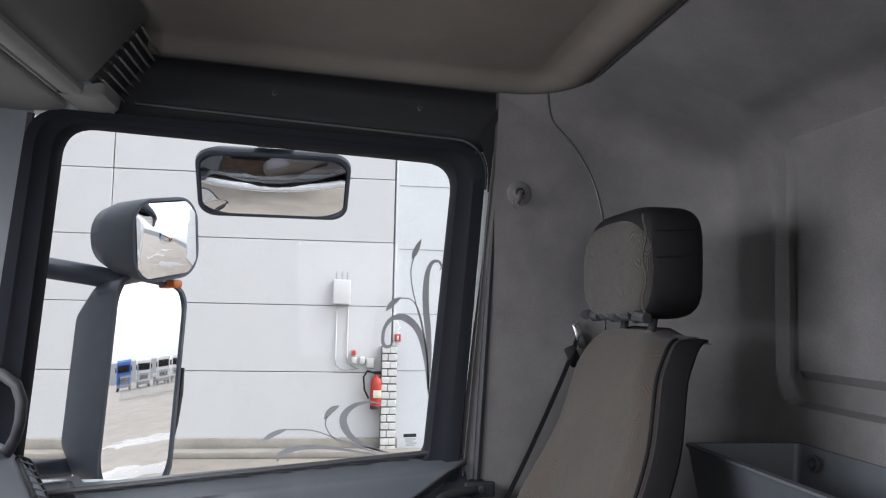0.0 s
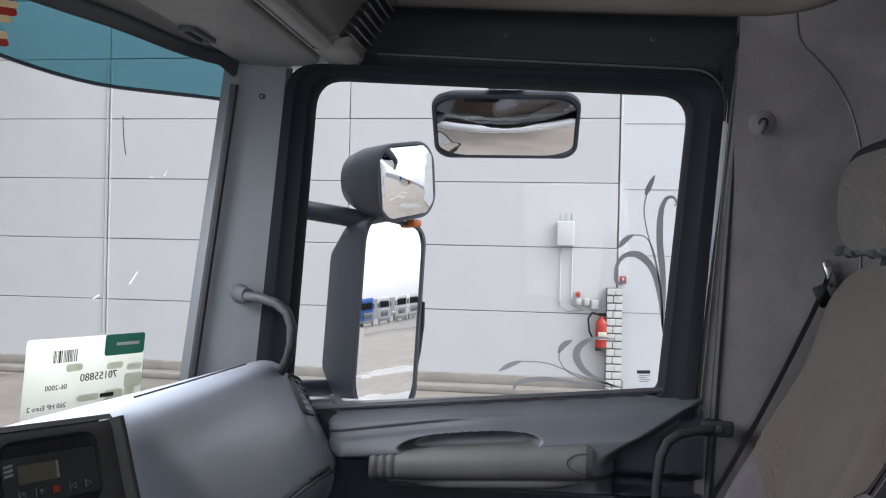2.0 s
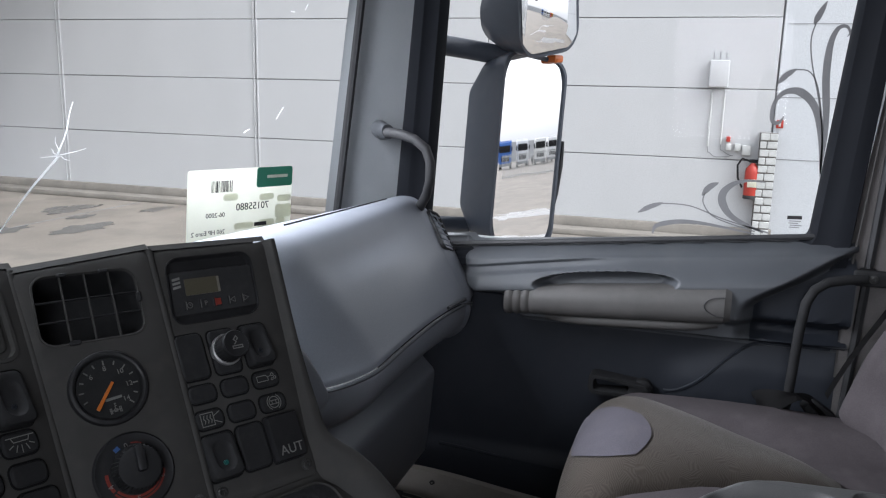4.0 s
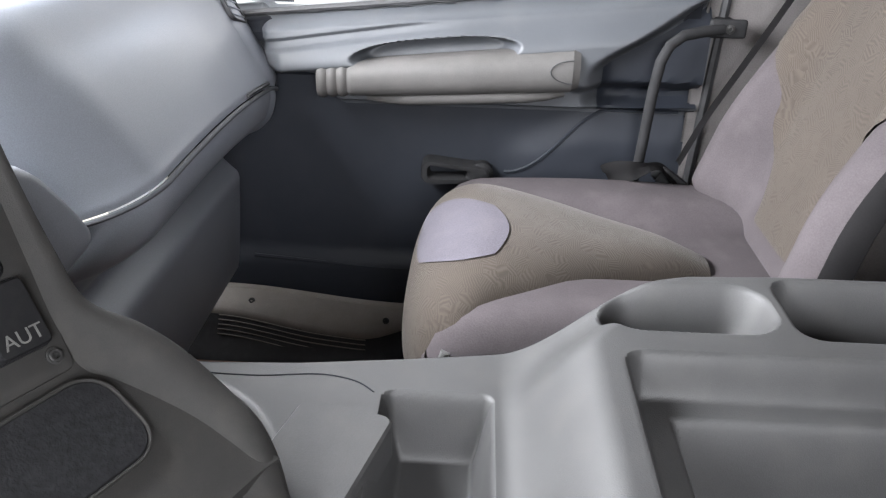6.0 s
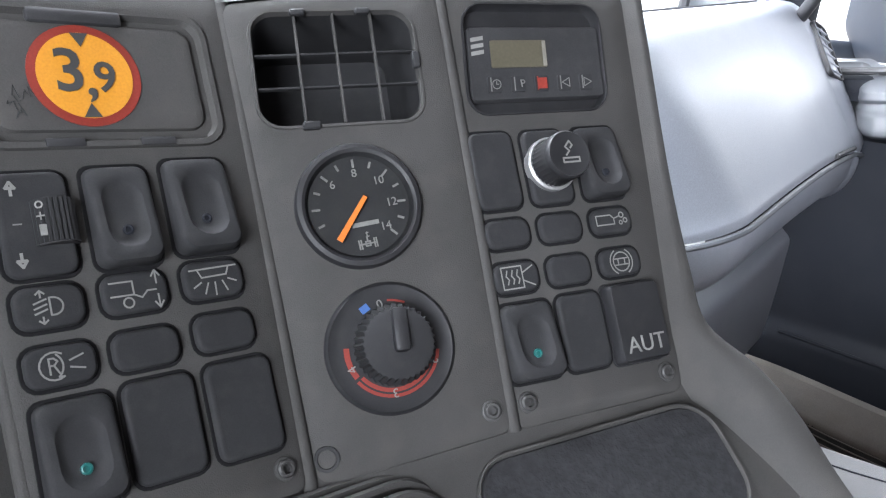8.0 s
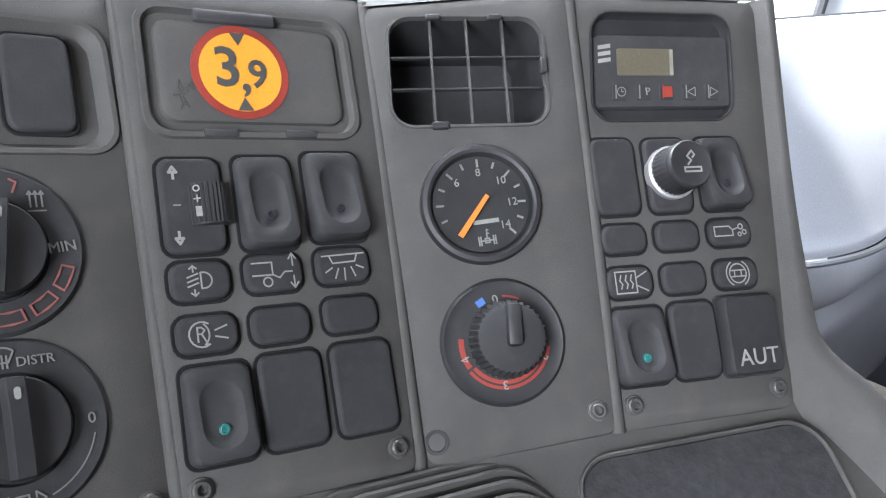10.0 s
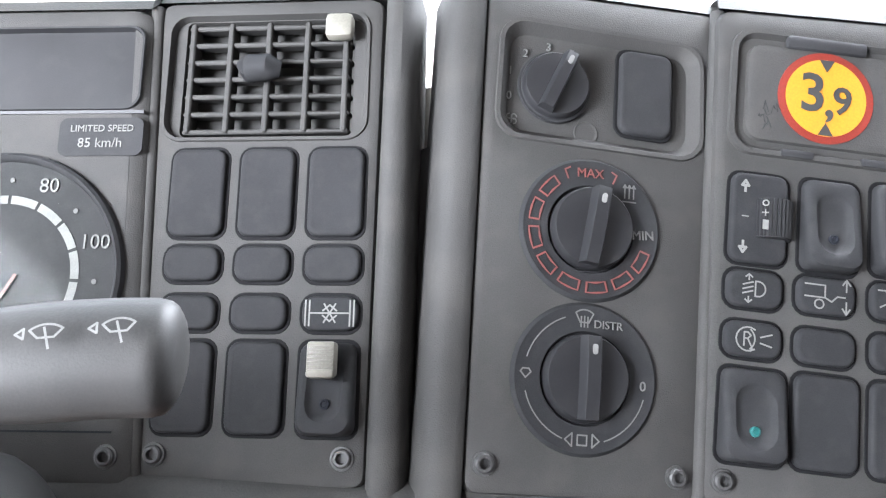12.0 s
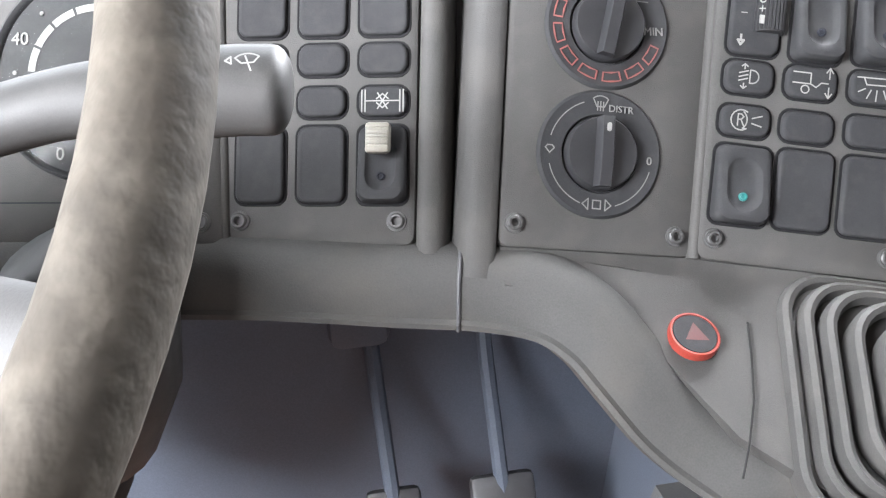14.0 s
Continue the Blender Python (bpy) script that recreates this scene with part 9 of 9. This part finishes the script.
def sale_card():
    """Card stuck behind the windscreen; its print shows through in mirror writing."""
    tl, tr, br, bl = Vector((0.674, 0.868, 1.121)), Vector((0.905, 0.780, 1.115)), Vector((0.905, 0.790, 0.955)), Vector((0.674, 0.882, 0.955))
    x = (tr - tl).normalized()
    up = (tl - bl).normalized()
    up = (up - x * up.dot(x)).normalized()
    n = x.cross(up)
    m = Matrix((x, up, n)).transposed().to_4x4()
    m.translation = bl
    c = thing("sale_card", m, "cream and green sale card stuck inside the windscreen", "card")
    W, H = (tr - tl).length, 0.166
    bm = rings(B(), W / 2, H / 2, [(W, H, 0.006, 0.0), (W, H, 0.006, 0.0008)], 5)
    part("card", bm, M["paper"], c)
    bm = rings(B(), W - 0.046, H - 0.020, [(0.09, 0.040, 0.006, 0.001), (0.09, 0.040, 0.006, 0.0016)], 5)
    part("green_corner", bm, M["green"], c, "deep green corner field")
    flip = Matrix.Diagonal((-1, 1, 1, 1))
    def mirrored(text, size, u, v):
        o = letters("words", text, size, pose(u, v, 0.0016) @ flip, M["black"], c)
    mirrored("70155880", 0.0200, W * 0.60, H * 0.54)
    mirrored("06-2000", 0.0130, W * 0.25, H * 0.47)
    mirrored("260 HP Euro 2", 0.0125, W * 0.19, H * 0.27)
    mirrored("0 kg", 0.0125, W * 0.28, H * 0.08)
    mirrored("489.975", 0.0125, W * 0.68, H * 0.10)
    bm = B()
    box(bm, (W * 0.685, H * 0.315, 0.0014), (0.030, 0.0075, 0.0006), 0.0)
    part("name_bar", bm, M["black"], c, sharp=0)
    for k, (a, b) in enumerate(((-0.024, 0.052),)):
        bm = B()
        box(bm, (W - 0.040, H - 0.019, 0.0019), (0.052, 0.006, 0.0005), 0.0)
        part("logo_bar", bm, M["paper"], c, sharp=0)
    pale = thin("pale_olive_print", (0.66, 0.67, 0.55), 0.5)
    rnd = random.Random(8)
    u = W * 0.21
    while u < W * 0.40:
        w = rnd.choice((0.0008, 0.0014, 0.0022))
        bm = B()
        box(bm, (u, H * 0.80, 0.0014), (w, 0.022, 0.0006), 0.0)
        part("barcode_line", bm, M["black"], c, sharp=0)
        u += w + rnd.choice((0.0012, 0.0018, 0.0028))
    for k in range(9):
        bm = rings(B(), W * (0.35 + 0.6 * rnd.random()), H * (0.1 + 0.6 * rnd.random()), [(0.02 + 0.03 * rnd.random(), 0.01 + 0.02 * rnd.random(), 0.006, 0.0008), (0.02, 0.012, 0.005, 0.0011)], 4)
        part("map_patch", bm, pale, c)


def pendant():
    """Cardboard air freshener in stripes and stars, hung before the windscreen."""
    x0, y0 = 0.512, 0.842
    u = Vector((0.97, -0.24, 0.0))
    m = Matrix((u, Vector((0, 0, 1)), u.cross(Vector((0, 0, 1))))).transposed().to_4x4()
    m.translation = (x0, y0, 1.6175)
    m = m @ pose(0, 0, 0, 0, 0, 9) @ Matrix.Diagonal((1.3, 0.875, 1.0, 1.0))
    p = thing("air_freshener", m, "flat cardboard air freshener in stars and stripes", "air freshener")
    cream = mat("cream_print", (0.72, 0.55, 0.30), 0.7, var=0.08, scale=40, bump=0.0)
    for z1, z0, w, tone in ((0.075, 0.036, 0.052, "blue"), (0.036, 0.024, 0.056, "cream"), (0.024, 0.010, 0.053, "red"), (0.010, -0.003, 0.045, "cream"), (-0.003, -0.018, 0.025, "red"), (-0.018, -0.031, 0.0365, "cream"), (-0.031, -0.044, 0.036, "red")):
        bm = rings(B(), 0, (z0 + z1) / 2, [(2 * w * 0.97, z1 - z0, 0.005, -0.0008), (2 * w * 0.97, z1 - z0, 0.005, 0.0008)], 4)
        bmesh.ops.holes_fill(bm, edges=bm.edges[:])
        part("stripe", bm, cream if tone == "cream" else M[tone], p)
    for k in range(4):
        bm = B()
        c = (-0.036 + 0.024 * k, 0.046 + 0.002 * (k % 2))
        vs = []
        for i in range(10):
            r = 0.009 if i % 2 == 0 else 0.0038
            a = radians(90 + 36 * i)
            vs.append(bm.verts.new((c[0] + r * math.cos(a), c[1] + r * math.sin(a), -0.0016)))
        bm.faces.new(vs)
        part("star", bm, M["paper"], p, sharp=0)
        bm = B()
        bm.faces.new([bm.verts.new((v[0], v[1], 0.0016)) for v in [(c[0] + (0.009 if i % 2 == 0 else 0.0038) * math.cos(radians(90 + 36 * i)), c[1] + (0.009 if i % 2 == 0 else 0.0038) * math.sin(radians(90 + 36 * i))) for i in range(10)]])
        part("star", bm, M["paper"], p, sharp=0)
    bm = B()
    tube(bm, [(0, 0.07, 0), (0.002, 0.12, 0.0)], 0.0008, 6)
    part("string", bm, M["white"], p)



dashboard()
passenger_dash()
tunnel()
footwell()
seat()
belt()
steering()
mirrors()
decals()
sale_card()
pendant()


# ---- outside ----
WX = 12.5      # face of the white hall wall
GZ = -1.02     # yard level


def hall():
    h = thing("hall_wall", label="white sandwich-panel hall wall with dark joints", category="building", kind="structure")
    zs = [-0.79, 0.262, 1.332, 2.384, 3.434, 4.49, 5.54]
    ys = [-1.07, 3.40, 7.75, 12.12, 16.5, 20.9, 25.3]
    back = B()
    box(back, (WX + 0.13, 12.1, 2.3), (0.16, 26.6, 6.8), 0.0)
    part("wall_core", back, M["joint"], h, "dark joint backing")
    for i in range(len(ys) - 1):
        for k in range(len(zs) - 1):
            bm = B()
            y0, y1, z0, z1 = ys[i], ys[i + 1], zs[k], zs[k + 1]
            box(bm, (WX + 0.03, (y0 + y1) / 2, (z0 + z1) / 2), (0.06, y1 - y0 - 0.014, z1 - z0 - 0.012), 0.006, 1)
            part("wall_panel", bm, M["wall"], h)
    for y in (7.75, 12.12, 16.5):
        for dy in (-0.035, 0.035):
            bm = B()
            box(bm, (WX - 0.012, y + dy, 1.8), (0.024, 0.012, 5.2), 0.0)
            part("joint_cover", bm, M["wall"], h)
    bm = B()
    box(bm, (WX - 0.02, 12.1, -0.88), (0.14, 26.6, 0.20), 0.01)
    part("plinth", bm, M["kerb"], h, "grey concrete plinth")
    # ribbed cladding beyond the corner
    c = thing("annex_wall", label="pale ribbed metal cladding of the neighbouring hall", category="building", kind="structure")
    bm = B()
    rows = []
    for i in range(600):
        z = -0.95 + 7.2 * i / 599
        rows.append([(WX + 0.02 - (0.0012 if i % 2 else 0.0), y, z) for y in (-1.12, -16.0)])
    loft(bm, rows)
    part("cladding", bm, M["cladding"], c, sharp=20)
    for z in (0.30, 1.225, 2.29, 3.35):
        bm = B()
        box(bm, (WX + 0.024, -8.6, z), (0.02, 14.9, 0.010), 0.0)
        part("cladding_joint", bm, M["joint"], c)
    bm = B()
    box(bm, (WX + 0.008, -1.105, 2.2), (0.028, 0.03, 6.8), 0.004)
    part("corner_trim", bm, M["cladding"], c)


def yard():
    bm = B()
    vs = [bm.verts.new((x, y, GZ)) for x, y in ((-900, -900), (900, -900), (900, 900), (-900, 900))]
    bm.faces.new(vs)
    tagged(part("ground", bm, M["concrete"], sharp=0), "damp stained concrete yard", "ground", kind="structure")
    bm = B()
    box(bm, (WX - 0.30, 5, GZ + 0.05), (0.34, 42, 0.10), 0.02)
    tagged(part("kerb", bm, M["kerb"]), "low concrete kerb along the hall wall", "kerb", kind="structure")
    for i in range(9):
        bm = B()
        box(bm, (WX - 2.2, -10 + 5.0 * i, GZ + 0.003), (3.3, 0.02, 0.006), 0.0)
        tagged(part("slab_joint", bm, M["joint"]), "dark joint between concrete slabs", "joint", kind="structure")
    puddle = mat("standing_water", (0.085, 0.078, 0.068), 0.25, var=0.15, scale=0.6, grain=20, bump=0.02)
    rnd = random.Random(4)
    for cx, cy, s in ((10.8, 10.6, 0.5), (9.4, 9.0, 0.45), (11.4, 9.2, 0.3), (8.6, 9.9, 0.4), (9.9, 12.4, 0.5), (10.2, 9.8, 0.22), (5.2, -9, 1.5), (3.4, -15, 1.8), (7, -22, 2.4)):
        bm = B()
        vs = []
        for k in range(26):
            a = 2 * math.pi * k / 26
            r = s * (0.6 + 0.5 * rnd.random())
            vs.append(bm.verts.new((cx + 1.5 * r * math.cos(a), cy + 0.7 * r * math.sin(a), GZ + 0.004)))
        bm.faces.new(vs)
        tagged(part("puddle", bm, puddle, sharp=0), "shallow puddle on the concrete yard", "puddle", kind="structure")


def wall_fittings():
    b = thing("junction_box", label="pale grey wall box with three short pins on top", category="electrical box")
    X = WX
    bm = B()
    box(bm, (X - 0.09, -0.24, 1.555), (0.18, 0.285, 0.40), 0.02, 3)
    part("cabinet", bm, M["wall"], b)
    for dy in (-0.09, 0.0, 0.09):
        bm = B()
        tube(bm, [(X - 0.09, -0.24 + dy, 1.75), (X - 0.09, -0.24 + dy, 1.88)], 0.009, 8)
        part("pin", bm, M["joint"], b)
    for dy, zb in ((0.075, 0.46), (-0.11, 0.50)):
        c = thing("conduit", label="thin white cable conduit down the hall wall", category="conduit", group="conduits")
        bm = B()
        tube(bm, [(X - 0.03, -0.24 + dy, 1.27), (X - 0.03, -0.24 + dy, zb)], 0.014, 8)
        part("pipe", bm, M["block"], c)
        bm = B()
        tube(bm, along([(X - 0.05, -0.24 + dy * 0.6, 1.37), (X - 0.03, -0.24 + dy, 1.27), (X - 0.03, -0.24 + dy, zb), (X - 0.03, -0.28 + dy, zb - 0.10), (X - 0.03, -0.38 + dy, zb - 0.16), (X - 0.04, -0.55, 0.33)], 4), 0.006, 6)
        part("cable", bm, M["joint"], c)
    for y, z, mm, s in ((-0.47, 0.46, "block", 0.10), (-0.60, 0.46, "block", 0.11), (-0.46, 0.58, "red", 0.08), (-0.73, 0.42, "block", 0.15)):
        k = thing("wall_socket", label="small wall socket box beside the conduits", category="socket", group="wall sockets")
        bm = B()
        box(bm, (X - 0.05, y, z), (0.10, s * 0.8, s), 0.012)
        part("socket_body", bm, M[mm], k)
    e = thing("fire_extinguisher", label="red fire extinguisher with a black hose hung on the wall", category="extinguisher")
    bm = B()
    y, z = -0.845, -0.30
    rows = []
    for r, zz in ((0.02, -0.01), (0.10, 0.0), (0.105, 0.03), (0.105, 0.40), (0.095, 0.46), (0.05, 0.51), (0.03, 0.54)):
        rows.append([(X - 0.14 + r * math.cos(2 * math.pi * k / 20), y + r * math.sin(2 * math.pi * k / 20), z + zz) for k in range(20)])
    loft(bm, rows, around=True, cap=True)
    part("cylinder", bm, M["red"], e)
    bm = B()
    box(bm, (X - 0.14, y, z + 0.57), (0.05, 0.12, 0.05), 0.01)
    part("valve", bm, M["gloss"], e)
    bm = disc(B(), 0, 0, [(0.107, 0.0), (0.108, 0.05), (0.106, 0.055)], 24)
    part("base_ring", bm, M["rubber"], e).matrix_local = pose(X - 0.14, y, z - 0.004)
    bm = B()
    box(bm, (X - 0.247, y, z + 0.24), (0.006, 0.13, 0.12), 0.001)
    part("label_band", bm, M["paper"], e)
    bm = B()
    tube(bm, [(X - 0.14, y + 0.05, z + 0.57), (X - 0.14, y + 0.16, z + 0.60), (X - 0.14, y + 0.22, z + 0.5), (X - 0.14, y + 0.2, z + 0.3), (X - 0.14, y + 0.13, z + 0.16)], 0.016, 8)
    part("hose", bm, M["gloss"], e)
    s = thing("fire_sign", label="small red and white fire sign on the wall", category="sign")
    bm = B()
    box(bm, (X - 0.02, -1.17, 0.83), (0.02, 0.10, 0.12), 0.003)
    part("plate", bm, M["red"], s)
    bm = B()
    box(bm, (X - 0.032, -1.17, 0.83), (0.006, 0.03, 0.07), 0.001)
    part("mark", bm, M["block"], s)
    q = thing("brick_pier", label="white painted block pier with dark joints", category="pier", kind="structure")
    bm = B()
    box(bm, (X - 0.10, -1.03, -0.15), (0.20, 0.24, 1.70), 0.0)
    part("mortar_core", bm, M["mortar"], q, "dark mortar")
    for k in range(14):
        z = -0.93 + 0.121 * k
        for dy, w in (((-0.065, 0.105), (0.055, 0.125)) if k % 2 else ((-0.05, 0.135), (0.075, 0.09))):
            bm = B()
            box(bm, (X - 0.125, -1.03 + dy, z), (0.20, w, 0.098), 0.006, 1)
            part("brick", bm, M["block"], q)


def canopy():
    c = thing("canopy", label="grey sheet canopy roof with strip lights by the hall", category="canopy", kind="structure")
    bm = B()
    rows = []
    for i in range(120):
        y = 10.0 + 29 * i / 119
        rows.append([(x, y, 5.62 + (0.05 if i % 2 else 0)) for x in (2.0, WX)])
    loft(bm, rows)
    bmesh.ops.solidify(bm, geom=bm.faces[:], thickness=0.01)
    part("roof_sheet", bm, M["canopy"], c)
    bm = B()
    box(bm, (7.2, 20.0, 5.63), (1.6, 3.0, 0.12), 0.0)
    part("skylight", bm, M["glass"], c)
    for y in (10.3, 13.6, 17.0, 21.0, 25.0):
        bm = B()
        box(bm, (7.2, y, 5.42), (10.4, 0.14, 0.10), 0.0)
        box(bm, (7.2, y, 5.16), (10.4, 0.14, 0.10), 0.0)
        box(bm, (7.2, y, 5.29), (10.4, 0.02, 0.26), 0.0)
        part("beam", bm, M["steel"], c)
    bm = B()
    box(bm, (WX - 0.12, 22, 5.08), (0.2, 24, 0.16), 0.01)
    part("rail", bm, M["steel"], c)
    for y in (11.1, 12.75, 14.4, 17.4):
        l = thing("strip_light", label="lit fluorescent strip light under the canopy", category="lamp", group="strip lights")
        bm = B()
        box(bm, (WX - 0.15, y, 5.0), (0.12, 1.6, 0.08), 0.01)
        part("housing", bm, M["block"], l)
        bm = B()
        tube(bm, [(WX - 0.15, y - 0.75, 4.95), (WX - 0.15, y + 0.75, 4.95)], 0.025, 8)
        part("tube", bm, M["tube"], l)
    for x in (2.2,):
        for y in (17.0, 25.0):
            bm = B()
            box(bm, (x, y, 1.9), (0.2, 0.2, 5.9), 0.01)
            part("post", bm, M["steel"], c)
    k = thing("wall_horn", label="small white horn loudspeaker on the hall wall", category="loudspeaker")
    bm = disc(B(), 0, 0, [(0.05, 0), (0.06, 0.1), (0.15, 0.28), (0.16, 0.29), (0.13, 0.26)], 20)
    o = part("horn", bm, M["ivory"], k)
    o.matrix_local = pose(WX - 0.05, 12.05, 4.76, 0, -70, 0)


def far_truck(label, tone, x, y, turn, body=None):
    """A parked lorry: cab with screen, grille and mirrors, box body, wheels."""
    t = thing("truck", pose(x, y, GZ, 0, 0, turn), label, "truck", "parked trucks")
    paint = mat("lorry_paint", tone, 0.35, var=0.05, scale=1.5, grain=30, bump=0.0)
    bm = B()
    box(bm, (0, 0, 1.95), (2.4, 1.9, 2.7), 0.18, 3)
    cab = part("cab", bm, paint, t)
    bm = B()
    box(bm, (0, 0.94, 2.45), (2.1, 0.06, 0.85), 0.05)
    part("windscreen", bm, M["gloss"], cab)
    bm = B()
    box(bm, (0, 0.96, 1.3), (1.6, 0.05, 0.7), 0.03)
    part("grille", bm, M["rubber"], cab)
    bm = B()
    box(bm, (0, 0.95, 0.55), (2.35, 0.25, 0.35), 0.05)
    part("bumper", bm, M["canopy"], cab)
    for s in (-1, 1):
        bm = B()
        box(bm, (s * 1.36, 0.8, 2.4), (0.2, 0.12, 0.55), 0.04)
        part("side_mirror", bm, M["rubber"], cab)
        bm = B()
        box(bm, (s * 1.19, 0.2, 2.4), (0.06, 0.9, 0.75), 0.04)
        part("side_window", bm, M["gloss"], cab)
        for yy in (0.1, -4.2):
            w = disc(B(), 0, 0, [(0.5, -0.14), (0.52, 0.0), (0.5, 0.14), (0.3, 0.14), (0.25, 0.1)], 24)
            o = part("wheel", w, M["tyre"], t)
            o.matrix_local = pose(s * 1.05, yy, 0.52, 0, 90 * s, 0)
    bm = B()
    box(bm, (0, -3.4, 2.2 if body else 1.1), (2.45, 4.6, 2.5 if body else 0.4), 0.05)
    part("body", bm, mat("lorry_body", body, 0.5, var=0.06, scale=1.0, grain=20, bump=0.0) if body else M["steel"], t)


def rear_yard():
    far_truck("white parked lorry with a white box body in the yard", (0.7, 0.71, 0.72), 18.5, -92, 8, (0.72, 0.72, 0.72))
    far_truck("white tractor unit parked in the yard", (0.72, 0.72, 0.7), 22.5, -93, 4)
    far_truck("blue parked lorry in the yard", (0.03, 0.12, 0.42), 14.5, -90, 10, (0.05, 0.15, 0.45))
    far_truck("red tractor unit parked in the yard", (0.5, 0.03, 0.02), 30, -98, -4)
    far_truck("yellow parked lorry in the yard", (0.7, 0.36, 0.02), 33.5, -99, -4, (0.7, 0.4, 0.05))
    far_truck("white parked lorry far off in the yard", (0.7, 0.7, 0.7), 26.3, -97, 0, (0.65, 0.65, 0.66))
    far_truck("orange parked lorry beside the driver's side", (0.55, 0.12, 0.05), -15.5, 3.2, -90, (0.55, 0.12, 0.05))
    far_truck("white parked lorry beside the driver's side", (0.65, 0.66, 0.68), -15.0, -3.5, -90, (0.6, 0.6, 0.62))
    f = thing("fence", label="white steel railing fence across the yard", category="fence")
    for k in range(46):
        bm = B()
        x = 9.5 + 0.17 * k
        box(bm, (x, -58, GZ + 0.95), (0.045, 0.045, 1.9), 0.0)
        part("bar", bm, M["block"], f)
    for z in (0.15, 1.75):
        bm = B()
        box(bm, (13.3, -58, GZ + z), (7.8, 0.06, 0.07), 0.0)
        part("rail", bm, M["block"], f)
    far = B()
    box(far, (40, -150, 0.9), (160, 2, 3.9), 0.0)
    tagged(part("backdrop", far, M["wall"]), "grey far hall behind the yard", "building", kind="structure")


shell_parts = (hall, yard, wall_fittings, canopy, rear_yard)
for make in shell_parts:
    make()
